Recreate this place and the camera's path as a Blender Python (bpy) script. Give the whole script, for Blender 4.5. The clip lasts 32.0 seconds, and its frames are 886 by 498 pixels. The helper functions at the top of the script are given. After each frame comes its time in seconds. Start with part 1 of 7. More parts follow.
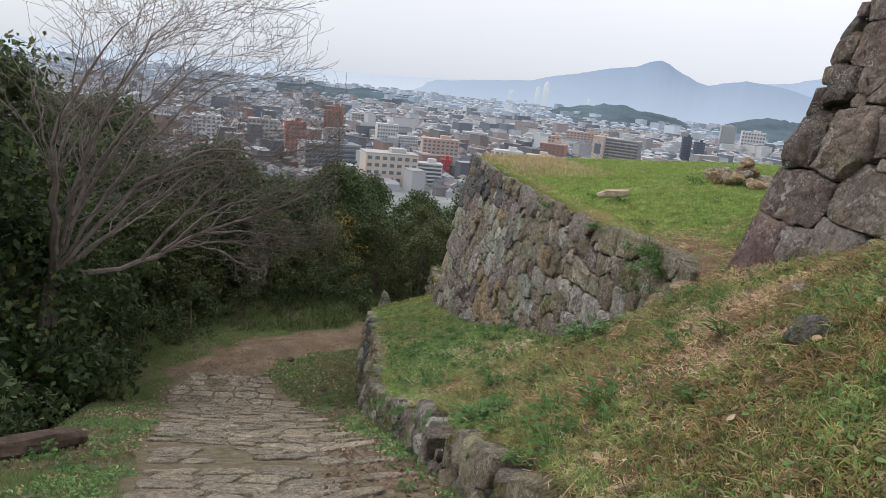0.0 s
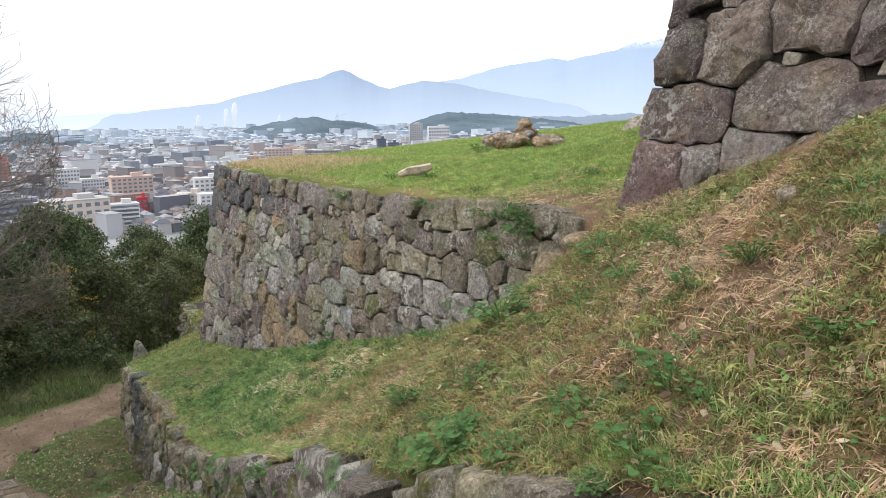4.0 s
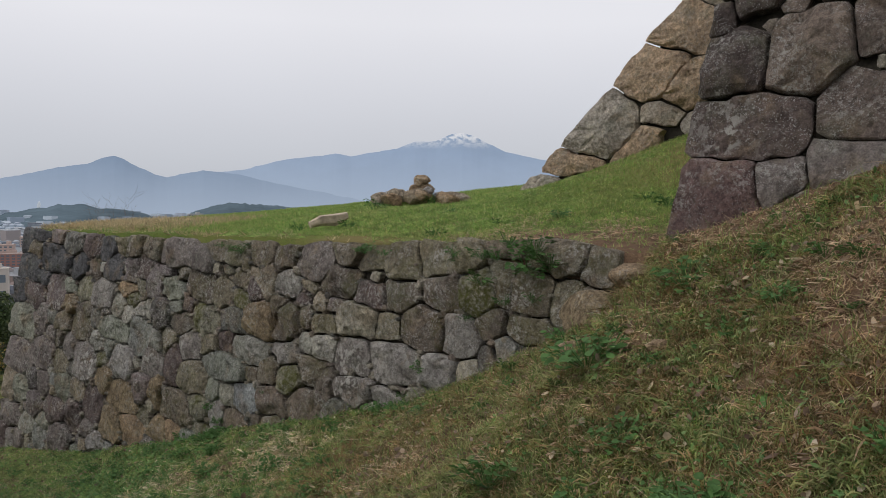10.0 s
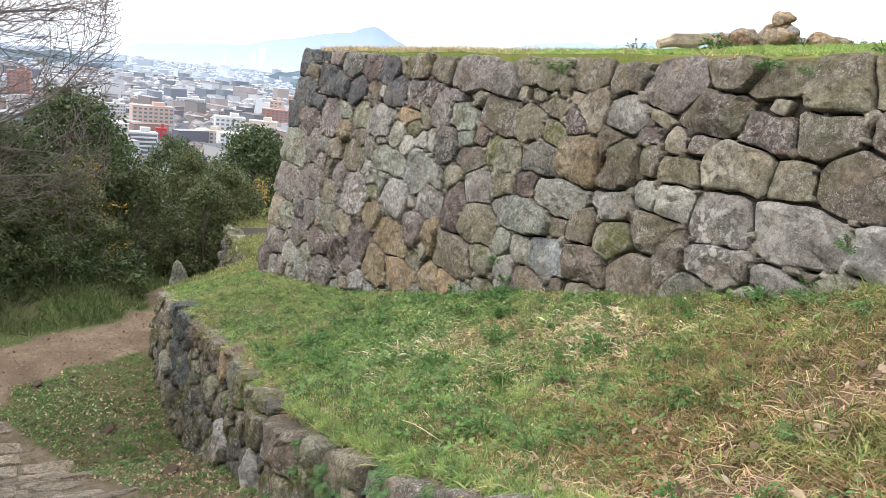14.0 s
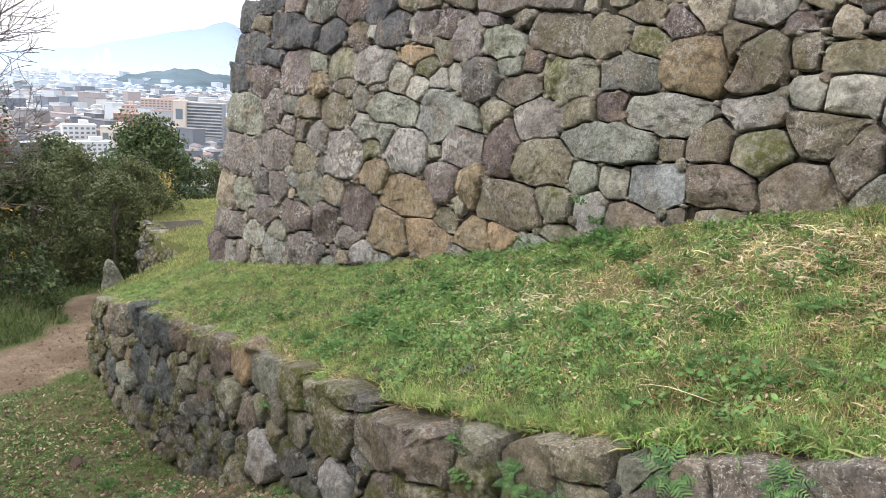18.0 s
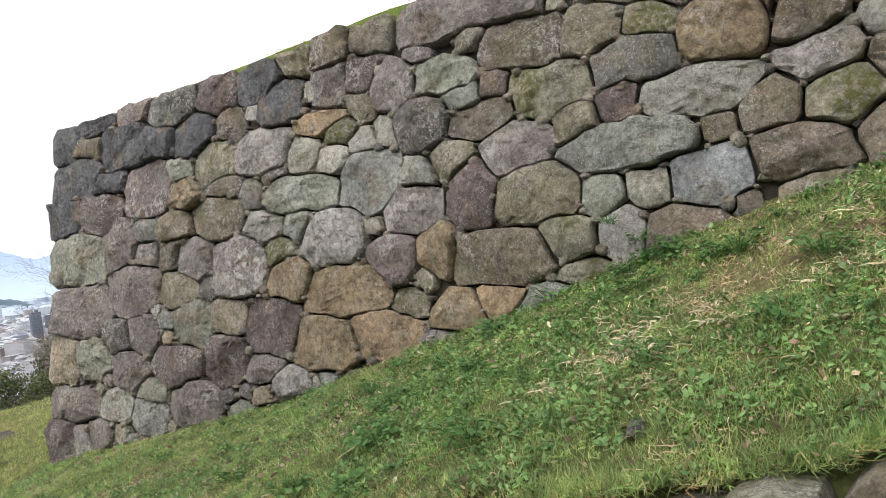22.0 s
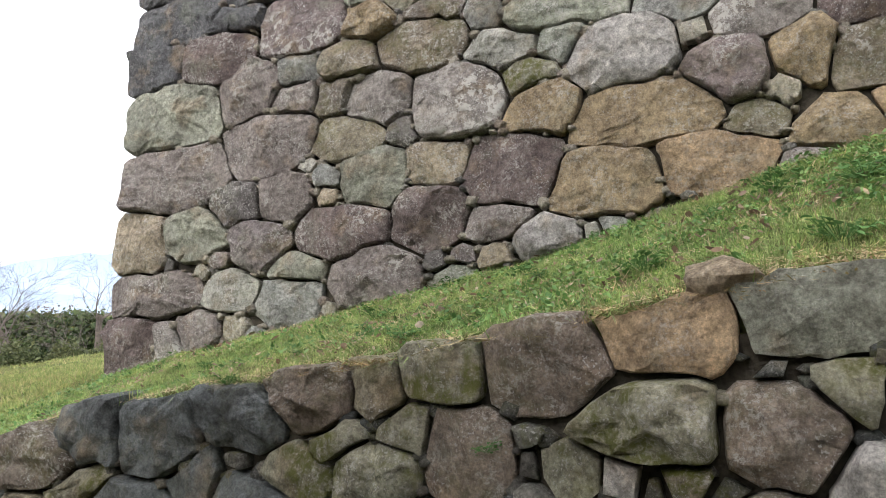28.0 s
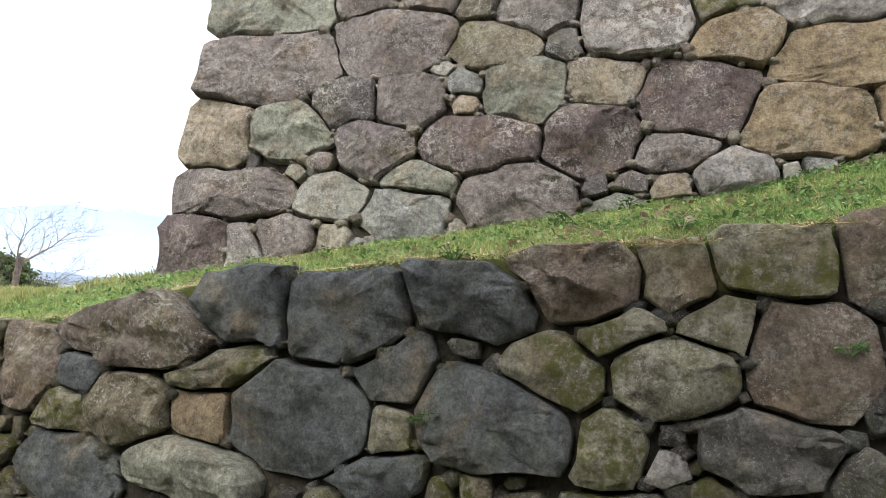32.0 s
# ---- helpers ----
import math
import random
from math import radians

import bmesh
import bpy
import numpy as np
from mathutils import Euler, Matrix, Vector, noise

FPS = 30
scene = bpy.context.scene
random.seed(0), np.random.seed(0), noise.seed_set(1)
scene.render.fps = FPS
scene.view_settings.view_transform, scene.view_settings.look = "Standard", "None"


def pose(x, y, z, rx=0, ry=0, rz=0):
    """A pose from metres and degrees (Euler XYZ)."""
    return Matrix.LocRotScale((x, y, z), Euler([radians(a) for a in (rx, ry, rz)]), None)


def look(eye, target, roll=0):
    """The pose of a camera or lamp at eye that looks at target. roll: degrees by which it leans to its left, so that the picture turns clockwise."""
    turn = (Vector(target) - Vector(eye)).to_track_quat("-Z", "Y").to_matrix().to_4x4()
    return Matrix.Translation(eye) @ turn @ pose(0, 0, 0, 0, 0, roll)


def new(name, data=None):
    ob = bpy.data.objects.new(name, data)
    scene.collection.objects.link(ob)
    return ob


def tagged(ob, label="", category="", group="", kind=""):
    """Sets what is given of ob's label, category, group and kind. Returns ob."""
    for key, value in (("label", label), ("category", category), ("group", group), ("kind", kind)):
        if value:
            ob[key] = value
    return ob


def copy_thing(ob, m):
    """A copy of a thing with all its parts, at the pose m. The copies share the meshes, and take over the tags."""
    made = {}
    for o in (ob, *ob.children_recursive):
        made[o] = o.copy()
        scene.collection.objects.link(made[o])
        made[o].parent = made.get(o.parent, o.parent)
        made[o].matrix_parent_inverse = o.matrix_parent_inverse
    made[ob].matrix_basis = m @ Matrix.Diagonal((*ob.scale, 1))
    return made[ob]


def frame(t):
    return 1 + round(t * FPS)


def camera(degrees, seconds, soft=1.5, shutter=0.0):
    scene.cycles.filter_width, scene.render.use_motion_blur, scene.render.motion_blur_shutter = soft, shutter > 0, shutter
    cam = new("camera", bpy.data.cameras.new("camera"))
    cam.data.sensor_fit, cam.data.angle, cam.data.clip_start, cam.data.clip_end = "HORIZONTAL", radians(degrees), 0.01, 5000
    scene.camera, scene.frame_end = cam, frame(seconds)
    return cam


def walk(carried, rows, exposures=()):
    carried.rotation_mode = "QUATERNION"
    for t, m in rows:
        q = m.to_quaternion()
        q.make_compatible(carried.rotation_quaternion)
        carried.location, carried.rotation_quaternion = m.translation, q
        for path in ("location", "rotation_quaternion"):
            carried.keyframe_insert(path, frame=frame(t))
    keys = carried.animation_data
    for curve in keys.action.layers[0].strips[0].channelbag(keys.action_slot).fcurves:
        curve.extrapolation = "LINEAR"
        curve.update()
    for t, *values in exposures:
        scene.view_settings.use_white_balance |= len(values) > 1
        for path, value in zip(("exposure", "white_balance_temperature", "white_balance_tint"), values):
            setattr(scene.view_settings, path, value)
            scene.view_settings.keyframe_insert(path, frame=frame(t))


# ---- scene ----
cam = camera(60.08, 32.0, soft=0.8)
PATH = [
    (0, (21.649, -3.278, 6.488), (19.720, -2.976, 6.056), 6.07),
    (0.5, (21.422, -3.282, 6.485), (19.485, -2.987, 6.083), 5.09),
    (1, (21.223, -3.328, 6.399), (19.309, -3.000, 5.922), 5.26),
    (1.5, (20.920, -3.409, 6.276), (19.039, -2.868, 5.864), 4.67),
    (2, (20.621, -3.428, 6.138), (18.761, -2.815, 5.733), 4.43),
    (2.5, (20.317, -3.465, 6.056), (18.522, -2.693, 5.628), 4.33),
    (4.5, (19.435, -4.263, 5.720), (17.753, -3.239, 5.371), -1.51),
    (5, (19.169, -4.367, 5.618), (17.561, -3.241, 5.235), 0.73),
    (5.5, (18.903, -4.532, 5.526), (17.342, -3.343, 5.141), 1.08),
    (6, (18.645, -4.569, 5.457), (17.119, -3.337, 5.063), 0.94),
    (6.5, (18.375, -4.555, 5.413), (16.838, -3.337, 5.022), 0.59),
    (7, (18.134, -4.660, 5.305), (16.605, -3.406, 5.006), 0.48),
    (7.5, (17.874, -4.670, 5.219), (16.363, -3.395, 4.920), 0.20),
    (8, (17.612, -4.684, 5.208), (16.118, -3.363, 5.052), 1.21),
    (8.5, (17.433, -4.757, 5.158), (15.976, -3.390, 5.070), 0.76),
    (9, (17.363, -4.778, 5.156), (15.965, -3.350, 5.078), 0.26),
    (9.5, (17.325, -4.789, 5.149), (15.954, -3.336, 5.059), 0.27),
    (10, (17.272, -4.777, 5.129), (15.888, -3.339, 5.004), 0.68),
    (10.5, (17.083, -4.683, 4.985), (15.608, -3.364, 4.693), 2.35),
    (11, (16.803, -4.582, 4.865), (15.364, -3.281, 4.376), 4.82),
    (11.5, (16.469, -4.528, 4.765), (15.158, -3.119, 4.221), 7.33),
    (12, (16.125, -4.395, 4.704), (14.739, -3.017, 4.283), 7.42),
    (12.5, (15.780, -4.366, 4.556), (14.320, -3.078, 4.098), 7.97),
    (13, (15.500, -4.257, 4.483), (13.919, -3.123, 4.019), 7.21),
    (13.5, (15.166, -4.208, 4.332), (13.518, -3.190, 3.831), 7.03),
    (14, (14.880, -4.208, 4.263), (13.183, -3.246, 3.823), 6.42),
    (14.5, (14.611, -4.283, 4.146), (12.781, -3.621, 3.686), 5.42),
    (16.5, (13.587, -4.798, 3.720), (11.770, -4.151, 3.192), 4.45),
    (17, (13.356, -4.948, 3.656), (11.645, -4.060, 3.120), 3.14),
    (17.5, (13.059, -4.998, 3.519), (11.392, -3.993, 3.060), 2.90),
    (18, (12.775, -5.074, 3.420), (11.259, -3.846, 2.980), 3.20),
    (18.5, (12.515, -5.104, 3.342), (11.085, -3.749, 2.995), 3.02),
    (19, (12.277, -5.146, 3.252), (10.809, -3.811, 3.006), 2.18),
    (19.5, (11.982, -5.157, 3.091), (10.577, -3.761, 2.810), -1.32),
    (20, (11.655, -5.136, 2.958), (10.292, -3.686, 2.758), -3.70),
    (20.5, (11.308, -5.101, 2.852), (10.084, -3.530, 2.667), -5.13),
    (21, (11.003, -5.036, 2.704), (9.762, -3.476, 2.548), -6.08),
    (21.5, (10.687, -5.106, 2.561), (9.498, -3.500, 2.477), -6.25),
    (22, (10.410, -4.995, 2.427), (9.239, -3.375, 2.384), -6.88),
    (22.5, (10.045, -5.067, 2.252), (8.896, -3.431, 2.305), -6.45),
    (23, (9.738, -5.186, 2.174), (8.613, -3.533, 2.223), -5.29),
    (23.5, (9.394, -5.197, 2.061), (8.259, -3.552, 2.126), -4.92),
    (24, (9.065, -5.138, 1.962), (8.034, -3.424, 1.971), -4.29),
    (24.5, (8.744, -5.106, 1.814), (7.688, -3.407, 1.797), -4.41),
    (26.5, (7.460, -5.305, 1.113), (6.586, -3.509, 1.209), -4.86),
    (27, (7.196, -5.347, 0.984), (6.320, -3.554, 1.107), -4.67),
    (27.5, (6.865, -5.358, 0.863), (5.920, -3.599, 0.969), -2.40),
    (28, (6.558, -5.380, 0.739), (5.660, -3.596, 0.846), -2.15),
    (28.5, (6.239, -5.354, 0.655), (5.381, -3.551, 0.787), -2.20),
    (29, (5.965, -5.340, 0.560), (5.241, -3.484, 0.738), -1.87),
    (29.5, (5.736, -5.290, 0.484), (4.980, -3.449, 0.688), 0.73),
    (30, (5.528, -5.312, 0.380), (4.817, -3.456, 0.605), 1.15),
    (30.5, (5.331, -5.379, 0.288), (4.685, -3.495, 0.472), 0.30),
    (31, (5.078, -5.412, 0.204), (4.438, -3.527, 0.401), 2.38),
    (31.5, (4.866, -5.437, 0.118), (4.242, -3.541, 0.236), 4.52),
    (32, (4.628, -5.417, 0.034), (3.934, -3.547, 0.171), 5.57),
]

walk(cam, [(t, look(eye, target, roll)) for t, eye, target, roll in PATH],
     exposures=[(0, -0.15), (1, 0.34), (2, 0.38), (2.5, 0.38), (4.5, 0.32), (5, 0.28), (6, 0.34), (7.2, 0.22), (8, -0.2), (9, -0.72), (10.2, -0.68), (11, 0.3), (12, 0.75), (14, 0.8), (17, 0.99), (19, 0.75), (23, 0.68), (26.5, 0.98), (28.5, 0.92), (30, 0.9), (32, 1.02)])

# ---- light: overcast winter sky ----
SUN_EL, SUN_AZ = radians(38), radians(200)
world = bpy.data.worlds.new("sky")
scene.world = world
world.use_nodes = True
wn, wl = world.node_tree.nodes, world.node_tree.links
wn.clear()
sky = wn.new("ShaderNodeTexSky")
sky.sky_type = "NISHITA"
sky.sun_disc = False
sky.sun_elevation, sky.sun_rotation = SUN_EL, SUN_AZ
bg_clear, bg_cloud = wn.new("ShaderNodeBackground"), wn.new("ShaderNodeBackground")
bg_clear.inputs[1].default_value = 0.12
wl.new(sky.outputs[0], bg_clear.inputs[0])
geo = wn.new("ShaderNodeTexCoord")
sep = wn.new("ShaderNodeSeparateXYZ")
wl.new(geo.outputs["Generated"], sep.inputs[0])
cr = wn.new("ShaderNodeValToRGB")
cr.color_ramp.elements[0].position, cr.color_ramp.elements[0].color = 0.0, (0.66, 0.70, 0.79, 1)
cr.color_ramp.elements[1].position, cr.color_ramp.elements[1].color = 0.22, (1.13, 1.12, 1.17, 1)
haze_band = cr.color_ramp.elements.new(0.09)
haze_band.color = (0.84, 0.85, 0.92, 1)
wl.new(sep.outputs[2], cr.inputs[0])
cl = wn.new("ShaderNodeTexNoise")
cl.inputs["Scale"].default_value, cl.inputs["Detail"].default_value = 1.6, 4
wl.new(geo.outputs["Generated"], cl.inputs["Vector"])
clm = wn.new("ShaderNodeMapRange")
clm.inputs[3].default_value, clm.inputs[4].default_value = 0.93, 1.07
wl.new(cl.outputs[0], clm.inputs[0])
clx = wn.new("ShaderNodeVectorMath")
clx.operation = "MULTIPLY"
wl.new(cr.outputs[0], clx.inputs[0])
wl.new(clm.outputs[0], clx.inputs[1])
wl.new(clx.outputs[0], bg_cloud.inputs[0])
bg_cloud.inputs[1].default_value = 1.25
mixw = wn.new("ShaderNodeMixShader")
mixw.inputs[0].default_value = 0.88
wl.new(bg_clear.outputs[0], mixw.inputs[1])
wl.new(bg_cloud.outputs[0], mixw.inputs[2])
wo = wn.new("ShaderNodeOutputWorld")
wl.new(mixw.outputs[0], wo.inputs[0])
sun = new("sun", bpy.data.lights.new("sun", "SUN"))
sun.data.energy, sun.data.angle, sun.data.color = 1.5, radians(40), (1.0, 0.96, 0.9)
sun.matrix_world = look((-20, -60, 60), (5, -2, 0))


# ---- materials ----
class Mat:
    """A small wrapper round a principled node material."""
    def __init__(self, name, rough=0.9, spec=0.3):
        self.m = bpy.data.materials.new(name)
        self.m.use_nodes = True
        self.t = self.m.node_tree
        self.p = self.t.nodes["Principled BSDF"]
        self.p.inputs["Roughness"].default_value = rough
        self.p.inputs["Specular IOR Level"].default_value = spec

    def n(self, kind, **kw):
        nd = self.t.nodes.new("ShaderNode" + kind)
        for k, v in kw.items():
            nd.inputs[k.replace("_", " ")].default_value = v
        return nd

    def l(self, a, b):
        self.t.links.new(a, b)

    def coord(self):
        return self.n("TexCoord").outputs["Object"]

    def noise(self, scale, detail=4, rough=0.55, vec=None):
        nd = self.n("TexNoise", Scale=scale, Detail=detail, Roughness=rough)
        self.l(vec or self.coord(), nd.inputs["Vector"])
        return nd.outputs["Fac"]

    def rng(self, val, a, b, c=0.0, d=1.0):
        nd = self.n("MapRange")
        self.l(val, nd.inputs[0])
        for i, v in enumerate((a, b, c, d)):
            nd.inputs[1 + i].default_value = v
        return nd.outputs[0]

    def ramp(self, val, stops, flat=False):
        nd = self.t.nodes.new("ShaderNodeValToRGB")
        if flat:
            nd.color_ramp.interpolation = "CONSTANT"
        els = nd.color_ramp.elements
        while len(els) < len(stops):
            els.new(0.5)
        for e, (pos, col) in zip(els, stops):
            e.position, e.color = pos, (*col, 1)
        self.l(val, nd.inputs[0])
        return nd.outputs[0]

    def mix(self, fac, a, b, blend="MIX"):
        nd = self.t.nodes.new("ShaderNodeMix")
        nd.data_type, nd.blend_type = "RGBA", blend
        for sock, v in ((nd.inputs[0], fac), (nd.inputs[6], a), (nd.inputs[7], b)):
            if isinstance(v, (int, float)):
                sock.default_value = v
            elif isinstance(v, tuple):
                sock.default_value = (*v, 1)
            else:
                self.l(v, sock)
        return nd.outputs[2]

    def mul(self, a, b):
        nd = self.t.nodes.new("ShaderNodeMath")
        nd.operation = "MULTIPLY"
        for i, v in enumerate((a, b)):
            if isinstance(v, (int, float)):
                nd.inputs[i].default_value = v
            else:
                self.l(v, nd.inputs[i])
        return nd.outputs[0]

    def base(self, col):
        if isinstance(col, tuple):
            self.p.inputs["Base Color"].default_value = (*col, 1)
        else:
            self.l(col, self.p.inputs["Base Color"])
        return self

    def bump(self, val, strength=0.5, dist=0.02):
        nd = self.n("Bump", Strength=strength, Distance=dist)
        self.l(val, nd.inputs["Height"])
        if self.p.inputs["Normal"].links:
            self.l(self.p.inputs["Normal"].links[0].from_socket, nd.inputs["Normal"])
        self.l(nd.outputs[0], self.p.inputs["Normal"])
        return self


def stone_mat(name, palette, lichen=0.35, moss=0.0, island=False, spread=2.9, spot=26):
    """Weathered andesite: a colour for each stone, stains, pale lichen, moss, grain."""
    m = Mat(name, 0.92, 0.25)
    if island:
        rnd = m.n("NewGeometry").outputs["Random Per Island"]
    else:
        rnd = m.n("ObjectInfo").outputs["Random"]
    stops = [(i / len(palette), c) for i, c in enumerate(palette)]
    col = m.ramp(rnd, stops, True) if len(palette) > 1 else palette[0]
    big = m.noise(2.6, 6, 0.65)
    col = m.mix(1.0, col, m.ramp(big, [(0.28, (0.55, 0.52, 0.50)), (0.5, (1.0, 0.99, 0.97)), (0.72, (1.45, 1.42, 1.34))]), "MULTIPLY")
    tint = m.noise(3.1, 5, 0.6)
    col = m.mix(m.rng(tint, 0.53, 0.68, 0, 0.5), col, (0.33, 0.245, 0.155))
    tint2 = m.noise(2.7, 4, 0.6)
    col = m.mix(m.rng(tint2, 0.55, 0.7, 0, 0.45), col, (0.21, 0.225, 0.17))
    grain = m.noise(75, 5, 0.75)
    col = m.mix(1.0, col, m.ramp(grain, [(0.36, (0.7, 0.7, 0.7)), (0.64, (1.3, 1.3, 1.3))]), "MULTIPLY")
    mott = m.noise(20, 5, 0.7)
    col = m.mix(1.0, col, m.ramp(mott, [(0.36, (0.62, 0.61, 0.60)), (0.64, (1.36, 1.36, 1.34))]), "MULTIPLY")
    dark = m.noise(8, 6, 0.75)
    col = m.mix(m.rng(dark, 0.60, 0.74, 0, 0.55), col, (0.06, 0.055, 0.05))
    area = m.noise(spread, 3, 0.5)
    spots = m.noise(spot, 8, 0.7 if spot < 20 else 0.82)
    lich = m.mul(m.rng(area, 0.45, 0.62), m.rng(spots, 0.515, 0.56))
    col = m.mix(m.mul(lich, lichen), col, (0.62, 0.595, 0.535))
    dots = m.noise(70, 3, 0.6)
    col = m.mix(m.mul(m.mul(m.rng(dots, 0.575, 0.62), m.rng(m.noise(4.3, 3, 0.5), 0.40, 0.6)), 0.9 * lichen), col, (0.62, 0.61, 0.57))
    if moss:
        where = m.mul(m.rng(m.noise(3.0, 4, 0.6), 0.46, 0.56), m.rng(m.noise(22, 4, 0.7), 0.38, 0.56))
        col = m.mix(m.mul(where, moss), col, (0.125, 0.13, 0.03))
    m.base(m.mix(1.0, col, (1.0, 1.0, 1.025), "MULTIPLY"))
    warp = m.n("VectorMath")
    warp.operation = "MULTIPLY_ADD"
    wn_ = m.n("TexNoise", Scale=5.0, Detail=3.0)
    m.l(m.coord(), wn_.inputs["Vector"])
    m.l(wn_.outputs["Color"], warp.inputs[0])
    warp.inputs[1].default_value = (0.18, 0.18, 0.18)
    m.l(m.coord(), warp.inputs[2])
    facet = m.n("TexVoronoi", Scale=6.5)
    m.l(warp.outputs[0], facet.inputs["Vector"])
    m.bump(facet.outputs["Distance"], 0.75, 0.11)
    m.bump(m.noise(6, 9, 0.72), 1.0, 0.16)
    m.bump(m.noise(34, 7, 0.75), 0.8, 0.022)
    return m.m


GREYS = [(1.04 * q[0], 1.06 * q[1], 1.08 * q[2]) for q in [(0.20, 0.20, 0.185), (0.40, 0.385, 0.32), (0.25, 0.215, 0.21), (0.46, 0.44, 0.375), (0.34, 0.285, 0.21), (0.33, 0.345, 0.28), (0.215, 0.185, 0.18), (0.44, 0.40, 0.315), (0.28, 0.29, 0.25),
         (0.37, 0.31, 0.23), (0.33, 0.335, 0.31), (0.265, 0.215, 0.205), (0.39, 0.385, 0.34), (0.16, 0.145, 0.14), (0.50, 0.48, 0.42)]]
M_WALL = stone_mat("wall_stone", GREYS, 0.85, 0.2)
M_LOW = stone_mat("low_wall_stone", [(0.17, 0.165, 0.15), (0.26, 0.235, 0.18), (0.20, 0.17, 0.15), (0.30, 0.27, 0.20), (0.16, 0.16, 0.14), (0.24, 0.22, 0.165)], 0.7, 1.0)
M_UP = stone_mat("upper_stone", [(0.135, 0.10, 0.092), (0.20, 0.16, 0.14), (0.115, 0.092, 0.085), (0.23, 0.185, 0.155), (0.17, 0.125, 0.11)], 0.7, 0.15)
M_TAN = stone_mat("tan_stone", [(0.42, 0.31, 0.20), (0.38, 0.31, 0.22), (0.45, 0.33, 0.21), (0.40, 0.34, 0.26)], 0.35)
M_PALE = stone_mat("pale_stone", [(0.46, 0.445, 0.425)], 0.3)
M_BLUE = stone_mat("blue_stone", [(0.36, 0.385, 0.395)], 0.2)
M_OCHRE = stone_mat("ochre_stone", [(0.35, 0.275, 0.175)], 0.5)
M_PURPLE = stone_mat("purple_stone", [(0.17, 0.135, 0.128)], 0.7)
M_GREEN = stone_mat("green_stone", [(0.32, 0.33, 0.27)], 0.25)
M_DARK = stone_mat("dark_stone", [(0.125, 0.128, 0.135)], 0.25)
M_BLACK = stone_mat("black_stone", [(0.14, 0.155, 0.16)], 0.12, 0.15)
M_RUST = stone_mat("rust_stone", [(0.48, 0.36, 0.25), (0.42, 0.37, 0.30), (0.52, 0.39, 0.27), (0.44, 0.40, 0.34)], 0.4)
M_LICHEN = stone_mat("lichened_stone", [(0.31, 0.285, 0.265), (0.36, 0.34, 0.315)], 1.0, 0.0, False, 1.6, 12)
M_CHIP = stone_mat("chip_stone", [(0.17, 0.165, 0.155), (0.36, 0.33, 0.27), (0.26, 0.22, 0.19), (0.40, 0.37, 0.31)], 0.4, 0.2, True)
M_WEDGE = stone_mat("wedge_stone", [(0.07, 0.075, 0.075), (0.11, 0.105, 0.095), (0.20, 0.185, 0.15), (0.085, 0.085, 0.08)], 0.3, 0.5, True)
M_PAVE = stone_mat("paving_stone", [(0.40, 0.345, 0.275), (0.46, 0.40, 0.32), (0.36, 0.315, 0.255), (0.43, 0.365, 0.285)], 0.25, 0.15)
KINDS = {"plum": stone_mat("plum_stone", [(0.175, 0.118, 0.112)], 0.5), "spotted": stone_mat("spotted_stone", [(0.20, 0.165, 0.16)], 1.0, 0.0, False, 1.2, 14), "blotched": stone_mat("blotched_stone", [(0.22, 0.19, 0.17)], 1.0, 0.1, False, 0.9, 7), "slate": stone_mat("slate_stone", [(0.16, 0.155, 0.145)], 0.35, 0.2), "pale": M_PALE, "blue": M_BLUE, "ochre": M_OCHRE, "purple": M_PURPLE, "green": M_GREEN, "dark": M_DARK, "black": M_BLACK, "tan": M_TAN, "lichen": M_LICHEN, "mauve": stone_mat("mauve_stone", [(0.25, 0.22, 0.205)], 0.7),
         "keep_lichen": stone_mat("lichened_keep_stone", [(0.16, 0.125, 0.115)], 1.0, 0.1, False, 1.2, 9), "orange": stone_mat("orange_stone", [(0.45, 0.335, 0.215)], 0.35), "umber": stone_mat("umber_stone", [(0.25, 0.215, 0.165), (0.21, 0.18, 0.15), (0.29, 0.26, 0.19)], 0.8, 0.4), "mossy": stone_mat("mossy_stone", [(0.31, 0.30, 0.225)], 0.6, 0.9), "brown": stone_mat("brown_stone", [(0.25, 0.205, 0.168)], 0.6, 0.25)}


def earth_mat(name, a, b, c, scale=1.0, soil=False):
    m = Mat(name, 0.95, 0.15)
    col = m.ramp(m.noise(0.9 * scale, 6, 0.65), [(0.35, a), (0.5, b), (0.66, c)])
    col = m.mix(1.0, col, m.ramp(m.noise(45, 5, 0.75), [(0.3, (0.6, 0.6, 0.6)), (0.7, (1.35, 1.32, 1.25))]), "MULTIPLY")
    if soil:
        at = m.n("Attribute")
        at.attribute_name = "bare"
        ground_brown = m.ramp(m.noise(3.5, 6, 0.7), [(0.3, (0.07, 0.045, 0.03)), (0.5, (0.15, 0.098, 0.065)), (0.7, (0.26, 0.175, 0.115))])
        col = m.mix(m.rng(at.outputs["Fac"], 0.15, 0.7), col, m.mix(1.0, ground_brown, m.ramp(m.noise(60, 5, 0.8), [(0.3, (0.5, 0.5, 0.5)), (0.7, (1.6, 1.55, 1.45))]), "MULTIPLY"))
    m.base(col)
    m.bump(m.noise(14, 6, 0.7), 0.8, 0.05)
    m.bump(m.noise(90, 4, 0.7), 0.5, 0.01)
    return m.m


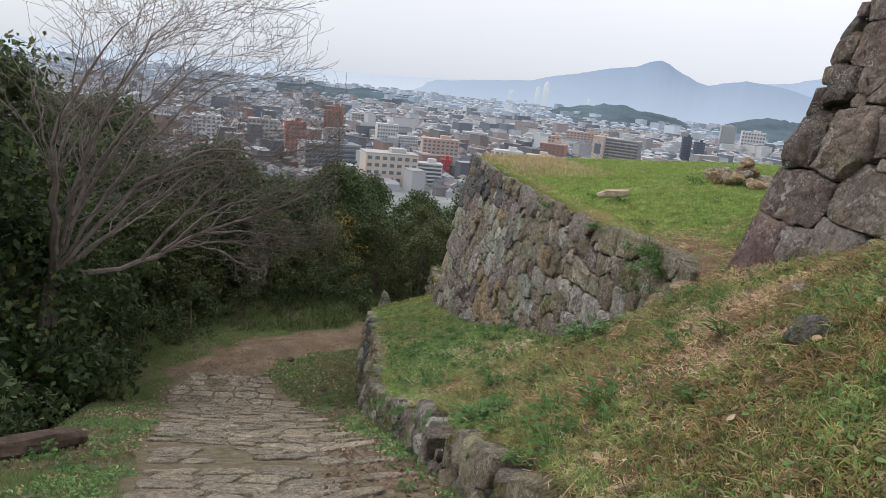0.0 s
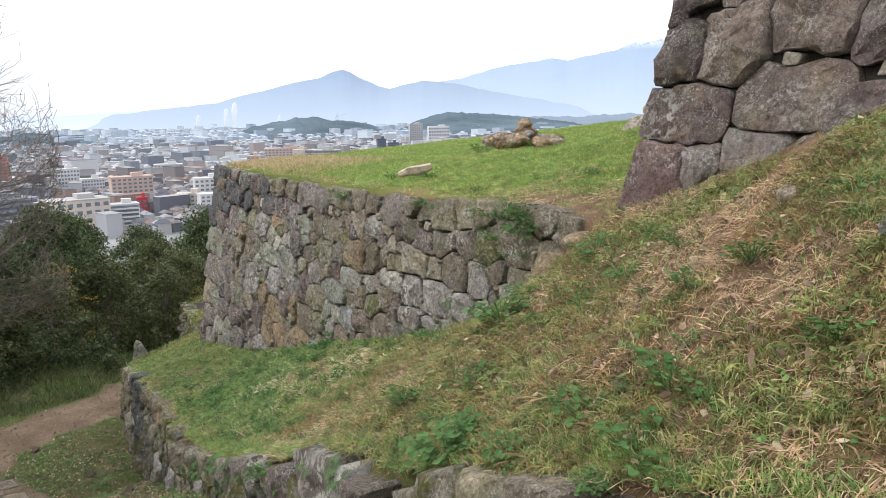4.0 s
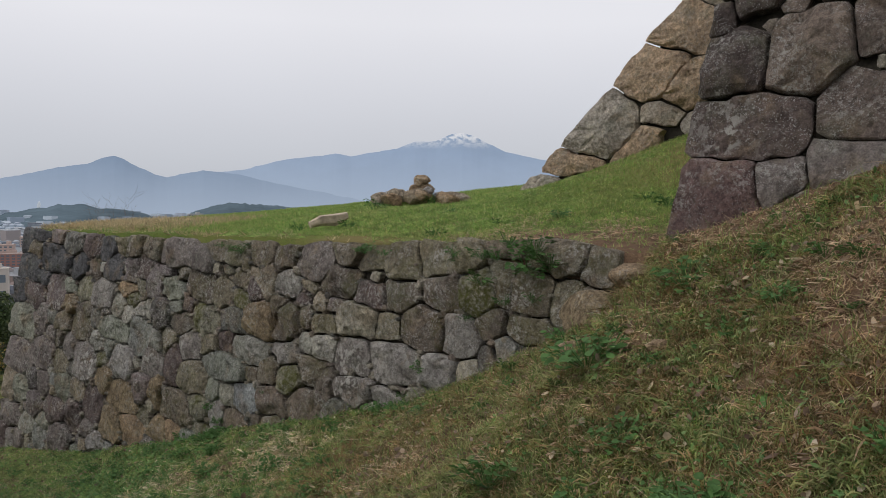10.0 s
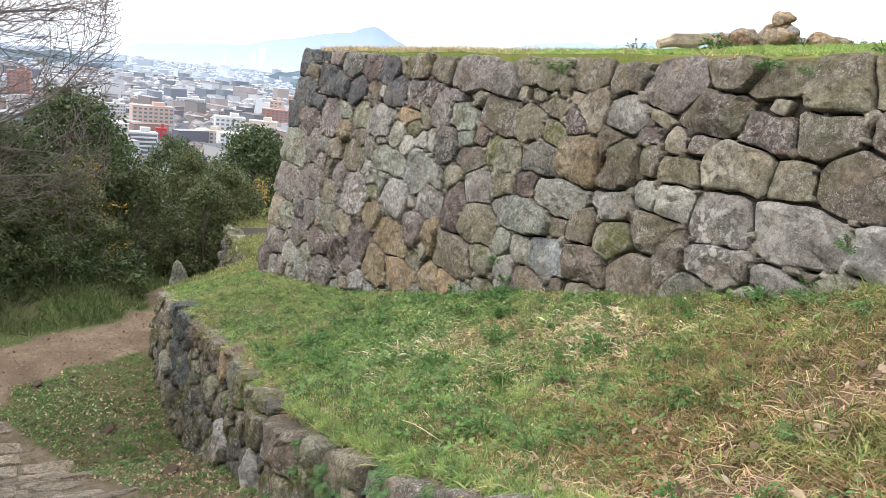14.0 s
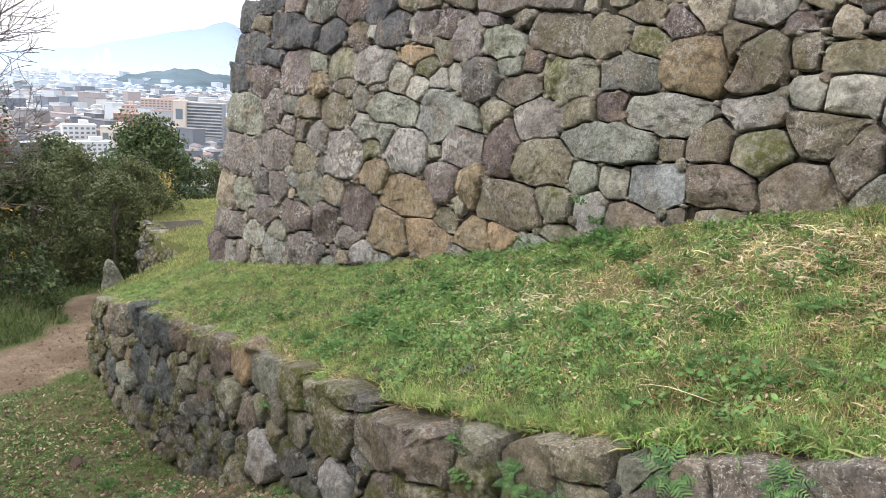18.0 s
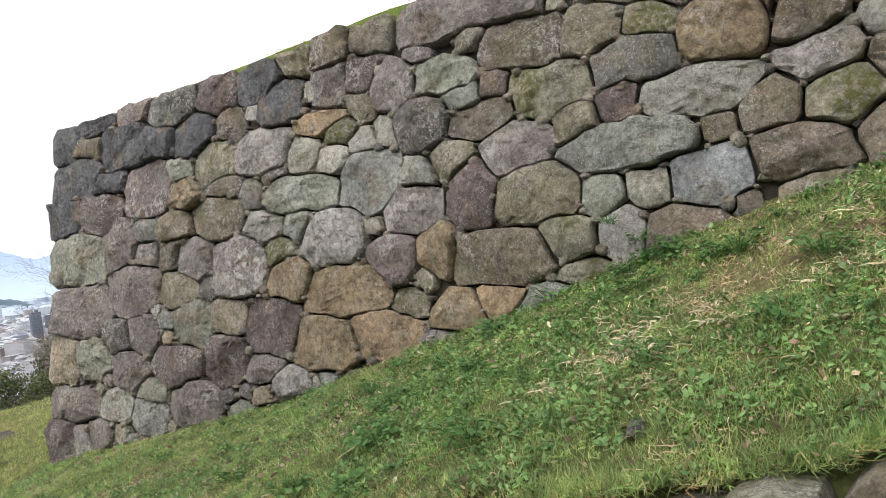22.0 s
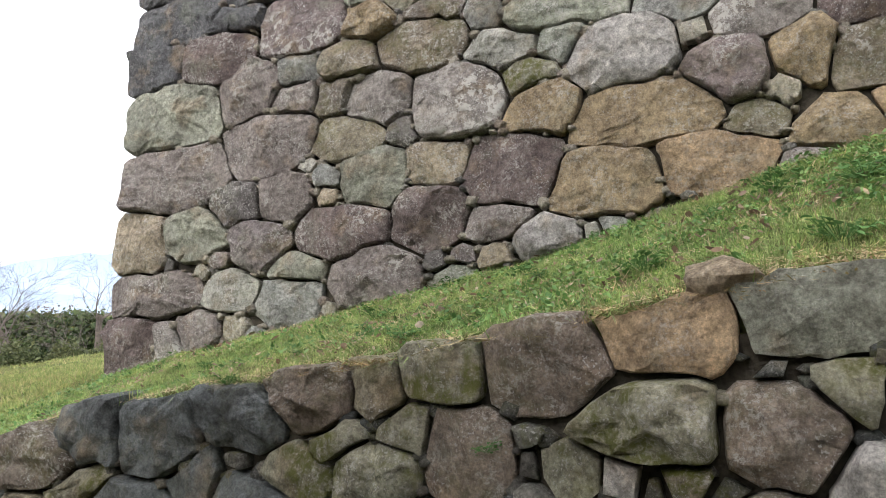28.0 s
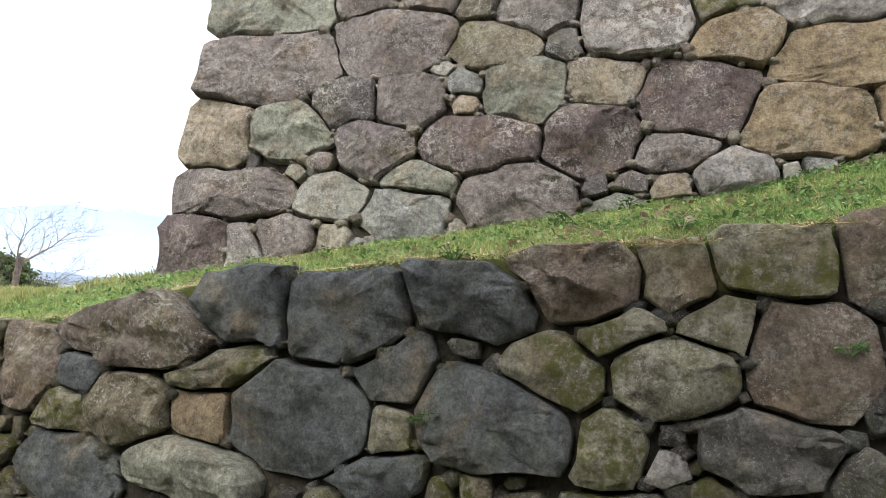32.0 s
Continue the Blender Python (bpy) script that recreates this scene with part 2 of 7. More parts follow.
M_BACK = earth_mat("joint_earth", (0.04, 0.036, 0.03), (0.06, 0.054, 0.044), (0.085, 0.075, 0.06))
M_BANK = earth_mat("bank_soil", (0.06, 0.09, 0.025), (0.10, 0.115, 0.04), (0.14, 0.12, 0.06), 1.0, True)
M_TOP = earth_mat("meadow_soil", (0.09, 0.14, 0.03), (0.14, 0.18, 0.045), (0.20, 0.17, 0.07), 0.5, True)


def blade_mat(name, stops, patch, rough=0.6):
    """Grass: a colour for each blade, yellowed in patches."""
    m = Mat(name, rough, 0.25)
    rnd = m.n("NewGeometry").outputs["Random Per Island"]
    col = m.ramp(rnd, stops)
    col = m.mix(m.mul(m.rng(m.noise(0.7, 4, 0.6), 0.42, 0.66), patch[1]), col, patch[0])
    col = m.mix(m.rng(m.noise(2.3, 4, 0.6), 0.5, 0.64, 0, 0.45), col, m.mix(1.0, col, (0.62, 0.72, 0.6), "MULTIPLY"))
    col = m.mix(1.0, col, m.ramp(m.noise(7.5, 4, 0.65), [(0.34, (0.58, 0.60, 0.58)), (0.5, (1.05, 1.05, 1.05)), (0.66, (1.5, 1.45, 1.3))]), "MULTIPLY")
    calm = m.n("HueSaturation", Saturation=0.90)
    m.l(col, calm.inputs["Color"])
    col = calm.outputs[0]
    m.base(col)
    glowing = m.n("BsdfTranslucent")
    m.l(col, glowing.inputs[0])
    both = m.n("MixShader")
    both.inputs[0].default_value = 0.35
    m.l(m.p.outputs[0], both.inputs[1])
    m.l(glowing.outputs[0], both.inputs[2])
    m.l(both.outputs[0], m.t.nodes["Material Output"].inputs[0])
    return m.m


def plain_mat(name, col, rough=0.8, var=0.25, scale=3.0):
    m = Mat(name, rough)
    c2 = m.mix(1.0, col, m.ramp(m.noise(scale, 5, 0.6), [(0.3, (1 - var,) * 3), (0.7, (1 + var,) * 3)]), "MULTIPLY")
    m.base(c2)
    m.bump(m.noise(scale * 12, 4, 0.7), 0.3, 0.01)
    return m.m


M_GRASS = blade_mat("grass", [(0.0, (0.14, 0.25, 0.06)), (0.5, (0.23, 0.385, 0.095)), (0.85, (0.37, 0.49, 0.16)), (0.95, (0.46, 0.42, 0.20)), (1.0, (0.60, 0.50, 0.26))], ((0.42, 0.38, 0.15), 0.34))
M_DRY = blade_mat("dry_grass", [(0.0, (0.50, 0.38, 0.20)), (0.4, (0.72, 0.60, 0.37)), (0.75, (0.62, 0.47, 0.27)), (1.0, (0.36, 0.24, 0.14))], ((0.50, 0.36, 0.20), 0.4))
M_MEADOW = blade_mat("meadow_grass", [(0.0, (0.16, 0.32, 0.05)), (0.5, (0.26, 0.44, 0.08)), (0.8, (0.40, 0.48, 0.14)), (1.0, (0.52, 0.45, 0.18))], ((0.44, 0.38, 0.15), 0.22))
M_LITTER = blade_mat("fallen_leaf", [(0.0, (0.17, 0.105, 0.07)), (0.5, (0.26, 0.18, 0.125)), (0.85, (0.15, 0.095, 0.065)), (1.0, (0.50, 0.40, 0.31))], ((0.2, 0.12, 0.07), 0.4))
M_VERGE = blade_mat("verge_blade", [(0.0, (0.10, 0.165, 0.055)), (0.5, (0.175, 0.26, 0.09)), (0.8, (0.25, 0.28, 0.13)), (1.0, (0.33, 0.27, 0.17))], ((0.23, 0.17, 0.11), 0.5))
M_CLOVER = blade_mat("clover_leaf", [(0.0, (0.08, 0.19, 0.045)), (0.6, (0.145, 0.28, 0.07)), (1.0, (0.23, 0.36, 0.11))], ((0.14, 0.26, 0.08), 0.3), 0.5)
M_CRUMB = blade_mat("leaf_crumb", [(0.0, (0.25, 0.14, 0.08)), (0.4, (0.42, 0.29, 0.18)), (0.75, (0.52, 0.40, 0.27)), (1.0, (0.66, 0.56, 0.42))], ((0.4, 0.27, 0.17), 0.3))
M_WEED = blade_mat("weed_leaf", [(0.0, (0.06, 0.15, 0.035)), (0.6, (0.105, 0.23, 0.05)), (1.0, (0.20, 0.33, 0.08))], ((0.05, 0.12, 0.04), 0.4), 0.7)
M_EVER = blade_mat("evergreen_leaf", [(0.0, (0.03, 0.058, 0.022)), (0.6, (0.065, 0.112, 0.036)), (0.9, (0.115, 0.165, 0.055)), (1.0, (0.19, 0.20, 0.07))], ((0.06, 0.06, 0.02), 0.5), 0.5)
M_EVER2 = blade_mat("olive_leaf", [(0.0, (0.05, 0.07, 0.025)), (0.6, (0.085, 0.115, 0.04)), (1.0, (0.16, 0.175, 0.07))], ((0.13, 0.11, 0.04), 0.5), 0.5)
M_GOLD = blade_mat("yellow_leaf", [(0.0, (0.28, 0.19, 0.03)), (1.0, (0.45, 0.33, 0.06))], ((0.15, 0.14, 0.04), 0.5), 0.5)
M_BARK = plain_mat("grey_bark", (0.15, 0.125, 0.105), 0.9, 0.4, 5)
M_TWIG = plain_mat("twig", (0.185, 0.157, 0.142), 0.85, 0.3, 5)
M_DEAD = plain_mat("dead_wood", (0.095, 0.066, 0.05), 0.9, 0.45, 7)
M_WOOD = plain_mat("weathered_wood", (0.46, 0.38, 0.29), 0.85, 0.4, 8)


# ---- helpers of the scene ----
def part(name, bm, material, parent, label=""):
    me = bpy.data.meshes.new(name)
    bm.to_mesh(me)
    bm.free()
    me.materials.append(material)
    ob = new(name, me)
    ob.parent = parent
    return tagged(ob, label=label)


def from_arrays(name, verts, faces, material, parent=None, smooth=False):
    me = bpy.data.meshes.new(name)
    me.from_pydata([tuple(v) for v in verts], [], [tuple(int(i) for i in f) for f in faces])
    me.materials.append(material)
    if smooth:
        me.polygons.foreach_set("use_smooth", [True] * len(me.polygons))
    ob = new(name, me)
    ob.parent = parent
    return ob


def tri_cloud(name, verts, material, k, parent=None):
    """verts: an array (count, k, 3); each row is one polygon of k corners."""
    v = np.asarray(verts, np.float32).reshape(-1, 3)
    n = len(v) // k
    me = bpy.data.meshes.new(name)
    me.vertices.add(len(v))
    me.vertices.foreach_set("co", v.ravel())
    me.loops.add(len(v))
    me.loops.foreach_set("vertex_index", np.arange(len(v), dtype=np.int32))
    me.polygons.add(n)
    me.polygons.foreach_set("loop_start", np.arange(0, len(v), k, dtype=np.int32))
    me.update(calc_edges=True)
    me.materials.append(material)
    ob = new(name, me)
    ob.parent = parent
    return ob


def thing(name, label, category, group="", at=(0, 0, 0), kind=""):
    ob = new(name)
    ob.empty_display_size = 0.1
    ob.location = at
    return tagged(ob, label, category, group, kind)


# ---- lie of the land ----
GX = [-340, -60, -20, -8, -3, 2, 4.6, 9.1, 13.6, 17.3, 21.65, 26, 40]
GZ = [-77, -17, -4, -2.3, -1.75, -1.5, -1.4, 0.45, 2.2, 3.62, 4.95, 6.4, 10]
LX = [-0.3, 0.5, 0.95, 1.25, 1.76, 2.1, 3.1, 3.9, 4.3, 5.0, 5.5, 6.7, 7.76, 8.9, 10.3, 11.2, 12.9, 14.25, 15.4, 16.5, 17.75, 22, 27]
LZ = [-0.43, -0.38, -0.34, -0.22, -0.07, 0.04, 0.17, 0.28, 0.36, 0.47, 0.54, 0.76, 0.94, 1.19, 1.56, 1.85, 2.52, 3.1, 3.4, 3.9, 4.3, 5.5, 7.2]
BX = [0, 4.4, 6.1, 7.65, 9.5, 11.56, 12.64, 13.76, 14.3, 15.75, 16.24, 22, 27]
BZ = [0, 0.9, 1.4, 1.85, 2.45, 3.02, 3.5, 4.1, 4.85, 5.34, 5.56, 7.8, 9.6]
BATTER = 0.152


def smooth(x, a, b):
    s = np.clip((np.asarray(x, float) - a) / (b - a), 0, 1)
    return s * s * (3 - 2 * s)


def wob(x, y, k=1.0, seed=0.0):
    """A cheap rolling unevenness."""
    return (np.sin(x * 1.7 * k + seed) * np.cos(y * 2.1 * k + 1.3 * seed) + 0.6 * np.sin(x * 3.9 * k - y * 2.7 * k + seed) + 0.4 * np.sin(y * 6.1 * k + x * 5.3 * k)) / 2


def lattice(i, j, seed):
    v = np.sin(i * 127.1 + j * 311.7 + seed * 74.7) * 43758.5453
    return v - np.floor(v)


def blotch(x, y, size, seed=0.0):
    """Irregular patches, 0 to 1, about so many metres across, with finer ones in them."""
    out, amp, tot = 0.0, 1.0, 0.0
    for k in range(3):
        u, v = np.asarray(x, float) / size, np.asarray(y, float) / size
        i, j = np.floor(u), np.floor(v)
        fu, fv = smooth(u - i, 0, 1), smooth(v - j, 0, 1)
        a, b = lattice(i, j, seed), lattice(i + 1, j, seed)
        c, d = lattice(i, j + 1, seed), lattice(i + 1, j + 1, seed)
        out = out + amp * ((a * (1 - fu) + b * fu) * (1 - fv) + (c * (1 - fu) + d * fu) * fv)
        tot += amp
        amp, size, seed = amp * 0.55, size * 0.45, seed + 17
    return np.clip(0.5 + (out / tot - 0.5) * 1.7, 0, 1)


def path_z(x, y):
    """The ground at the foot of the low wall, the path and the wooded slope beside it."""
    x, y = np.asarray(x, float), np.asarray(y, float)
    z = np.interp(x, GX, GZ)
    side = np.interp(x, [-10, 0, 5, 12, 22], [9.5, 8.3, 8.0, 6.4, 6.0])
    z = z - np.clip(-y - side, 0, 60) * 0.62
    z = np.where((x > 4) & (y > -3.2), z + 0.12 * smooth(y, -3.4, -2.2), z)
    z = z - 0.25 * np.clip(y - 12, 0, 200)
    z = z + 0.55 * smooth(-x, 2.0, 4.2) * smooth(-x, 14, 9) * smooth(-y, 1.6, 2.8)
    z = z + 0.025 * wob(x, y, 1.2)
    return np.maximum(z, -75)


def low_y(x):
    return np.interp(x, [-0.3, 2, 6, 9.2, 13.8, 18, 27], [-1.86, -2.02, -2.12, -2.2, -2.1, -2.0, -2.0])


def terrace_z(x, y):
    """The grassy shelf and bank between the low wall and the high walls."""
    x, y = np.asarray(x, float), np.asarray(y, float)
    y0, z0 = low_y(x), np.interp(x, LX, LZ)
    z1 = np.interp(x, BX, BZ)
    y1 = np.where(x < 14, BATTER * z1, 0.95 + 0.02 * (x - 14))
    s = np.clip((y - y0) / (y1 - y0), -0.05, 1.6)
    z = z0 + (z1 - z0) * s
    left = -0.43 + 0.1 * np.clip(y + 1.9, 0, 5) * np.exp(np.minimum(x + 0.3, 0) * 0.25) + 0.05 * np.clip(x + 0.3, -8, 0) + 0.035 * np.clip(y - 1, 0, 8)
    z = np.where(x < -0.3, np.minimum(left, 0.0) - 0.45 * np.clip(-10 - x, 0, 9), z)
    return z + 0.03 * wob(x, y, 1.5, 2.0)


def upper_z(x, y):
    """The meadow on top of the high wall."""
    x, y = np.asarray(x, float), np.asarray(y, float)
    z = 4.44 + 0.02 * x + (0.06 + 0.008 * x) * (y - 0.7)
    z = z + 0.25 * np.clip(x - 9.2, 0, 3) * smooth(y, 3.5, 6.5)
    z = z - 0.3 * np.clip(y - 9, 0, 30)
    return z + 0.02 * wob(x, y, 1.1, 4.0)


def sheet(name, fn, xs, ys, material, keep=None):
    gx, gy = np.meshgrid(xs, ys, indexing="ij")
    gz = fn(gx, gy)
    verts = np.stack([gx, gy, gz], -1).reshape(-1, 3)
    ny = len(ys)
    faces = []
    for i in range(len(xs) - 1):
        for j in range(ny - 1):
            if keep is None or keep((xs[i] + xs[i + 1]) / 2, (ys[j] + ys[j + 1]) / 2):
                faces.append((i * ny + j, (i + 1) * ny + j, (i + 1) * ny + j + 1, i * ny + j + 1))
    return from_arrays(name, verts, faces, material, smooth=True)


def steps(*stops):
    """Grid lines: (from, to, step) stretches joined."""
    out = []
    for a, b, d in stops:
        out += list(np.arange(a, b - 1e-6, d))
    return np.array(out + [stops[-1][1]])


# ---- ground: one sheet from the path to the horizon ----
TRACK = [(4.0, -6.6), (1.9, -5.6), (0.3, -4.7), (-0.6, -3.3), (-1.3, -1.9), (-2.6, -0.8), (-5, -0.4)]
PAVE_X = [2.9, 4, 5.5, 7, 8.5, 11.7, 13, 16.2, 26]
PAVE_C = [-5.5, -5.4, -5.0, -4.65, -4.5, -4.1, -3.9, -3.5, -3.4]
PAVE_W = [1.0, 1.35, 1.4, 1.3, 1.3, 1.2, 1.2, 1.05, 1.0]


def track_gap(x, y):
    """How far a place lies from the middle of the dirt track."""
    best = np.full(np.shape(x), 1e3)
    for (ax, ay), (bx, by) in zip(TRACK, TRACK[1:]):
        t = np.clip(((x - ax) * (bx - ax) + (y - ay) * (by - ay)) / ((bx - ax) ** 2 + (by - ay) ** 2), 0, 1)
        best = np.minimum(best, np.hypot(x - ax - t * (bx - ax), y - ay - t * (by - ay)))
    return best


def dirtiness(x, y):
    d = track_gap(x, y) + 0.25 * wob(x, y, 1.3, 5)
    bare = (1 - smooth(d, 0.65, 1.25)) * smooth(-x, -3.4, -2.6)
    off = np.abs(y - np.interp(x, PAVE_X, PAVE_C)) / np.interp(x, PAVE_X, PAVE_W)
    return np.maximum(bare, np.where(x > 2.7, 1 - smooth(off + 0.1 * wob(x, y, 2, 1), 0.9, 1.25), 0))


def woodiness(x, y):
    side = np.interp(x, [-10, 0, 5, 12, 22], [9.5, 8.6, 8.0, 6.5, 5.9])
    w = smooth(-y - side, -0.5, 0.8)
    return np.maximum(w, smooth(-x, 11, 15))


xs = np.r_[-4990, -4000, -3000, -2200, -1600, -1200, -900, -700, -550, steps((-420, -120, 30), (-120, -30, 6), (-30, -12, 1.5), (-12, 24, 0.24), (24, 40, 2)), 80, 200, 600, 2000, 4990]
ys = np.r_[-4990, -3000, -2000, -1200, -700, -400, -200, -120, steps((-80, -24, 6), (-24, -11, 1), (-11, 1.0, 0.24), (1.0, 14, 1.0), (14, 60, 6)), 100, 200, 400, 800, 1400, 2200, 3200, 4990]


def ground_z(x, y):
    z = path_z(x, y)
    far = smooth(np.hypot(x, y), 300, 420)
    return z * (1 - far) + -75 * far


ground = sheet("ground", ground_z, xs, ys, M_BANK)
gv = np.array([v.co[:] for v in ground.data.vertices])
paved = np.where(gv[:, 0] > 2.6, 1 - smooth(np.abs(gv[:, 1] - np.interp(gv[:, 0], PAVE_X, PAVE_C)) / np.interp(gv[:, 0], PAVE_X, PAVE_W), 0.9, 1.3), 0)
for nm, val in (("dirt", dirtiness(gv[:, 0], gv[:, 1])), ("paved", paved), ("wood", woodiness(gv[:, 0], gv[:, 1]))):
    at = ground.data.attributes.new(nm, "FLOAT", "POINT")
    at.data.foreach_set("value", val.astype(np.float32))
gm = Mat("ground_cover", 0.95, 0.15)
verge = gm.ramp(gm.noise(1.1, 6, 0.65), [(0.32, (0.062, 0.10, 0.026)), (0.52, (0.10, 0.125, 0.045)), (0.68, (0.16, 0.135, 0.085))])
dirt = gm.ramp(gm.noise(1.4, 6, 0.7), [(0.3, (0.12, 0.088, 0.06)), (0.5, (0.185, 0.138, 0.098)), (0.68, (0.275, 0.215, 0.16))])
# Much darker floor colour, mixed in by the wood mask.
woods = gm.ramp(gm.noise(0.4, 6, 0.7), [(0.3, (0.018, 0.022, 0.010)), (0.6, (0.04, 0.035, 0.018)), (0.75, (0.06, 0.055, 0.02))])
ad, aw = gm.n("Attribute"), gm.n("Attribute")
ad.attribute_name, aw.attribute_name = "dirt", "wood"
gc = gm.mix(gm.rng(ad.outputs["Fac"], 0.3, 0.7), verge, dirt)
ap = gm.n("Attribute")
ap.attribute_name = "paved"
gc = gm.mix(ap.outputs["Fac"], gc, gm.ramp(gm.noise(6, 5, 0.7), [(0.35, (0.12, 0.11, 0.06)), (0.5, (0.18, 0.15, 0.108)), (0.65, (0.25, 0.215, 0.165))]))
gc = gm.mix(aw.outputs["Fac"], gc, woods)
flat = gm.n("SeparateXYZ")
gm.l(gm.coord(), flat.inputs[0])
# Beyond the hill the plain goes pale grey-blue: haze painted into the ground colour.
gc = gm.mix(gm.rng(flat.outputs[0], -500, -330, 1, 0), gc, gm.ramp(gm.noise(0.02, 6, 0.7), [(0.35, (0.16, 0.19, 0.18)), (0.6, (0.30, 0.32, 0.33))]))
gc = gm.mix(1.0, gc, gm.ramp(gm.noise(55, 5, 0.75), [(0.3, (0.62, 0.62, 0.62)), (0.7, (1.32, 1.3, 1.25))]), "MULTIPLY")
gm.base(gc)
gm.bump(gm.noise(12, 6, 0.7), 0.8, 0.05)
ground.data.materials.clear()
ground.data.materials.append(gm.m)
tagged(ground, "hillside ground with trodden dirt track and darker floor under trees", "ground", kind="structure")


def edge_y(x):
    return np.where(np.asarray(x) < -0.3, np.interp(x, [-14, -6.2, -2.6, -0.3], [3.2, 0.62, 0.55, -1.86]), low_y(x))


def lip(x):
    """How far the turf stands back from the face of the low wall."""
    return 0.09 + 0.10 * smooth(blotch(x, 0 * np.asarray(x, float), 0.9, 71), 0.3, 0.8) * smooth(x, 5.5, 8.0)


def bank_sheet():
    """The bank, laid out from its lower edge up to the foot of the high walls."""
    bx = np.r_[steps((-14, -6.2, 0.6), (-6.2, 27, 0.2))]
    off = np.r_[steps((0.08, 3.0, 0.14), (3.0, 4.2, 0.3))]
    vs, fs = [], []
    for x in bx:
        stretch = 1.0 if x > 0 else 3.4
        y = float(edge_y(x)) + (0.13 if -0.3 < x < 19 else 0.06)
        vs.append((x, y - (0.1 if x < -6.3 else 0), float(path_z(x, y)) - 0.4 if x < -6.3 else float(terrace_z(x, y)) - 0.35))
        vs.append((x, y + 0.02, float(terrace_z(x, y)) - (0.13 if -0.3 < x < 19 else 0.0)))
        vs.append((x, y + 0.03 + 0.3 * float(lip(x)), float(terrace_z(x, y)) - (0.07 if -0.3 < x < 19 else 0.0)))
        for o in off:
            y = float(edge_y(x) + lip(x)) + (0.12 if x > -0.3 else 0) + (o - 0.08) * stretch
            vs.append((x, y, float(terrace_z(x, y))))
    n = len(off) + 3
    for i in range(len(bx) - 1):
        for j in range(n - 1):
            fs.append((i * n + j, (i + 1) * n + j, (i + 1) * n + j + 1, i * n + j + 1))
    return from_arrays("bank", vs, fs, M_BANK, smooth=True)


def bareness(x, y):
    """Where the bank is more soil and straw than grass."""
    b = smooth(x, 11.4, 13.4) * (0.5 * smooth(blotch(x, y, 0.9, 51), 0.12, 0.62) + smooth(blotch(x, y, 1.0, 95), 0.5, 0.66)) + 0.35 * smooth(blotch(x, y, 0.8, 52), 0.62, 0.85)
    for px, py, r in ((12.2, -0.5, 0.8), (12.9, -0.9, 0.7), (13.6, -0.3, 0.7), (13.6, 0.5, 0.5), (14.4, 0.3, 0.6)):
        b = b + 1.1 * np.exp(-((x - px) ** 2 + (y - py) ** 2) / (r * r)) * blotch(x, y, 0.5, 53)
    return np.clip(b * smooth(x, 0, 3), 0, 1)


bank = bank_sheet()
bvx = np.array([v.co[:] for v in bank.data.vertices])
bare_at = bank.data.attributes.new("bare", "FLOAT", "POINT")
bare_at.data.foreach_set("value", np.maximum(bareness(bvx[:, 0], bvx[:, 1]), 0.75 * (bvx[:, 0] > -0.3) * (bvx[:, 1] < edge_y(bvx[:, 0]) + 0.6 * lip(bvx[:, 0]))).astype(np.float32))
tagged(bank, "sloping grassy bank with dry stalks and fallen leaves", "grass bank", kind="structure")
worn = lambda x, y: np.clip(1.3 * np.exp(-((x - 13.6) ** 2 / 2.2 + (y - 1.2) ** 2 / 0.5)) * (0.4 + blotch(x, y, 0.6, 54)) + 0.5 * np.exp(-(y - 0.75) / 0.25) * smooth(x, 9, 13), 0, 1)
meadow = sheet("meadow", lambda x, y: upper_z(x, y) - 0.45 * (y < 0.755), steps((0.0, 15, 0.3)), np.r_[0.75, steps((0.76, 16, 0.3))], M_TOP)
mvx = np.array([v.co[:] for v in meadow.data.vertices])
bare_at = meadow.data.attributes.new("bare", "FLOAT", "POINT")
bare_at.data.foreach_set("value", worn(mvx[:, 0], mvx[:, 1]).astype(np.float32))
tagged(meadow, "level meadow of short bright green and straw grass", "meadow", kind="structure")


# ---- dry-stone walls ----
def clip_poly(poly, nx, ny, c):
    """The part of a polygon where nx*x + ny*y <= c."""
    out = []
    for (ax, ay), (bx, by) in zip(poly, poly[1:] + poly[:1]):
        da, db = nx * ax + ny * ay - c, nx * bx + ny * by - c
        if da <= 0:
            out.append((ax, ay))
        if da * db < 0:
            t = da / (da - db)
            out.append((ax + t * (bx - ax), ay + t * (by - ay)))
    return out


def half_sizes(seeds, wide):
    """Half width and half height of each seed (u, v, radius, kind, aspect)."""
    out = []
    for q in seeds:
        asp = q[4] if len(q) > 4 else wide * (0.84 + 0.56 * float(lattice(q[0] * 3.1, q[1] * 5.7, 2.0)))
        out.append((q[2] * math.sqrt(asp), q[2] / math.sqrt(asp)))
    return np.array(out)


def straighten(poly, eps):
    """A closed outline with fewer corners: those that stand out least are left out."""
    pts = list(poly)
    while len(pts) > 5:
        best, at = eps, -1
        for i in range(len(pts)):
            (ax, ay), (bx, by), (cx, cy) = pts[i - 1], pts[i], pts[(i + 1) % len(pts)]
            off = abs((bx - ax) * (cy - ay) - (by - ay) * (cx - ax)) / max(1e-9, math.hypot(cx - ax, cy - ay))
            if off < best:
                best, at = off, i
        if at < 0:
            break
        pts.pop(at)
    return pts


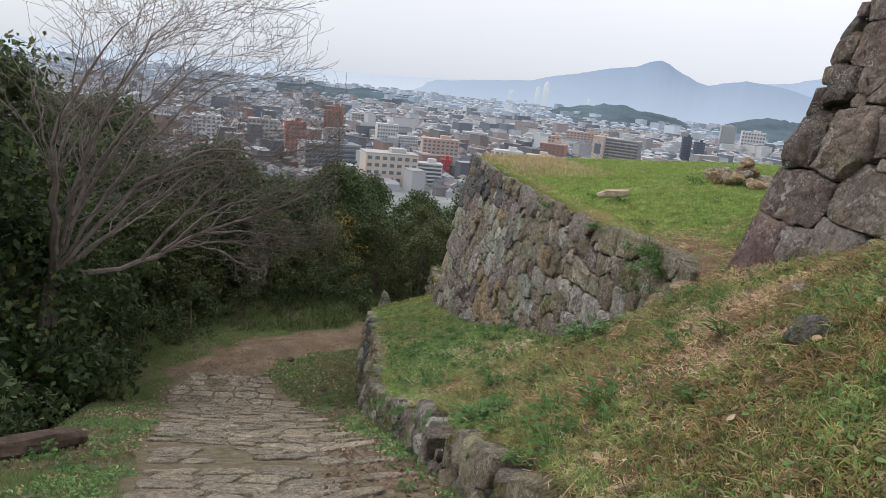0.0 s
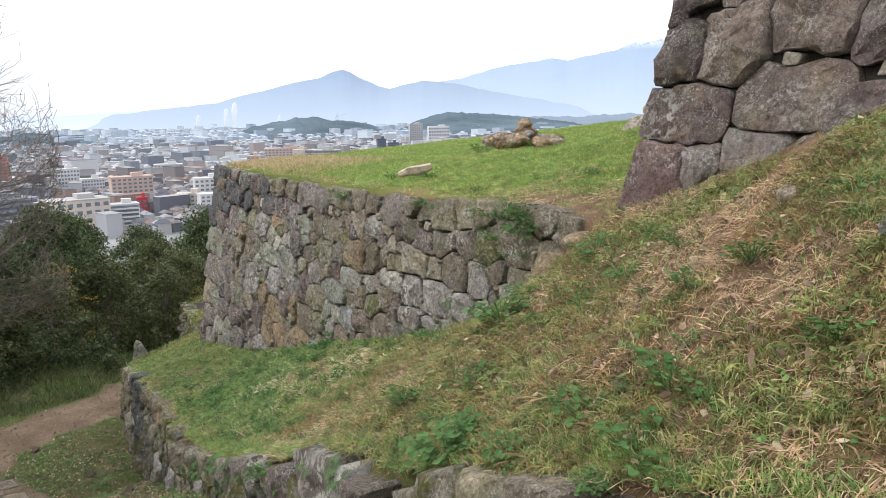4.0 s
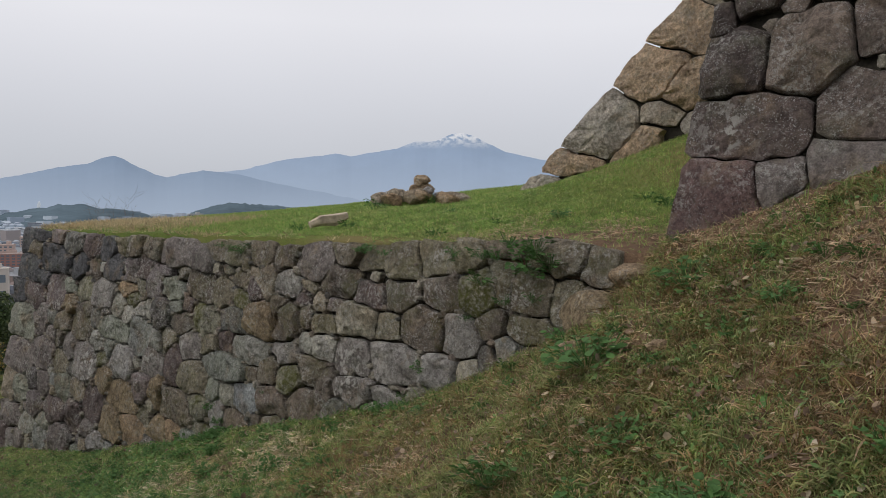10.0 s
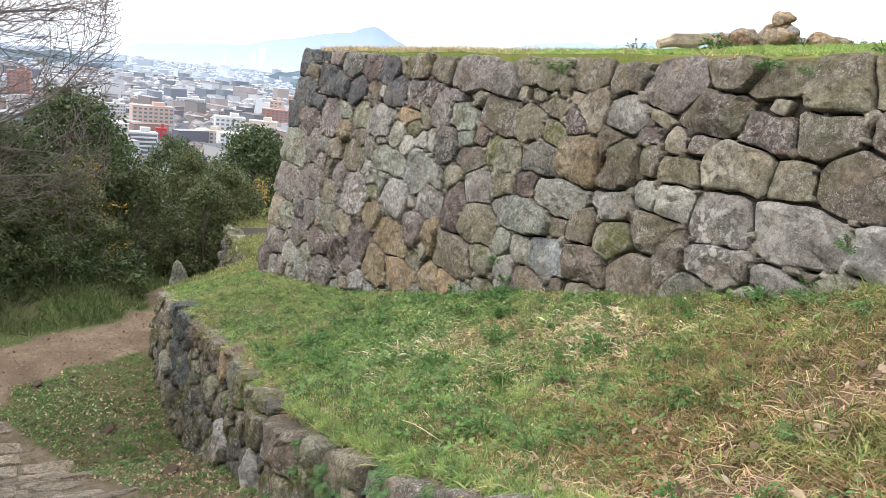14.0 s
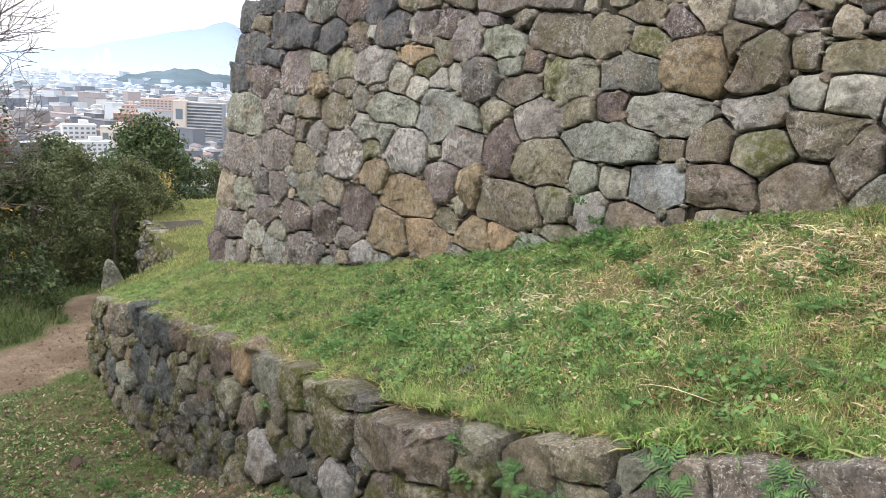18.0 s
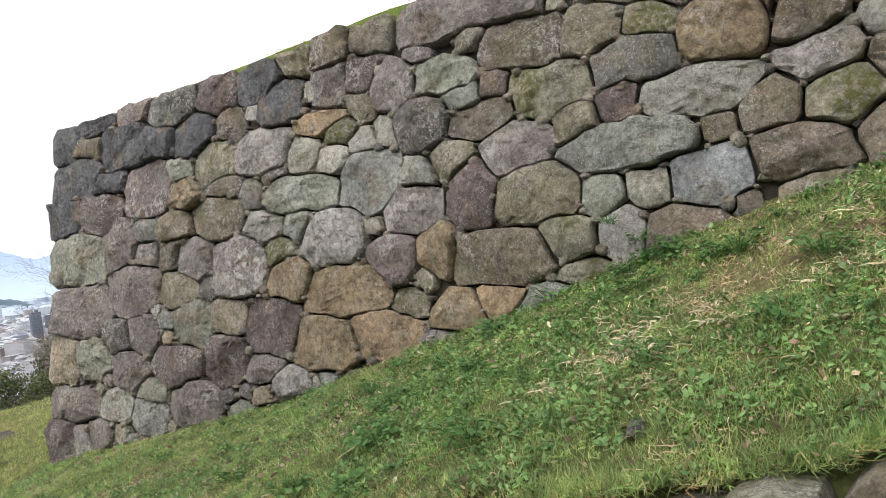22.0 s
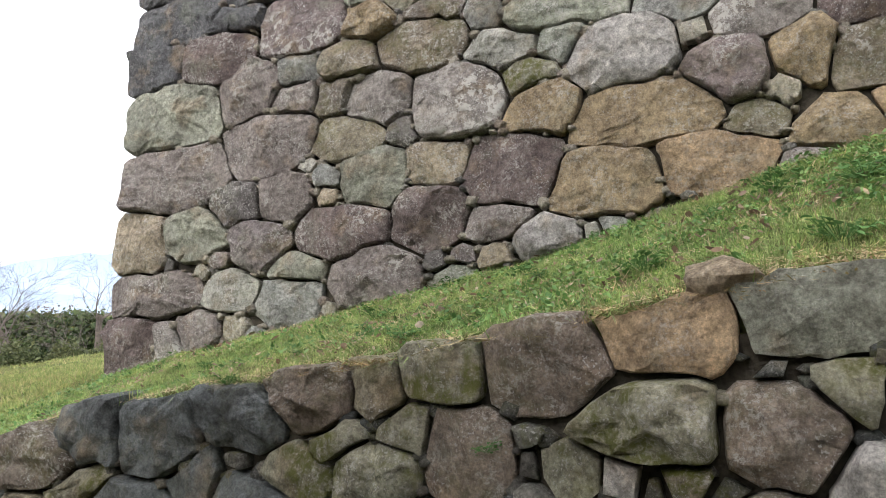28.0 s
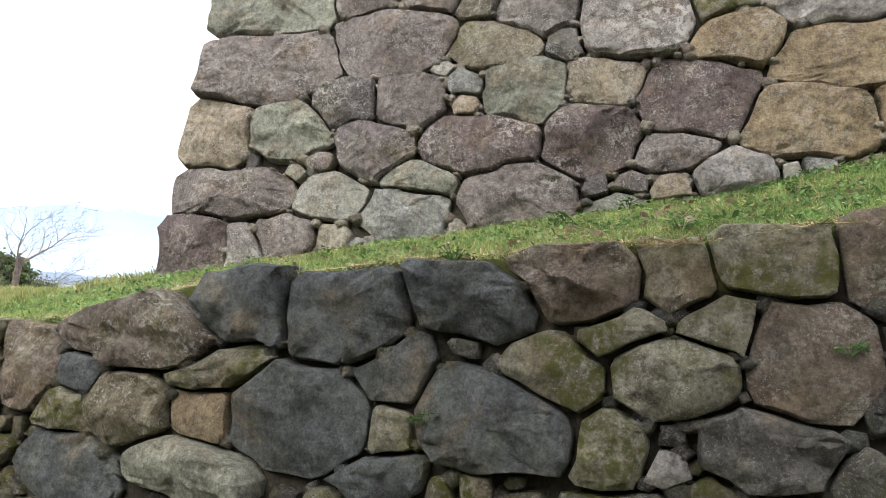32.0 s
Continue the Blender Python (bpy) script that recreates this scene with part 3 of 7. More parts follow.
def cells(seeds, gap, wide=1.25, square=2.6):
    """Stones round seeds, fitted close: every place of the face belongs to the stone whose width and height reach it best."""
    s = np.array([(q[0], q[1]) for q in seeds], float)
    half = half_sizes(seeds, wide)
    ang = (np.arange(36) + 0.5) * (2 * math.pi / 36)
    ca, sa = np.cos(ang), np.sin(ang)
    step = np.linspace(0.25, 1.75, 44)
    gu, gv = np.abs(s[:, None, 0] - s[None, :, 0]) / half[None, :, 0], np.abs(s[:, None, 1] - s[None, :, 1]) / half[None, :, 1]
    hold = ((gu ** square + gv ** square) ** (2 / square) - 1) * (half[:, 0] * half[:, 1])[None, :]
    np.fill_diagonal(hold, 1e9)
    alive = -half[:, 0] * half[:, 1] < 0.9 * hold.min(axis=1)
    out = []
    for i, (u, v) in enumerate(s):
        if not alive[i]:
            out.append(None)
            continue
        a, b = half[i]
        near = np.argsort(~alive * 1e6 + (np.maximum(np.abs(s[:, 0] - u) - half[:, 0], 0) / 1.2) ** 2 + np.maximum(np.abs(s[:, 1] - v) - half[:, 1], 0) ** 2)[:26]
        near = near[near != i]
        reach = 1.0 / ((np.abs(ca) / a) ** square + (np.abs(sa) / b) ** square) ** (1 / square)
        r = reach[:, None] * step[None]
        du, dv = r * ca[:, None], r * sa[:, None]
        own = (step ** 2 - 1)[None] * (a * b)
        hu, hv = half[near, 0][:, None, None], half[near, 1][:, None, None]
        oth = ((np.abs(du[None] + u - s[near, 0][:, None, None]) / hu) ** square + (np.abs(dv[None] + v - s[near, 1][:, None, None]) / hv) ** square) ** (2 / square)
        over = own - ((oth - 1) * hu * hv).min(axis=0)
        hit = over > 0
        k = np.where(hit.any(axis=1), hit.argmax(axis=1), len(step) - 1)
        k0 = np.maximum(k - 1, 0)
        n = np.arange(len(ang))
        o0, o1 = over[n, k0], over[n, k]
        f = np.clip(np.where(o1 > o0, -o0 / np.maximum(o1 - o0, 1e-9), 1), 0, 1)
        rad = np.maximum(r[n, k0] + (r[n, k] - r[n, k0]) * f - gap / 2, 0.012)
        out.append(straighten([(float(u + q * c), float(v + q * d)) for q, c, d in zip(rad, ca, sa)], 0.006 + 0.02 * math.sqrt(a * b)))
    return out


def chaikin(poly, k=0.22):
    out = []
    for (ax, ay), (bx, by) in zip(poly, poly[1:] + poly[:1]):
        out.append((ax + k * (bx - ax), ay + k * (by - ay)))
        out.append((bx - k * (bx - ax), by - k * (by - ay)))
    return out


def tidy(poly, least=0.03):
    out = []
    for p in poly:
        if not out or math.hypot(p[0] - out[-1][0], p[1] - out[-1][1]) > least:
            out.append(p)
    while len(out) > 3 and math.hypot(out[0][0] - out[-1][0], out[0][1] - out[-1][1]) <= least:
        out.pop()
    return out


def area_of(poly):
    return abs(sum(a[0] * b[1] - b[0] * a[1] for a, b in zip(poly, poly[1:] + poly[:1]))) / 2


def roughen(poly, rnd, amount):
    """Splits the edges and bends them; neighbours bend alike, so the joints stay close."""
    out = []
    for (ax, ay), (bx, by) in zip(poly, poly[1:] + poly[:1]):
        k = max(1, min(6, int(math.hypot(bx - ax, by - ay) / 0.075)))
        for i in range(k):
            out.append((ax + (bx - ax) * i / k, ay + (by - ay) * i / k))
    bent = []
    for u, v in out:
        q = Vector((u * 2.7, v * 2.7, 3.0))
        du = 0.055 * noise.noise(q) + 0.022 * noise.noise(q * 3.1) + rnd.gauss(0, amount)
        dv = 0.050 * noise.noise(q + Vector((40, 7, 0))) + 0.022 * noise.noise(q * 3.1 + Vector((9, 50, 0))) + rnd.gauss(0, amount)
        bent.append((u + du, v + dv))
    return bent


def stone_mesh(poly, lay, bulge, depth, rnd):
    """One stone: an uneven polygon in the wall's face with broken faces, running back. lay(u, v, out) gives the place."""
    size = math.sqrt(area_of(poly))
    poly = tidy(chaikin(poly, rnd.uniform(0.05, 0.16)), 0.025)
    poly = roughen(poly, rnd, 0.0035)
    n = len(poly)
    cu, cv = sum(p[0] for p in poly) / n, sum(p[1] for p in poly) / n
    b = bulge * rnd.uniform(0.6, 1.5) * min(1.15, size / 0.35)
    proud = bulge * rnd.uniform(-0.5, 0.6)
    tilt_u, tilt_v = rnd.uniform(-0.09, 0.09), rnd.uniform(-0.08, 0.12)
    fold = rnd.uniform(0, 6.28)
    folds = [(math.cos(fold + 2.1 * q), math.sin(fold + 2.1 * q), rnd.uniform(-0.12, 0.3) * size, rnd.uniform(0.0, 0.3)) for q in range(3)]
    verts, faces = [], []
    rings = ((0.97, -depth), (1.0, -0.02), (0.985, 0.45 * b), (0.93, 0.85 * b), (0.70, 1.0 * b), (0.38, 1.06 * b))
    seed = rnd.uniform(0, 50)
    for k, (sc, out) in enumerate(rings):
        for u, v in poly:
            uu, vv = cu + (u - cu) * sc, cv + (v - cv) * sc
            jit = 0.0
            if k >= 2:
                jit = (0.35 if k == 2 else 0.75) * b * noise.noise(Vector((uu * 6 + seed, vv * 6, seed)))
                jit += 0.4 * b * noise.noise(Vector((uu * 17 + seed, vv * 17, seed))) if k > 2 else 0
                jit += tilt_u * (uu - cu) + tilt_v * (vv - cv)
                for fu, fv, fo, fk in folds:
                    jit -= fk * max(0.0, (uu - cu) * fu + (vv - cv) * fv - fo)
            verts.append(lay(uu, vv, max(out + jit + proud, -0.012) if k >= 2 else out))
    jc = -sum(fk * max(0.0, -fo) for _, _, fo, fk in folds)
    verts.append(lay(cu, cv, max(-0.01, proud + b * 1.08 + jc + 0.5 * b * rnd.uniform(-1, 1))))
    for k in range(len(rings) - 1):
        for i in range(n):
            j = (i + 1) % n
            faces.append((k * n + i, k * n + j, (k + 1) * n + j, (k + 1) * n + i))
    top = (len(rings) - 1) * n
    faces += [(top + i, top + (i + 1) % n, len(verts) - 1) for i in range(n)]
    return verts, faces


def crisp(me, n):
    """Broken faces with hard arrises, smooth only where the stone is worn."""
    me.polygons.foreach_set("use_smooth", [i >= 4 * n for i in range(len(me.polygons))])


def chip_stones(spots, lay, rnd, size, back):
    """Small wedge stones at the joints, as one mesh's points and faces."""
    vs, fs = [], []
    for u, v in spots:
        k, s, a = rnd.randint(4, 6), rnd.uniform(*size), rnd.uniform(0, 6)
        el = rnd.uniform(0.5, 1.0)
        poly = [(u + s * math.cos(a + 6.283 * i / k) * rnd.uniform(0.7, 1.2), v + s * el * math.sin(a + 6.283 * i / k) * rnd.uniform(0.7, 1.2)) for i in range(k)]
        n0 = len(vs)
        o = back + rnd.uniform(-0.015, 0.02)
        vs += [lay(q[0], q[1], o - 0.08) for q in poly] + [lay(q[0], q[1], o) for q in poly] + [lay(u + (q[0] - u) * 0.6, v + (q[1] - v) * 0.6, o + 0.02 + rnd.uniform(0, 0.02)) for q in poly]
        fs += [(n0 + r_ * k + i, n0 + r_ * k + (i + 1) % k, n0 + (r_ + 1) * k + (i + 1) % k, n0 + (r_ + 1) * k + i) for r_ in (0, 1) for i in range(k)]
        fs += [tuple(n0 + 2 * k + i for i in range(k))]
    return vs, fs


def add_stone(poly, lay, bulge, depth, rnd, material, parent, name="stone"):
    v, f = stone_mesh(poly, lay, bulge, depth, rnd)
    ob = from_arrays(name, v, f, material, parent)
    crisp(ob.data, (len(v) - 1) // 6)
    return ob


def rows_of_seeds(rnd, u0, u1, lo, hi, row, wide, small=0.22):
    """Seeds in rough courses between the lines lo(u) and hi(u), with small filling stones at some joints."""
    out = []
    v = min(lo(u0), lo(u1)) - row
    top = max(hi(u) for u in np.linspace(u0, u1, 30))
    while v < top + row:
        u = u0 - wide + rnd.random() * wide
        while u < u1 + wide:
            w = wide * rnd.uniform(0.5, 1.65)
            uu, vv = u + w / 2, v + row * rnd.uniform(-0.3, 0.3)
            if lo(uu) - 1.2 * row < vv < hi(uu) + row:
                out.append((uu, vv, 0.5 * math.sqrt(row * min(w, 2 * row)) * rnd.uniform(0.85, 1.1)))
                if rnd.random() < small:
                    out.append((u + rnd.uniform(-0.03, 0.03), v + row * rnd.uniform(0.3, 0.65), 0.07))
            u += w
        v += row * rnd.uniform(0.88, 1.12)
    return out


def place_keys(seeds, keys, room=0.95):
    """Named stones take their places among the seeds: (u, v, radius, kind)."""
    if not keys:
        return list(seeds)
    half = half_sizes(keys, 1.25)
    s = []
    for q in seeds:
        r = 0.75 * min(q[2], 0.16)
        if all((abs(q[0] - k[0]) / (room * a + r)) ** 2.5 + (abs(q[1] - k[1]) / (room * b + r)) ** 2.5 > 1 for k, (a, b) in zip(keys, half)):
            s.append(q)
    return s + list(keys)


def fill_gaps(seeds, rnd, inside, box, size, tries, wide=1.25):
    """Small stones where the larger ones leave room."""
    out = list(seeds)
    arr = np.array([q[:2] for q in out], float)
    half = half_sizes(out, wide) * 0.94
    for _ in range(tries):
        u, v = rnd.uniform(box[0], box[1]), rnd.uniform(box[2], box[3])
        if not inside(u, v):
            continue
        m = ((np.abs(arr[:, 0] - u) / half[:, 0]) ** 3 + (np.abs(arr[:, 1] - v) / half[:, 1]) ** 3) ** (1 / 3)
        room = np.min((m - 1) * half.min(axis=1))
        if room > size[0]:
            q = (u, v, min(size[1], 0.85 * room), "", rnd.uniform(0.7, 1.7))
            out.append(q)
            arr = np.vstack([arr, q[:2]])
            half = np.vstack([half, half_sizes([q], 1)])
    return out


# the high wall: face along x from the corner at 0
def lay_high(u, v, out):
    x = u
    if u < 0.6:
        x = u - 0.03 * v * (0.6 - u) / 0.6
    return (x, BATTER * v - out * 0.989, v + out * 0.15)


rw = random.Random(11)
high_wall = thing("wall_high", "tall battered dry-stone wall of lichened grey boulders", "stone wall", kind="structure")
high_top = lambda u: np.interp(u, [0, 5, 10, 12.1, 13.2, 14], [4.47, 4.48, 4.6, 4.74, 4.82, 4.7])
high_low = lambda u: np.interp(u, BX, BZ)
high_keys_a = [(0.22, 4.26, 0.31, "dark", 1.3), (0.25, 1.33, 0.33, "", 1.3), (0.31, 3.22, 0.29, "dark", 1.2), (0.32, 0.3, 0.28, "purple", 1.2), (0.54, 3.71, 0.39, "dark", 2.4), (0.6, 2.61, 0.49, "green", 1.7), (0.62, 0.8, 0.35, "mauve", 3), (0.68, 1.97, 0.51, "mauve", 2),
               (0.85, 4.06, 0.2, "umber", 1.3), (0.88, 0.3, 0.2, "lichen", 0.9), (0.99, 4.39, 0.25, "dark", 3.2), (1.04, 1.38, 0.31, "green", 1.3), (1.13, 3.16, 0.37, "purple", 1.8), (1.16, 0.43, 0.26, "mauve", 1.4), (1.31, 3.56, 0.24, "dark", 2.3), (1.48, 1.61, 0.28, "", 1.9),
               (1.55, 2.79, 0.35, "mauve", 1), (1.59, 3.95, 0.38, "dark", 1.8), (1.79, 4.4, 0.26, "", 2), (1.84, 2.2, 0.41, "mauve", 1.7), (1.88, 1.25, 0.27, "", 1.6), (2.1, 1.64, 0.27, "mauve", 1.3), (2.14, 2.58, 0.19, "mauve", 2.1), (2.17, 2.87, 0.2, "", 1.5)]
high_keys_b = [(2.18, 3.36, 0.43, "spotted", 1.6), (2.24, 0.67, 0.27, "", 1.5), (2.3, 1, 0.21, "green", 1.4), (2.38, 3.91, 0.25, "dark", 1.5), (2.6, 1.79, 0.13, "", 1.4), (2.61, 2.55, 0.18, "umber", 1.7), (2.64, 4.3, 0.34, "", 1.9), (2.73, 2.86, 0.23, "umber", 1.9),
               (2.77, 1.28, 0.35, "purple", 2.4), (2.77, 2.12, 0.3, "umber", 1.9), (2.81, 3.53, 0.18, "", 1.8), (2.91, 3.22, 0.19, "ochre", 1.5), (3.04, 3.86, 0.33, "dark", 1.5), (3.06, 1.77, 0.31, "green", 1.3), (3.08, 2.44, 0.28, "lichen", 1.3), (3.12, 0.87, 0.35, "mauve", 1.5),
               (3.32, 2.13, 0.13, "", 1.3), (3.41, 3.54, 0.31, "mossy", 1.5), (3.46, 4.24, 0.26, "purple", 1.9), (3.51, 2.89, 0.33, "umber", 2.1), (3.6, 1.33, 0.32, "purple", 1.4), (3.67, 1.81, 0.21, "", 1.7), (3.68, 3.2, 0.16, "umber", 2.2), (3.7, 3.87, 0.23, "umber", 1.4)]
high_keys_c = [(3.87, 2.32, 0.38, "lichen", 1.3), (4.09, 3.07, 0.17, "", 0.9), (4.16, 4.23, 0.27, "dark", 1.7), (4.21, 2.73, 0.24, "", 1.9), (4.25, 3.49, 0.34, "lichen", 1.8), (4.27, 1.24, 0.21, "mauve", 1.9), (4.33, 1.67, 0.33, "purple", 1.4), (4.39, 3.23, 0.17, "", 1.5),
               (4.45, 2.42, 0.19, "mossy", 1.5), (4.54, 3.97, 0.29, "dark", 1.2), (4.62, 1.12, 0.23, "pale", 1.5), (4.62, 2.15, 0.26, "ochre", 1.6), (4.72, 2.67, 0.15, "", 1.5), (4.8, 2.98, 0.33, "", 2.9), (4.84, 3.39, 0.22, "", 1.2), (5.06, 3.63, 0.21, "orange", 3.8),
               (5.12, 1.5, 0.32, "ochre", 1.7), (5.25, 3.25, 0.19, "", 1.4), (5.26, 3.97, 0.21, "", 0.9), (5.27, 2.5, 0.33, "pale", 1.5), (5.34, 3.53, 0.19, "mossy", 1.9), (5.43, 2, 0.38, "ochre", 2.3), (5.63, 3.7, 0.13, "umber", 1), (5.65, 3.37, 0.17, "", 1.1)]
high_keys_d = [(5.67, 4, 0.19, "purple", 1.2), (5.71, 2.99, 0.35, "", 1.3), (5.86, 1.56, 0.28, "tan", 2), (5.96, 2.22, 0.26, "", 1.5), (5.96, 3.41, 0.15, "", 0.9), (6.01, 3.8, 0.24, "", 1), (6.11, 2.57, 0.16, "", 1.1), (6.16, 1.86, 0.13, "umber", 1.3),
               (6.21, 2.67, 0.27, "lichen", 1.5), (6.24, 2.98, 0.19, "", 1.3), (6.33, 3.4, 0.28, "", 1.2), (6.51, 2.29, 0.21, "ochre", 1.2), (6.59, 3.77, 0.24, "", 1.9), (6.6, 4.28, 0.28, "mauve", 2.6), (6.64, 3.06, 0.17, "", 1.6), (6.79, 3.58, 0.15, "", 1.3),
               (6.86, 2.69, 0.25, "purple", 0.8), (6.97, 3.33, 0.23, "umber", 2.1), (7.11, 3.57, 0.13, "", 1.3), (7.13, 2.19, 0.36, "umber", 2.1), (7.31, 3.06, 0.26, "lichen", 1.7), (7.4, 3.9, 0.3, "", 2), (7.4, 4.21, 0.19, "mauve", 1.1), (7.48, 2.6, 0.3, "umber", 1.7)]
high_keys_e = [(7.63, 3.46, 0.28, "mossy", 1.5), (7.73, 2.28, 0.22, "", 1.5), (7.84, 3.12, 0.2, "umber", 1.2), (7.89, 2.03, 0.13, "mossy", 1.8), (7.97, 3.85, 0.22, "umber", 1.2), (8.05, 2.59, 0.18, "", 1.1), (8.16, 2.3, 0.18, "pale", 0.8), (8.2, 3.22, 0.16, "purple", 0.8),
               (8.26, 2.91, 0.34, "", 3.1), (8.34, 3.52, 0.25, "", 1.8), (8.37, 4.05, 0.15, "umber", 2.8), (8.4, 2.59, 0.17, "", 1.1), (8.49, 3.8, 0.17, "", 1.7), (8.65, 2.23, 0.25, "brown", 1.7), (8.78, 3.2, 0.3, "", 2), (8.79, 3.96, 0.16, "purple", 1.5),
               (8.86, 2.61, 0.23, "blue", 1.6), (8.86, 2.95, 0.14, "", 1.5), (8.99, 3.61, 0.27, "ochre", 1.3), (9.02, 4.1, 0.19, "", 1.2), (9.25, 2.99, 0.18, "", 1.4), (9.39, 3.75, 0.15, "umber", 0.8), (9.45, 2.71, 0.24, "brown", 1.6), (9.48, 4.12, 0.19, "lichen", 1.7)]
high_keys_f = [(9.56, 3.59, 0.26, "", 0.9), (9.61, 3.32, 0.22, "lichen", 1.2), (9.72, 2.99, 0.2, "mossy", 1.6), (9.88, 3.72, 0.13, "umber", 0.8), (9.92, 4.38, 0.28, "mauve", 1.6), (9.93, 3.47, 0.16, "", 1.4), (10.09, 2.77, 0.23, "brown", 1.5), (10.15, 3.14, 0.23, "umber", 1.6),
               (10.22, 3.67, 0.16, "umber", 1.8), (10.28, 3.46, 0.19, "", 1.3), (10.4, 3, 0.2, "umber", 0.8), (10.43, 4.2, 0.24, "umber", 1.9), (10.56, 4.54, 0.2, "umber", 2.4), (10.82, 3.81, 0.23, "", 1.7), (10.88, 3.41, 0.28, "lichen", 1.9), (10.95, 3.13, 0.22, "lichen", 1.6),
               (11.03, 4.09, 0.18, "", 1.4), (11.32, 3.79, 0.17, "umber", 1), (11.44, 3.45, 0.32, "lichen", 2.2), (11.44, 4.12, 0.19, "umber", 1.3), (11.45, 3.09, 0.16, "lichen", 2.8), (11.47, 4.49, 0.19, "umber", 1.1), (11.84, 3.83, 0.28, "umber", 1.6), (11.95, 4.56, 0.23, "umber", 1.5)]
high_keys_g = [(12.07, 3.48, 0.21, "pale", 1.3), (12.08, 4.21, 0.21, "umber", 1.2), (12.32, 3.84, 0.23, "lichen", 1.4), (12.36, 4.64, 0.17, "umber", 0.9), (12.52, 4.25, 0.2, "mossy", 1), (12.73, 3.99, 0.14, "umber", 1.2), (12.74, 4.77, 0.14, "brown", 2.1), (12.82, 4.33, 0.15, "umber", 0.8),
               (13.11, 4.73, 0.16, "brown", 0.9), (13.12, 4, 0.18, "umber", 1.7), (13.13, 4.29, 0.21, "umber", 1), (13.56, 4.26, 0.17, "umber", 1.4), (13.95, 4.29, 0.17, "brown", 1.1)]
keys = [(6.67, 1.75, 0.2, "ochre", 1.5), (7.14, 1.84, 0.15, "tan", 2.1), (6.14, 1.57, 0.14, "umber", 1.2)] + high_keys_a + high_keys_b + high_keys_c + high_keys_d + high_keys_e + high_keys_f + high_keys_g
corner = []
uu = 0.25
while uu < 13.9:
    uu += rw.uniform(0.3, 0.62)
    corner.append((uu, float(high_top(uu)) - 0.15, rw.uniform(0.16, 0.22), "dark" if uu < 4.5 and rw.random() < 0.6 else "umber"))
seeds = rows_of_seeds(rw, 0.5, 14.2, high_low, high_top, 0.33, 0.43, 0.3)
seeds = place_keys([q for q in seeds if q[0] > 0.5 and q[1] < high_top(q[0]) - 0.34], keys)
seeds = place_keys(seeds, [c for c in corner if all(math.hypot(c[0] - q[0], c[1] - q[1]) > q[2] + 0.08 for q in keys)], 0.8)
seeds = fill_gaps(seeds, rw, lambda u, v: high_low(u) < v < high_top(u) - 0.3, (0.3, 13.8, 0, 4.7), (0.065, 0.14), 6000)
polys = cells(seeds, 0.02)
placed = 0
chips_v, chips_f = [], []
for q, poly in zip(seeds, polys):
    if not poly:
        continue
    poly = clip_poly(poly, -1, 0, 0.03)
    if len(poly) < 3:
        continue
    t0, t1 = float(high_top(q[0] - 0.2)), float(high_top(q[0] + 0.2))
    sl = (t1 - t0) / 0.4
    poly = clip_poly(poly, -sl, 1, t0 - sl * (q[0] - 0.2) + rw.uniform(-0.02, 0.03))
    poly = tidy(clip_poly(poly, 1, 0, 14.0), 0.03)
    if len(poly) < 3 or area_of(poly) < 0.004 or max(p[1] for p in poly) < high_low(q[0]) - 0.08:
        continue
    kind = q[3] if len(q) > 3 else ""
    if not kind and q[0] > 6.5 and rw.random() < 0.3:
        kind = rw.choice(("umber", "umber", "purple", "mossy"))
    mat = KINDS.get(kind, M_WALL)
    if area_of(poly) < 0.022:
        vv, ff = stone_mesh(poly, lay_high, 0.03, 0.1, rw)
        n0 = len(chips_v)
        chips_v += vv
        chips_f += [tuple(i + n0 for i in f) for f in ff]
    else:
        add_stone(poly, lay_high, 0.05, 0.5 if q[0] < 0.55 or q[1] > high_top(q[0]) - 0.3 else 0.2, rw, mat, high_wall)
        placed += 1
spots = [c for poly in polys if poly for c in poly if rw.random() < 0.28 and 0.1 < c[0] < 13.9 and high_low(c[0]) < c[1] < high_top(c[0]) - 0.12]
vv, ff = chip_stones(spots, lay_high, rw, (0.025, 0.07), -0.004)
n0 = len(chips_v)
chips_v += vv
chips_f += [tuple(i + n0 for i in f) for f in ff]
ch = from_arrays("small_stones", chips_v, chips_f, M_CHIP, high_wall, True)
tagged(ch, "small wedge stones in the joints", kind="stuff")
bv, bf = [], []
us = np.linspace(0.2, 14.2, 40)
for u in us:
    for z in (-0.8, float(high_top(u)) - 0.22):
        x = u
        bv.append((x, BATTER * z + 0.075, z))
        bv.append((x, BATTER * z + 1.6, z))
for i in range(len(us) - 1):
    a, b = i * 4, i * 4 + 4
    bf += [(a, b, b + 2, a + 2), (a + 2, b + 2, b + 3, a + 3), (a + 1, a + 3, b + 3, b + 1)]
bf += [(0, 2, 3, 1)]
from_arrays("wall_core", bv, bf, M_BACK, high_wall)
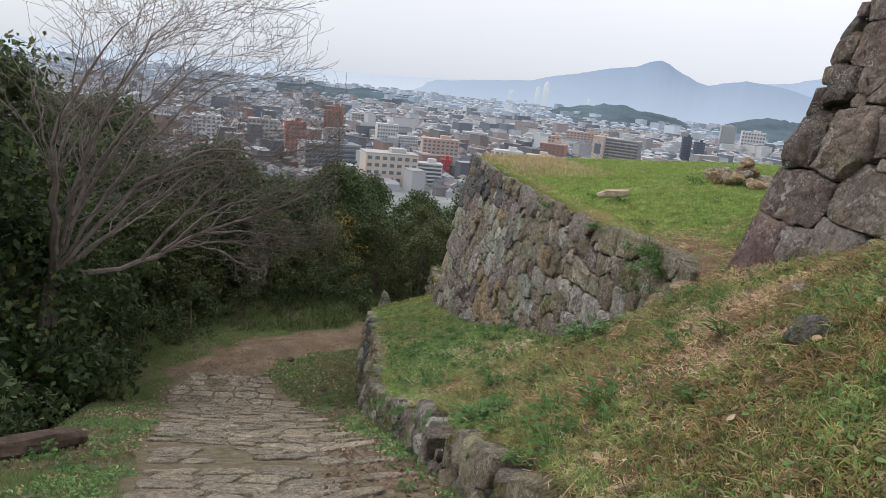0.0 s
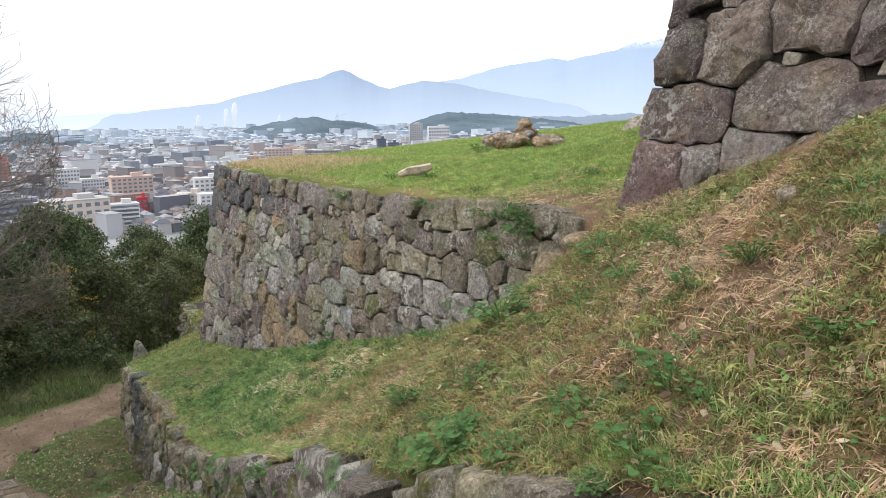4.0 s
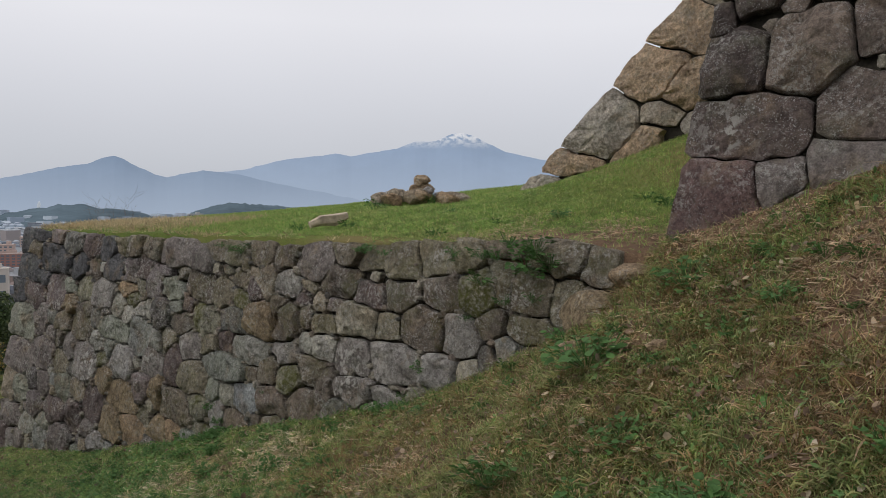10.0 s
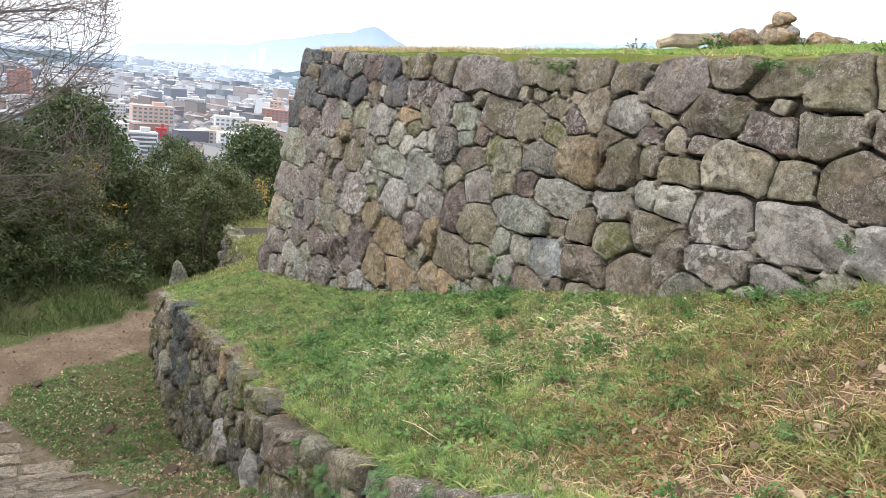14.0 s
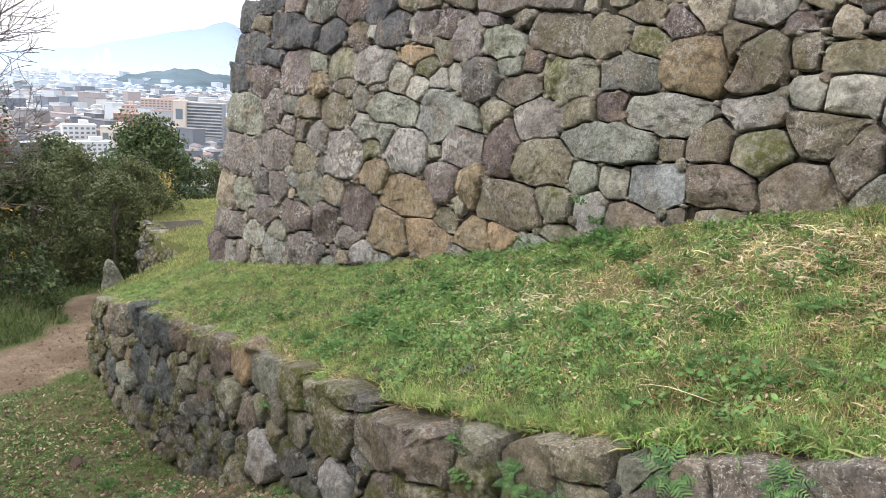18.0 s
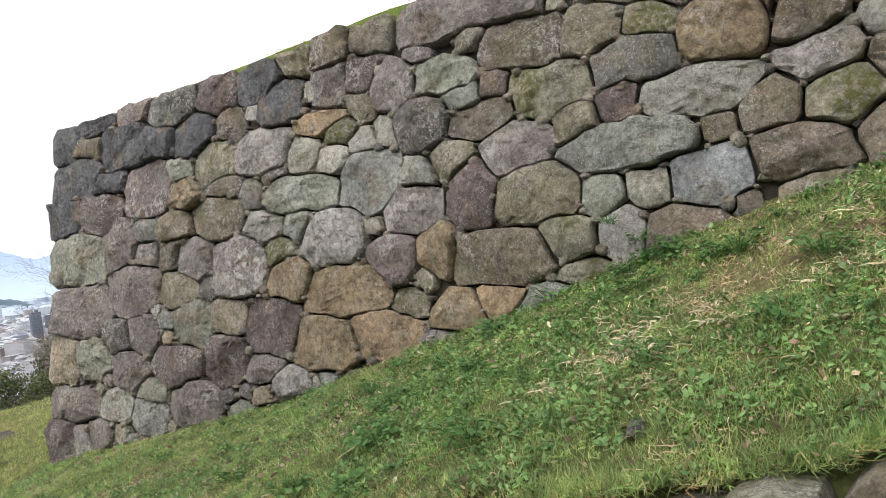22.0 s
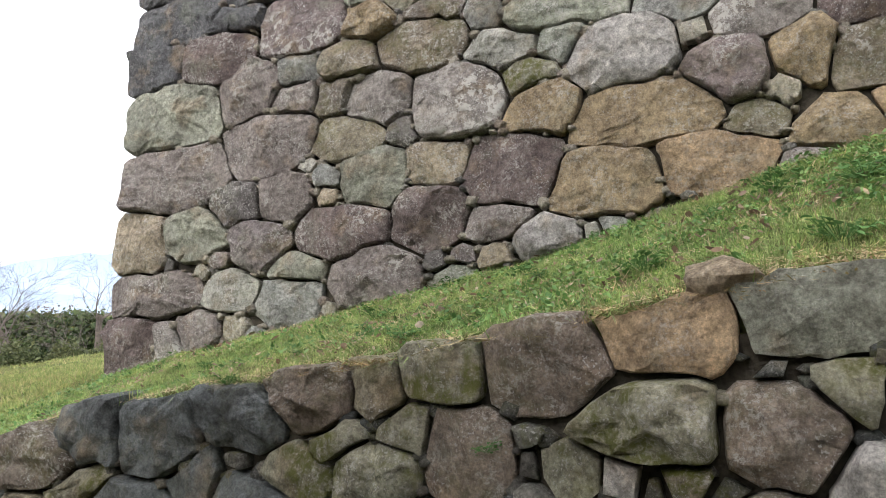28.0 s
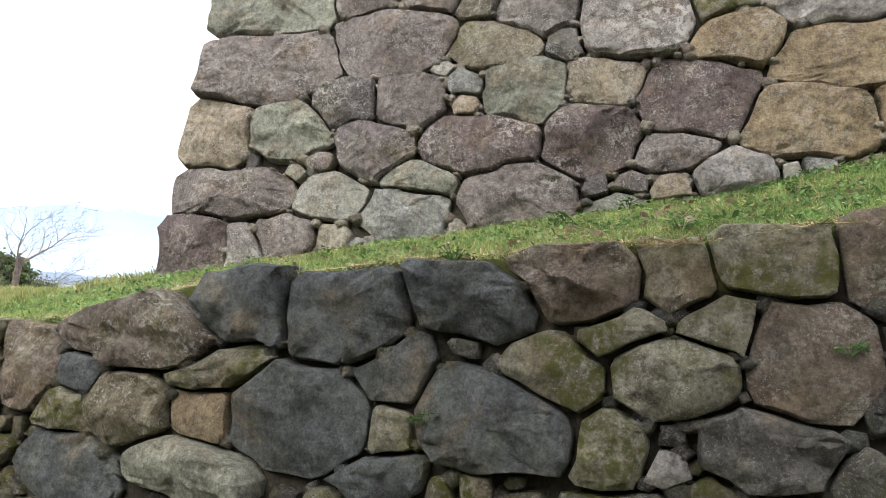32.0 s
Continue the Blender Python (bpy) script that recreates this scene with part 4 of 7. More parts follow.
# return of the corner, running back into the hill
lay_side = lambda u, v, out: (0.06 - 0.03 * v - out, BATTER * v + u, v)
sv, sf = [], []
sseeds = rows_of_seeds(rw, 0.3, 9, lambda u: -0.4, lambda u: 4.4 + 0.06 * u, 0.42, 0.55, 0)
for q, poly in zip(sseeds, cells(sseeds, 0.02)):
    poly = clip_poly(clip_poly(clip_poly(poly or [], -1, 0, -0.45), 0, 1, 4.3), 0, -1, 0.6)
    if len(poly) > 2 and 0.5 < q[0] < 8.5 and -0.5 < q[1] < 4.3:
        vv, ff = stone_mesh(poly, lay_side, 0.06, 0.2, rw)
        n0 = len(sv)
        sv += vv
        sf += [tuple(i + n0 for i in reversed(f)) for f in ff]
tagged(from_arrays("side_stones", sv, sf, M_WALL, high_wall, True), "stones of the return wall", kind="stuff")
cv = [(0.15 - 0.02 * z, y + BATTER * z, z) for y in (0.3, 9.5) for z in (-1.2, 4.3)]
from_arrays("side_core", cv, [(0, 1, 3, 2)], M_BACK, high_wall)


# the low wall beside the path
def lay_low(u, v, out):
    foot = float(np.interp(u, GX, GZ))
    return (u, float(low_y(u)) + 0.14 * (v - foot - 1.0) - out, v)


rl = random.Random(5)
low_wall = thing("wall_low", "low mossy dry-stone retaining wall beside the path", "stone wall", kind="structure")
low_top = lambda u: float(np.interp(u, LX, LZ))
low_foot = lambda u: float(path_z(u, -2.4))
low_keys_a = [(0.81, -0.61, 0.24, "brown", 1), (1.17, -0.79, 0.16, "mossy", 1.3), (1.22, -0.56, 0.13, "black", 1.8), (1.24, -1.08, 0.25, "black", 2.4), (1.6, -0.33, 0.31, "umber", 3.4), (1.61, -0.71, 0.24, "umber", 1.3), (2.12, -0.65, 0.14, "ochre", 1.4), (2.13, -0.94, 0.25, "green", 3.4),
              (2.13, -0.42, 0.2, "mossy", 3), (2.29, -0.12, 0.2, "black", 1.3), (2.72, -0.6, 0.32, "black", 1.6), (2.88, -0.1, 0.29, "black", 1.5), (3.15, -0.79, 0.16, "black", 2.3), (3.16, -0.29, 0.19, "black", 1.3), (3.18, -0.56, 0.13, "mossy", 1.3), (3.53, 0.03, 0.23, "black", 2.2),
              (3.68, -0.48, 0.29, "black", 1.6), (3.95, -0.25, 0.2, "mossy", 1.5), (4.03, 0.14, 0.21, "brown", 1.6), (4.22, -0.49, 0.16, "mossy", 1.1), (4.22, -0.02, 0.14, "mossy", 1.4), (4.43, 0.24, 0.15, "umber", 1.1), (4.46, -0.54, 0.08, "pale", 1.4), (4.46, -0.21, 0.21, "mossy", 1.4)]
low_keys_b = [(4.49, -0.43, 0.07, "orange", 2.3), (4.61, 0.04, 0.12, "mossy", 1.4), (4.8, -0.43, 0.22, "slate", 1.6), (4.82, 0.31, 0.17, "mossy", 1.6), (4.99, -0.03, 0.24, "brown", 1), (5.37, 0.35, 0.24, "brown", 1.7), (5.49, -0.08, 0.13, "mossy", 1.5), (5.73, -0.08, 0.08, "pale", 1),
              (5.83, 0.18, 0.24, "mossy", 1.8), (5.95, 0.49, 0.2, "orange", 1.5), (6.36, 0.13, 0.22, "brown", 1.2), (6.48, 0.56, 0.2, "green", 1.7), (6.6, 0.32, 0.13, "mossy", 0.9), (6.81, -0.08, 0.24, "pale", 1.6), (8.03, 1.03, 0.15, "mossy", 1.7), (8.16, 0.33, 0.18, "pale", 1.7),
              (8.37, 1.08, 0.11, "slate", 1), (8.61, 0.85, 0.23, "umber", 1.7), (8.83, 0.56, 0.16, "", 1.3), (9.23, 1.08, 0.25, "umber", 1.5), (9.32, 0.78, 0.2, "", 1.7), (9.74, 1.11, 0.18, "mossy", 1.1), (10.14, 1.28, 0.13, "umber", 1.2), (10.3, 1.16, 0.08, "pale", 1.7)]
low_keys_c = [(10.47, 1.56, 0.17, "umber", 1.3), (10.55, 1.38, 0.13, "", 1.6), (10.79, 1.68, 0.14, "green", 0.8), (10.97, 1.61, 0.17, "blotched", 1.7), (11.5, 1.74, 0.17, "blotched", 1.7), (11.84, 2.01, 0.15, "blotched", 1.7), (12.38, 2.21, 0.2, "blotched", 1.7), (13.33, 2.48, 0.29, "purple", 1.3),
              (14.25, 2.92, 0.35, "blotched", 1.7), (14.76, 3.05, 0.1, "pale", 1), (15.05, 3.19, 0.15, "umber", 1.7)]
lkeys = low_keys_a + low_keys_b + low_keys_c
tops = []
for i in range(46):
    uu = 0.15 + i * 0.41 + 0.14 * rl.random()
    if all(abs(uu - kk[0]) > 0.32 or kk[1] < low_top(kk[0]) - 0.35 for kk in lkeys):
        tops.append((uu, low_top(uu) - 0.13, 0.13 + 0.06 * rl.random(), rl.choice(("", "", "blotched", "umber", "mossy", "mossy"))))
lseeds = rows_of_seeds(rl, -0.3, 19, low_foot, low_top, 0.27, 0.36, 0.5)
lseeds = place_keys([q for q in lseeds if q[1] < low_top(q[0]) - 0.26], tops, 0.8)
lseeds = place_keys(lseeds, lkeys)
lchips_v, lchips_f, lspots = [], [], []
lseeds = fill_gaps(lseeds, rl, lambda u, v: low_foot(u) < v < low_top(u) - 0.2, (0, 18, -1.5, 4.2), (0.04, 0.09), 6000)
for q, poly in zip(lseeds, cells(lseeds, 0.02)):
    if not poly:
        continue
    poly = clip_poly(poly, -1, 0, 0.35)
    poly = clip_poly(poly, 1, 0, 19)
    if len(poly) < 3:
        continue
    sl = (low_top(q[0] + 0.2) - low_top(q[0] - 0.2)) / 0.4
    poly = tidy(clip_poly(poly, -sl, 1, low_top(q[0]) - sl * q[0] + (rl.uniform(0.01, 0.07) if q[0] < 9 else rl.uniform(-0.08, 0.07))), 0.03)
    if len(poly) < 3 or area_of(poly) < 0.003 or max(p[1] for p in poly) < low_foot(q[0]) - 0.05:
        continue
    kind = q[3] if len(q) > 3 else ""
    if area_of(poly) < 0.016:
        vv, ff = stone_mesh(poly, lay_low, 0.04, 0.1, rl)
        n0 = len(lchips_v)
        lchips_v += vv
        lchips_f += [tuple(i + n0 for i in f) for f in ff]
    else:
        lspots += [c for c in poly if rl.random() < 0.3 and low_foot(c[0]) < c[1] < low_top(c[0]) - 0.1]
        add_stone(poly, lay_low, 0.06, 0.32, rl, KINDS.get(kind, M_LOW), low_wall)
vv, ff = chip_stones(lspots, lay_low, rl, (0.03, 0.08), -0.02)
n0 = len(lchips_v)
lchips_v += vv
lchips_f += [tuple(i + n0 for i in f) for f in ff]
tagged(from_arrays("small_stones", lchips_v, lchips_f, M_WEDGE, low_wall, True), "small wedge stones in the joints", kind="stuff")
bv, bf = [], []
us = np.linspace(-0.25, 19, 60)
for u in us:
    zt, zf = low_top(u) - 0.16, low_foot(u) - 0.5
    for z in (zf, zt):
        p = lay_low(u, z, -0.06)
        bv.append(p)
        bv.append((u, p[1] + 0.7, z))
for i in range(len(us) - 1):
    a, b = i * 4, i * 4 + 4
    bf += [(a, b, b + 2, a + 2), (a + 2, b + 2, b + 3, a + 3), (a + 1, a + 3, b + 3, b + 1)]
bf += [(0, 2, 3, 1)]
from_arrays("wall_core", bv, bf, M_BACK, low_wall)


def side_wall(name, label, a, b, top, foot, row, wide, mat, seed, bulge=0.08, lean=0.12, keys=(), gap=0.014, left=None, fill=True, square=2.6):
    """A shorter wall between the plan points a and b, seen from the side to the right of the way a to b."""
    r = random.Random(seed)
    wall = thing(name, label, "stone wall", kind="structure")
    ln = math.hypot(b[0] - a[0], b[1] - a[1])
    ex, ey = (b[0] - a[0]) / ln, (b[1] - a[1]) / ln
    base = foot(0)

    def lay(u, v, out):
        o = out - lean * (v - base)
        return (a[0] + ex * u + ey * o, a[1] + ey * u - ex * o, v)

    sd = rows_of_seeds(r, 0, ln, foot, top, row, wide, 0.3)
    if left:
        sd = [q for q in sd if q[0] > left * (q[1] - base) + 0.3 * wide]
    sd = place_keys(sd, keys)
    if fill:
        sd = fill_gaps(sd, r, lambda u, v: foot(u) - 0.2 < v < top(u), (0, ln, foot(0), top(ln)), (0.05, 0.12), 1500)
    cvs, cfs = [], []
    for q, poly in zip(sd, cells(sd, gap, 1.2, square)):
        if not poly:
            continue
        if left:
            poly = clip_poly(poly, -1, left, 0.0 + left * base)
        else:
            poly = clip_poly(poly, -1, 0, 0)
        poly = clip_poly(poly, 1, 0, ln) if len(poly) > 2 else poly
        if len(poly) < 3:
            continue
        poly = tidy(clip_poly(poly, 0, 1, top(q[0]) + r.uniform(-0.03, 0.05)), 0.03)
        if len(poly) < 3 or area_of(poly) < (0.10 if not fill else 0.004) or max(p[1] for p in poly) < foot(q[0]) - 0.1:
            continue
        kind = q[3] if len(q) > 3 else ""
        if area_of(poly) < 0.02:
            vv, ff = stone_mesh(poly, lay, 0.04, 0.1, r)
            n0 = len(cvs)
            cvs += vv
            cfs += [tuple(i + n0 for i in f) for f in ff]
        else:
            add_stone(poly, lay, bulge, 0.35, r, KINDS.get(kind, mat), wall)
    if cvs:
        tagged(from_arrays("small_stones", cvs, cfs, M_CHIP, wall, True), "small wedge stones in the joints", kind="stuff")
    bvs, bfs = [], []
    uu = np.linspace(0.0, ln, 24)
    for u in uu:
        for z in (foot(u) - 0.6, top(u) - 0.05):
            s = max(u, left * (z - base) if left else 0) + 0.05
            for o in (-0.1, -1.4):
                bvs.append(lay(s, z, o))
    for i in range(len(uu) - 1):
        p, q2 = i * 4, i * 4 + 4
        bfs += [(p, q2, q2 + 2, p + 2), (p + 2, q2 + 2, q2 + 3, p + 3), (p + 1, p + 3, q2 + 3, q2 + 1)]
    bfs += [(0, 2, 3, 1)]
    from_arrays("wall_core", bvs, bfs, M_BACK, wall)
    return wall


# the great wall of the keep and the tan wall behind it
side_wall("wall_keep", "massive keep wall of dark purple-brown boulders with white lichen", (14.3, 0.89), (22.5, 1.2), lambda u: 11.5,
          lambda u: float(np.interp(14.3 + u, BX, BZ)), 0.40, 0.48, M_UP, 21, 0.06, 0.30,
          keys=[(0.30, 5.17, 0.36, "plum", 1.0), (0.46, 5.70, 0.37, "keep_lichen", 1.8), (0.80, 5.33, 0.17, "mauve", 1.2), (1.26, 5.38, 0.22, "mauve", 1.5), (1.50, 5.86, 0.34, "", 1.9), (0.30, 6.25, 0.29, "", 1.0), (0.88, 6.30, 0.31, "", 0.95), (1.55, 6.50, 0.32, "", 1.3), (2.2, 5.75, 0.24, "purple", 1.3), (2.3, 6.4, 0.33, "purple", 1.2), (2.9, 6.1, 0.3, "", 1.1)], gap=0.008, left=0.045, square=4.0)
from_arrays("keep_core", [(14.5 + 0.05 * z, y, 4.5 + z) for z in (0, 7) for y in (1.1 + 0.3 * z, 9)], [(0, 2, 3, 1)], M_BACK, bpy.data.objects["wall_keep"])
from_arrays("keep_top", [(14.6, 3.2, 11.3), (23, 3.4, 11.3), (23, 9.2, 11.3), (14.6, 9.2, 11.3)], [(0, 1, 2, 3)], M_TOP, bpy.data.objects["wall_keep"])
side_wall("wall_rear", "steep wall corner of tan and grey boulders", (8.5, 6.4), (14.2, 7.2), lambda u: 11.0, lambda u: float(np.interp(u, [0, 2.8, 5.3], [5.35, 6.25, 7.0])), 0.62, 0.85, M_RUST, 23, 0.08, 0.18, keys=[(1.42, 6.52, 0.63, "", 1.2), (2.26, 7.30, 0.54, "", 1.3), (0.8, 5.80, 0.33, "", 2.6), (2.9, 8.0, 0.44, "", 2.0), (2.55, 6.72, 0.27, "", 2.0)], gap=0.035, left=0.84, fill=False)
side_wall("wall_far", "low dark stone wall beyond the terrace", (-6.2, 0.6), (-2.6, 0.5), lambda u: float(np.interp(u, [0, 3.6], [-0.45, -0.75])), lambda u: -1.9, 0.3, 0.4, M_LOW, 24)
side_wall("wall_turn", "low stone edging at the turn of the track", (-2.6, 0.5), (-0.3, -1.86), lambda u: float(np.interp(u, [0, 3.3], [-0.8, -0.43])), lambda u: -1.9, 0.3, 0.4, M_LOW, 25)


# ---- distance: mountains and town ----
def ridge(name, label, yaws, elevs, dist, material, seed, rough=0.08, foot=-76):
    """A mountain range: a rising ridge with spurs, at a distance."""
    r = random.Random(seed)
    vs, fs = [], []
    ya = np.arange(yaws[0], yaws[-1] + 1e-6, 0.11)
    rows = (0.0, 0.25, 0.5, 0.72, 0.88, 1.0)
    for y in ya:
        e = float(np.interp(y, yaws, elevs))
        e += rough * (noise.noise(Vector((y * 0.9, seed, 0))) + 0.6 * noise.noise(Vector((y * 2.7, seed, 3))) + 0.3 * noise.noise(Vector((y * 6.1, seed, 8))))
        for k in rows:
            d = dist - 700 * (1 - k) * (1 + 0.2 * noise.noise(Vector((y * 0.2, k * 2, seed))))
            z = foot + (dist * math.tan(radians(max(e, -1.3))) - foot) * k ** 1.3
            vs.append((-math.sin(radians(y)) * d, math.cos(radians(y)) * d, z))
    n = len(rows)
    for i in range(len(ya) - 1):
        for k in range(n - 1):
            fs.append((i * n + k, i * n + k + 1, (i + 1) * n + k + 1, (i + 1) * n + k))
    ob = from_arrays(name, vs, fs, material, smooth=True)
    return tagged(ob, label, "mountain", kind="structure")


def haze_mat(name, col, snow=None, glow=0.55, var=0.12, low=None):
    """Distance haze painted into the colour, paler towards the plain, with an added faint glow."""
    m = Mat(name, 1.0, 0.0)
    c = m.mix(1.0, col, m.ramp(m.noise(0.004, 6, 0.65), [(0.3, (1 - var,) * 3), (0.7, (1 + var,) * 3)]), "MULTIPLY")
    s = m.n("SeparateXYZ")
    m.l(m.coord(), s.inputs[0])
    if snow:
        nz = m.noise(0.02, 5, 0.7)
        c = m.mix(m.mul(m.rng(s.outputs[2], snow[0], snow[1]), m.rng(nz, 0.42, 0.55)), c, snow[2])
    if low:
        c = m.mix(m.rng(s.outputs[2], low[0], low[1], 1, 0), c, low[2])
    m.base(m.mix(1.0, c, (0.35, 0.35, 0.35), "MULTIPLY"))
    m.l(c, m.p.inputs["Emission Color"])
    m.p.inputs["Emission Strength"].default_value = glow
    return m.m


# Bluish ridge colours hold the distance haze, and every ridge glows a little.
PLAIN_HAZE = (0.47, 0.56, 0.69)
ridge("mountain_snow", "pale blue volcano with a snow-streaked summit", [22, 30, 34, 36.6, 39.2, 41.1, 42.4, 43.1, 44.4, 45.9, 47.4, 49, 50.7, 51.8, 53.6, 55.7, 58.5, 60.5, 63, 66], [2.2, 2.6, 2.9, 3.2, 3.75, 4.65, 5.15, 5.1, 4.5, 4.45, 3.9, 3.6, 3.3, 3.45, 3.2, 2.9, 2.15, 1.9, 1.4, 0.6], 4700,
      haze_mat("snow_mountain", (0.36, 0.46, 0.62), (318, 395, (0.86, 0.88, 0.92)), 0.72, 0.05, (-60, 300, PLAIN_HAZE)), 3, 0.06)
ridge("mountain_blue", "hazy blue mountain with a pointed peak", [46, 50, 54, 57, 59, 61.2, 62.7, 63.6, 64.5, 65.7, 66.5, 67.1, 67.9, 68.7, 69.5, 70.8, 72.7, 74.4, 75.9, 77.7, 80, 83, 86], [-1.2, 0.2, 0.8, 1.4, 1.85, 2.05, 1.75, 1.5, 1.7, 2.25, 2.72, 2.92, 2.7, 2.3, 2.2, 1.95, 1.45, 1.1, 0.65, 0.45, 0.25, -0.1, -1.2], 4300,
      haze_mat("blue_mountain", (0.29, 0.38, 0.52), None, 0.68, 0.05, (-70, 220, (0.45, 0.54, 0.67))), 5, 0.05)
ridge("hill_horizon", "very pale hills on the far horizon", [72, 78, 82, 86, 90, 96, 104, 118], [-1.2, 0.25, 0.1, -0.1, -0.15, -0.1, -0.1, -0.1], 4500, haze_mat("pale_hill", (0.50, 0.58, 0.68), None, 0.78, 0.04, (-70, 10, (0.56, 0.63, 0.72))), 6, 0.06)
ridge("hill_range", "low wooded hills across the plain", [20, 26, 32, 38, 44, 47, 50, 53, 55], [0.0, 0.1, -0.2, -0.4, -0.6, -0.5, -0.7, -0.6, -1.2], 3300, haze_mat("far_hill", (0.24, 0.30, 0.38), None, 0.75, 0.1), 7, 0.12)
M_ISLE = haze_mat("near_hill", (0.125, 0.17, 0.205), None, 0.7, 0.35)
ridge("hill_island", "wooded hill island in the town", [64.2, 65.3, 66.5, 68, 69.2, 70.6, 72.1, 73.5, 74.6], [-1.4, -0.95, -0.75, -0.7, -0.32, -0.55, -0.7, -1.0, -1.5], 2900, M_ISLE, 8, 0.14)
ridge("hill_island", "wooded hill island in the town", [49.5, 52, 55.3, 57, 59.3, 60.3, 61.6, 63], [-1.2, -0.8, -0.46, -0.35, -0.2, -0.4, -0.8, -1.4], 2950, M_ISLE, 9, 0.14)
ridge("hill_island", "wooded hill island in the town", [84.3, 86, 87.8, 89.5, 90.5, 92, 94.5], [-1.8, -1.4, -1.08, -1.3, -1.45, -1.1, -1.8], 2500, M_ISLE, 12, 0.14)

# From near to far the palettes pale and turn blue: painted haze, plus glow.
town_m = [haze_mat("town_near", (0.40, 0.40, 0.41), None, 0.10, 0.2), haze_mat("town_mid", (0.45, 0.47, 0.50), None, 0.18, 0.2), haze_mat("town_far", (0.46, 0.52, 0.58), None, 0.30, 0.15)]
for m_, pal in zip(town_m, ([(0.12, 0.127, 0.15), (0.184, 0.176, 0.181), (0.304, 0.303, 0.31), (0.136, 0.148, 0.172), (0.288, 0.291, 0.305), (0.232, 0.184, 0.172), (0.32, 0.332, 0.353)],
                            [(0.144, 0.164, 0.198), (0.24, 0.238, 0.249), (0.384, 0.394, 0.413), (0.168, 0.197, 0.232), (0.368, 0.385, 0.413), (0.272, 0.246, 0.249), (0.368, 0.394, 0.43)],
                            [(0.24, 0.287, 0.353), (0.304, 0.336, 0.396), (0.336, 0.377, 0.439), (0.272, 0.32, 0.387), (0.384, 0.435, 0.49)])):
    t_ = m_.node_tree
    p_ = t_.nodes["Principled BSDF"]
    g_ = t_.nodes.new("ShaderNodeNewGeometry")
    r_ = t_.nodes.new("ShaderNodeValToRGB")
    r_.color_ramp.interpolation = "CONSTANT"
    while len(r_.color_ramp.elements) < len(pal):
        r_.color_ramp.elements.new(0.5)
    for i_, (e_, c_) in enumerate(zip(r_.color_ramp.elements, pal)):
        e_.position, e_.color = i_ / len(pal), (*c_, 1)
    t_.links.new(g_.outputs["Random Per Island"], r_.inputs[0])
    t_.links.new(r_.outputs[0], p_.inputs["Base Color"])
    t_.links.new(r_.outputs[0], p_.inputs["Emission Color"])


def house_block(cx, cy, w, d, h, turn, roof):
    """A small house: walls and a pitched roof, as separate shells."""
    c, s = math.cos(turn), math.sin(turn)
    put = lambda x, y, z: (cx + c * x - s * y, cy + s * x + c * y, -75 + z)
    w, d = w / 2, d / 2
    v = [put(-w, -d, 0), put(w, -d, 0), put(w, d, 0), put(-w, d, 0), put(-w, -d, h), put(w, -d, h), put(w, d, h), put(-w, d, h)]
    f = [(0, 1, 5, 4), (1, 2, 6, 5), (2, 3, 7, 6), (3, 0, 4, 7)]
    e = 0.5
    v += [put(-w - e, -d - e, h), put(w + e, -d - e, h), put(w + e, d + e, h), put(-w - e, d + e, h), put(-w * 0.6, 0, h + roof), put(w * 0.6, 0, h + roof)]
    f += [(8, 9, 13, 12), (9, 10, 13), (10, 11, 12, 13), (11, 8, 12)]
    return v, f


rt = random.Random(77)
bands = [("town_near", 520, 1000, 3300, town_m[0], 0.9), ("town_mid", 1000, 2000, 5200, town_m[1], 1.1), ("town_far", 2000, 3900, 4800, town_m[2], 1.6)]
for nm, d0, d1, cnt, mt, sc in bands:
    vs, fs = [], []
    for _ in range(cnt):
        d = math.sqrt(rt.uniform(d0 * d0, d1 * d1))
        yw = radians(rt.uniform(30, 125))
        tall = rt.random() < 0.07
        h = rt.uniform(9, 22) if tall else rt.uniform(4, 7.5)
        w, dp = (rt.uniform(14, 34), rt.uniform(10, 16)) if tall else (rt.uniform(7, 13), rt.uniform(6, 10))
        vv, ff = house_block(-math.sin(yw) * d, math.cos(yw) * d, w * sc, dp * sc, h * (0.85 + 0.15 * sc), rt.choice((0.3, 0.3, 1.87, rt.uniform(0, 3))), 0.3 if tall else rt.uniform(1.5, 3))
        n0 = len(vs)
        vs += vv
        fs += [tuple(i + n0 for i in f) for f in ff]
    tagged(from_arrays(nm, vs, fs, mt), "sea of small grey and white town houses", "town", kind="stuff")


# ---- paving of the path ----
rp = random.Random(31)
pavement = thing("pavement", "worn path paved with flat irregular stone slabs", "pavement", kind="structure")
pseeds = []
x = 2.6
while x < 19.5:
    c, w = float(np.interp(x, PAVE_X, PAVE_C)), float(np.interp(x, PAVE_X, PAVE_W))
    y = c - w - 0.3
    while y < c + w + 0.3:
        pseeds.append((x + rp.uniform(-0.05, 0.05), y + rp.uniform(-0.08, 0.08), rp.uniform(0.15, 0.23), "", rp.uniform(0.5, 0.85)))
        y += rp.uniform(0.36, 0.62)
    x += rp.uniform(0.30, 0.42)


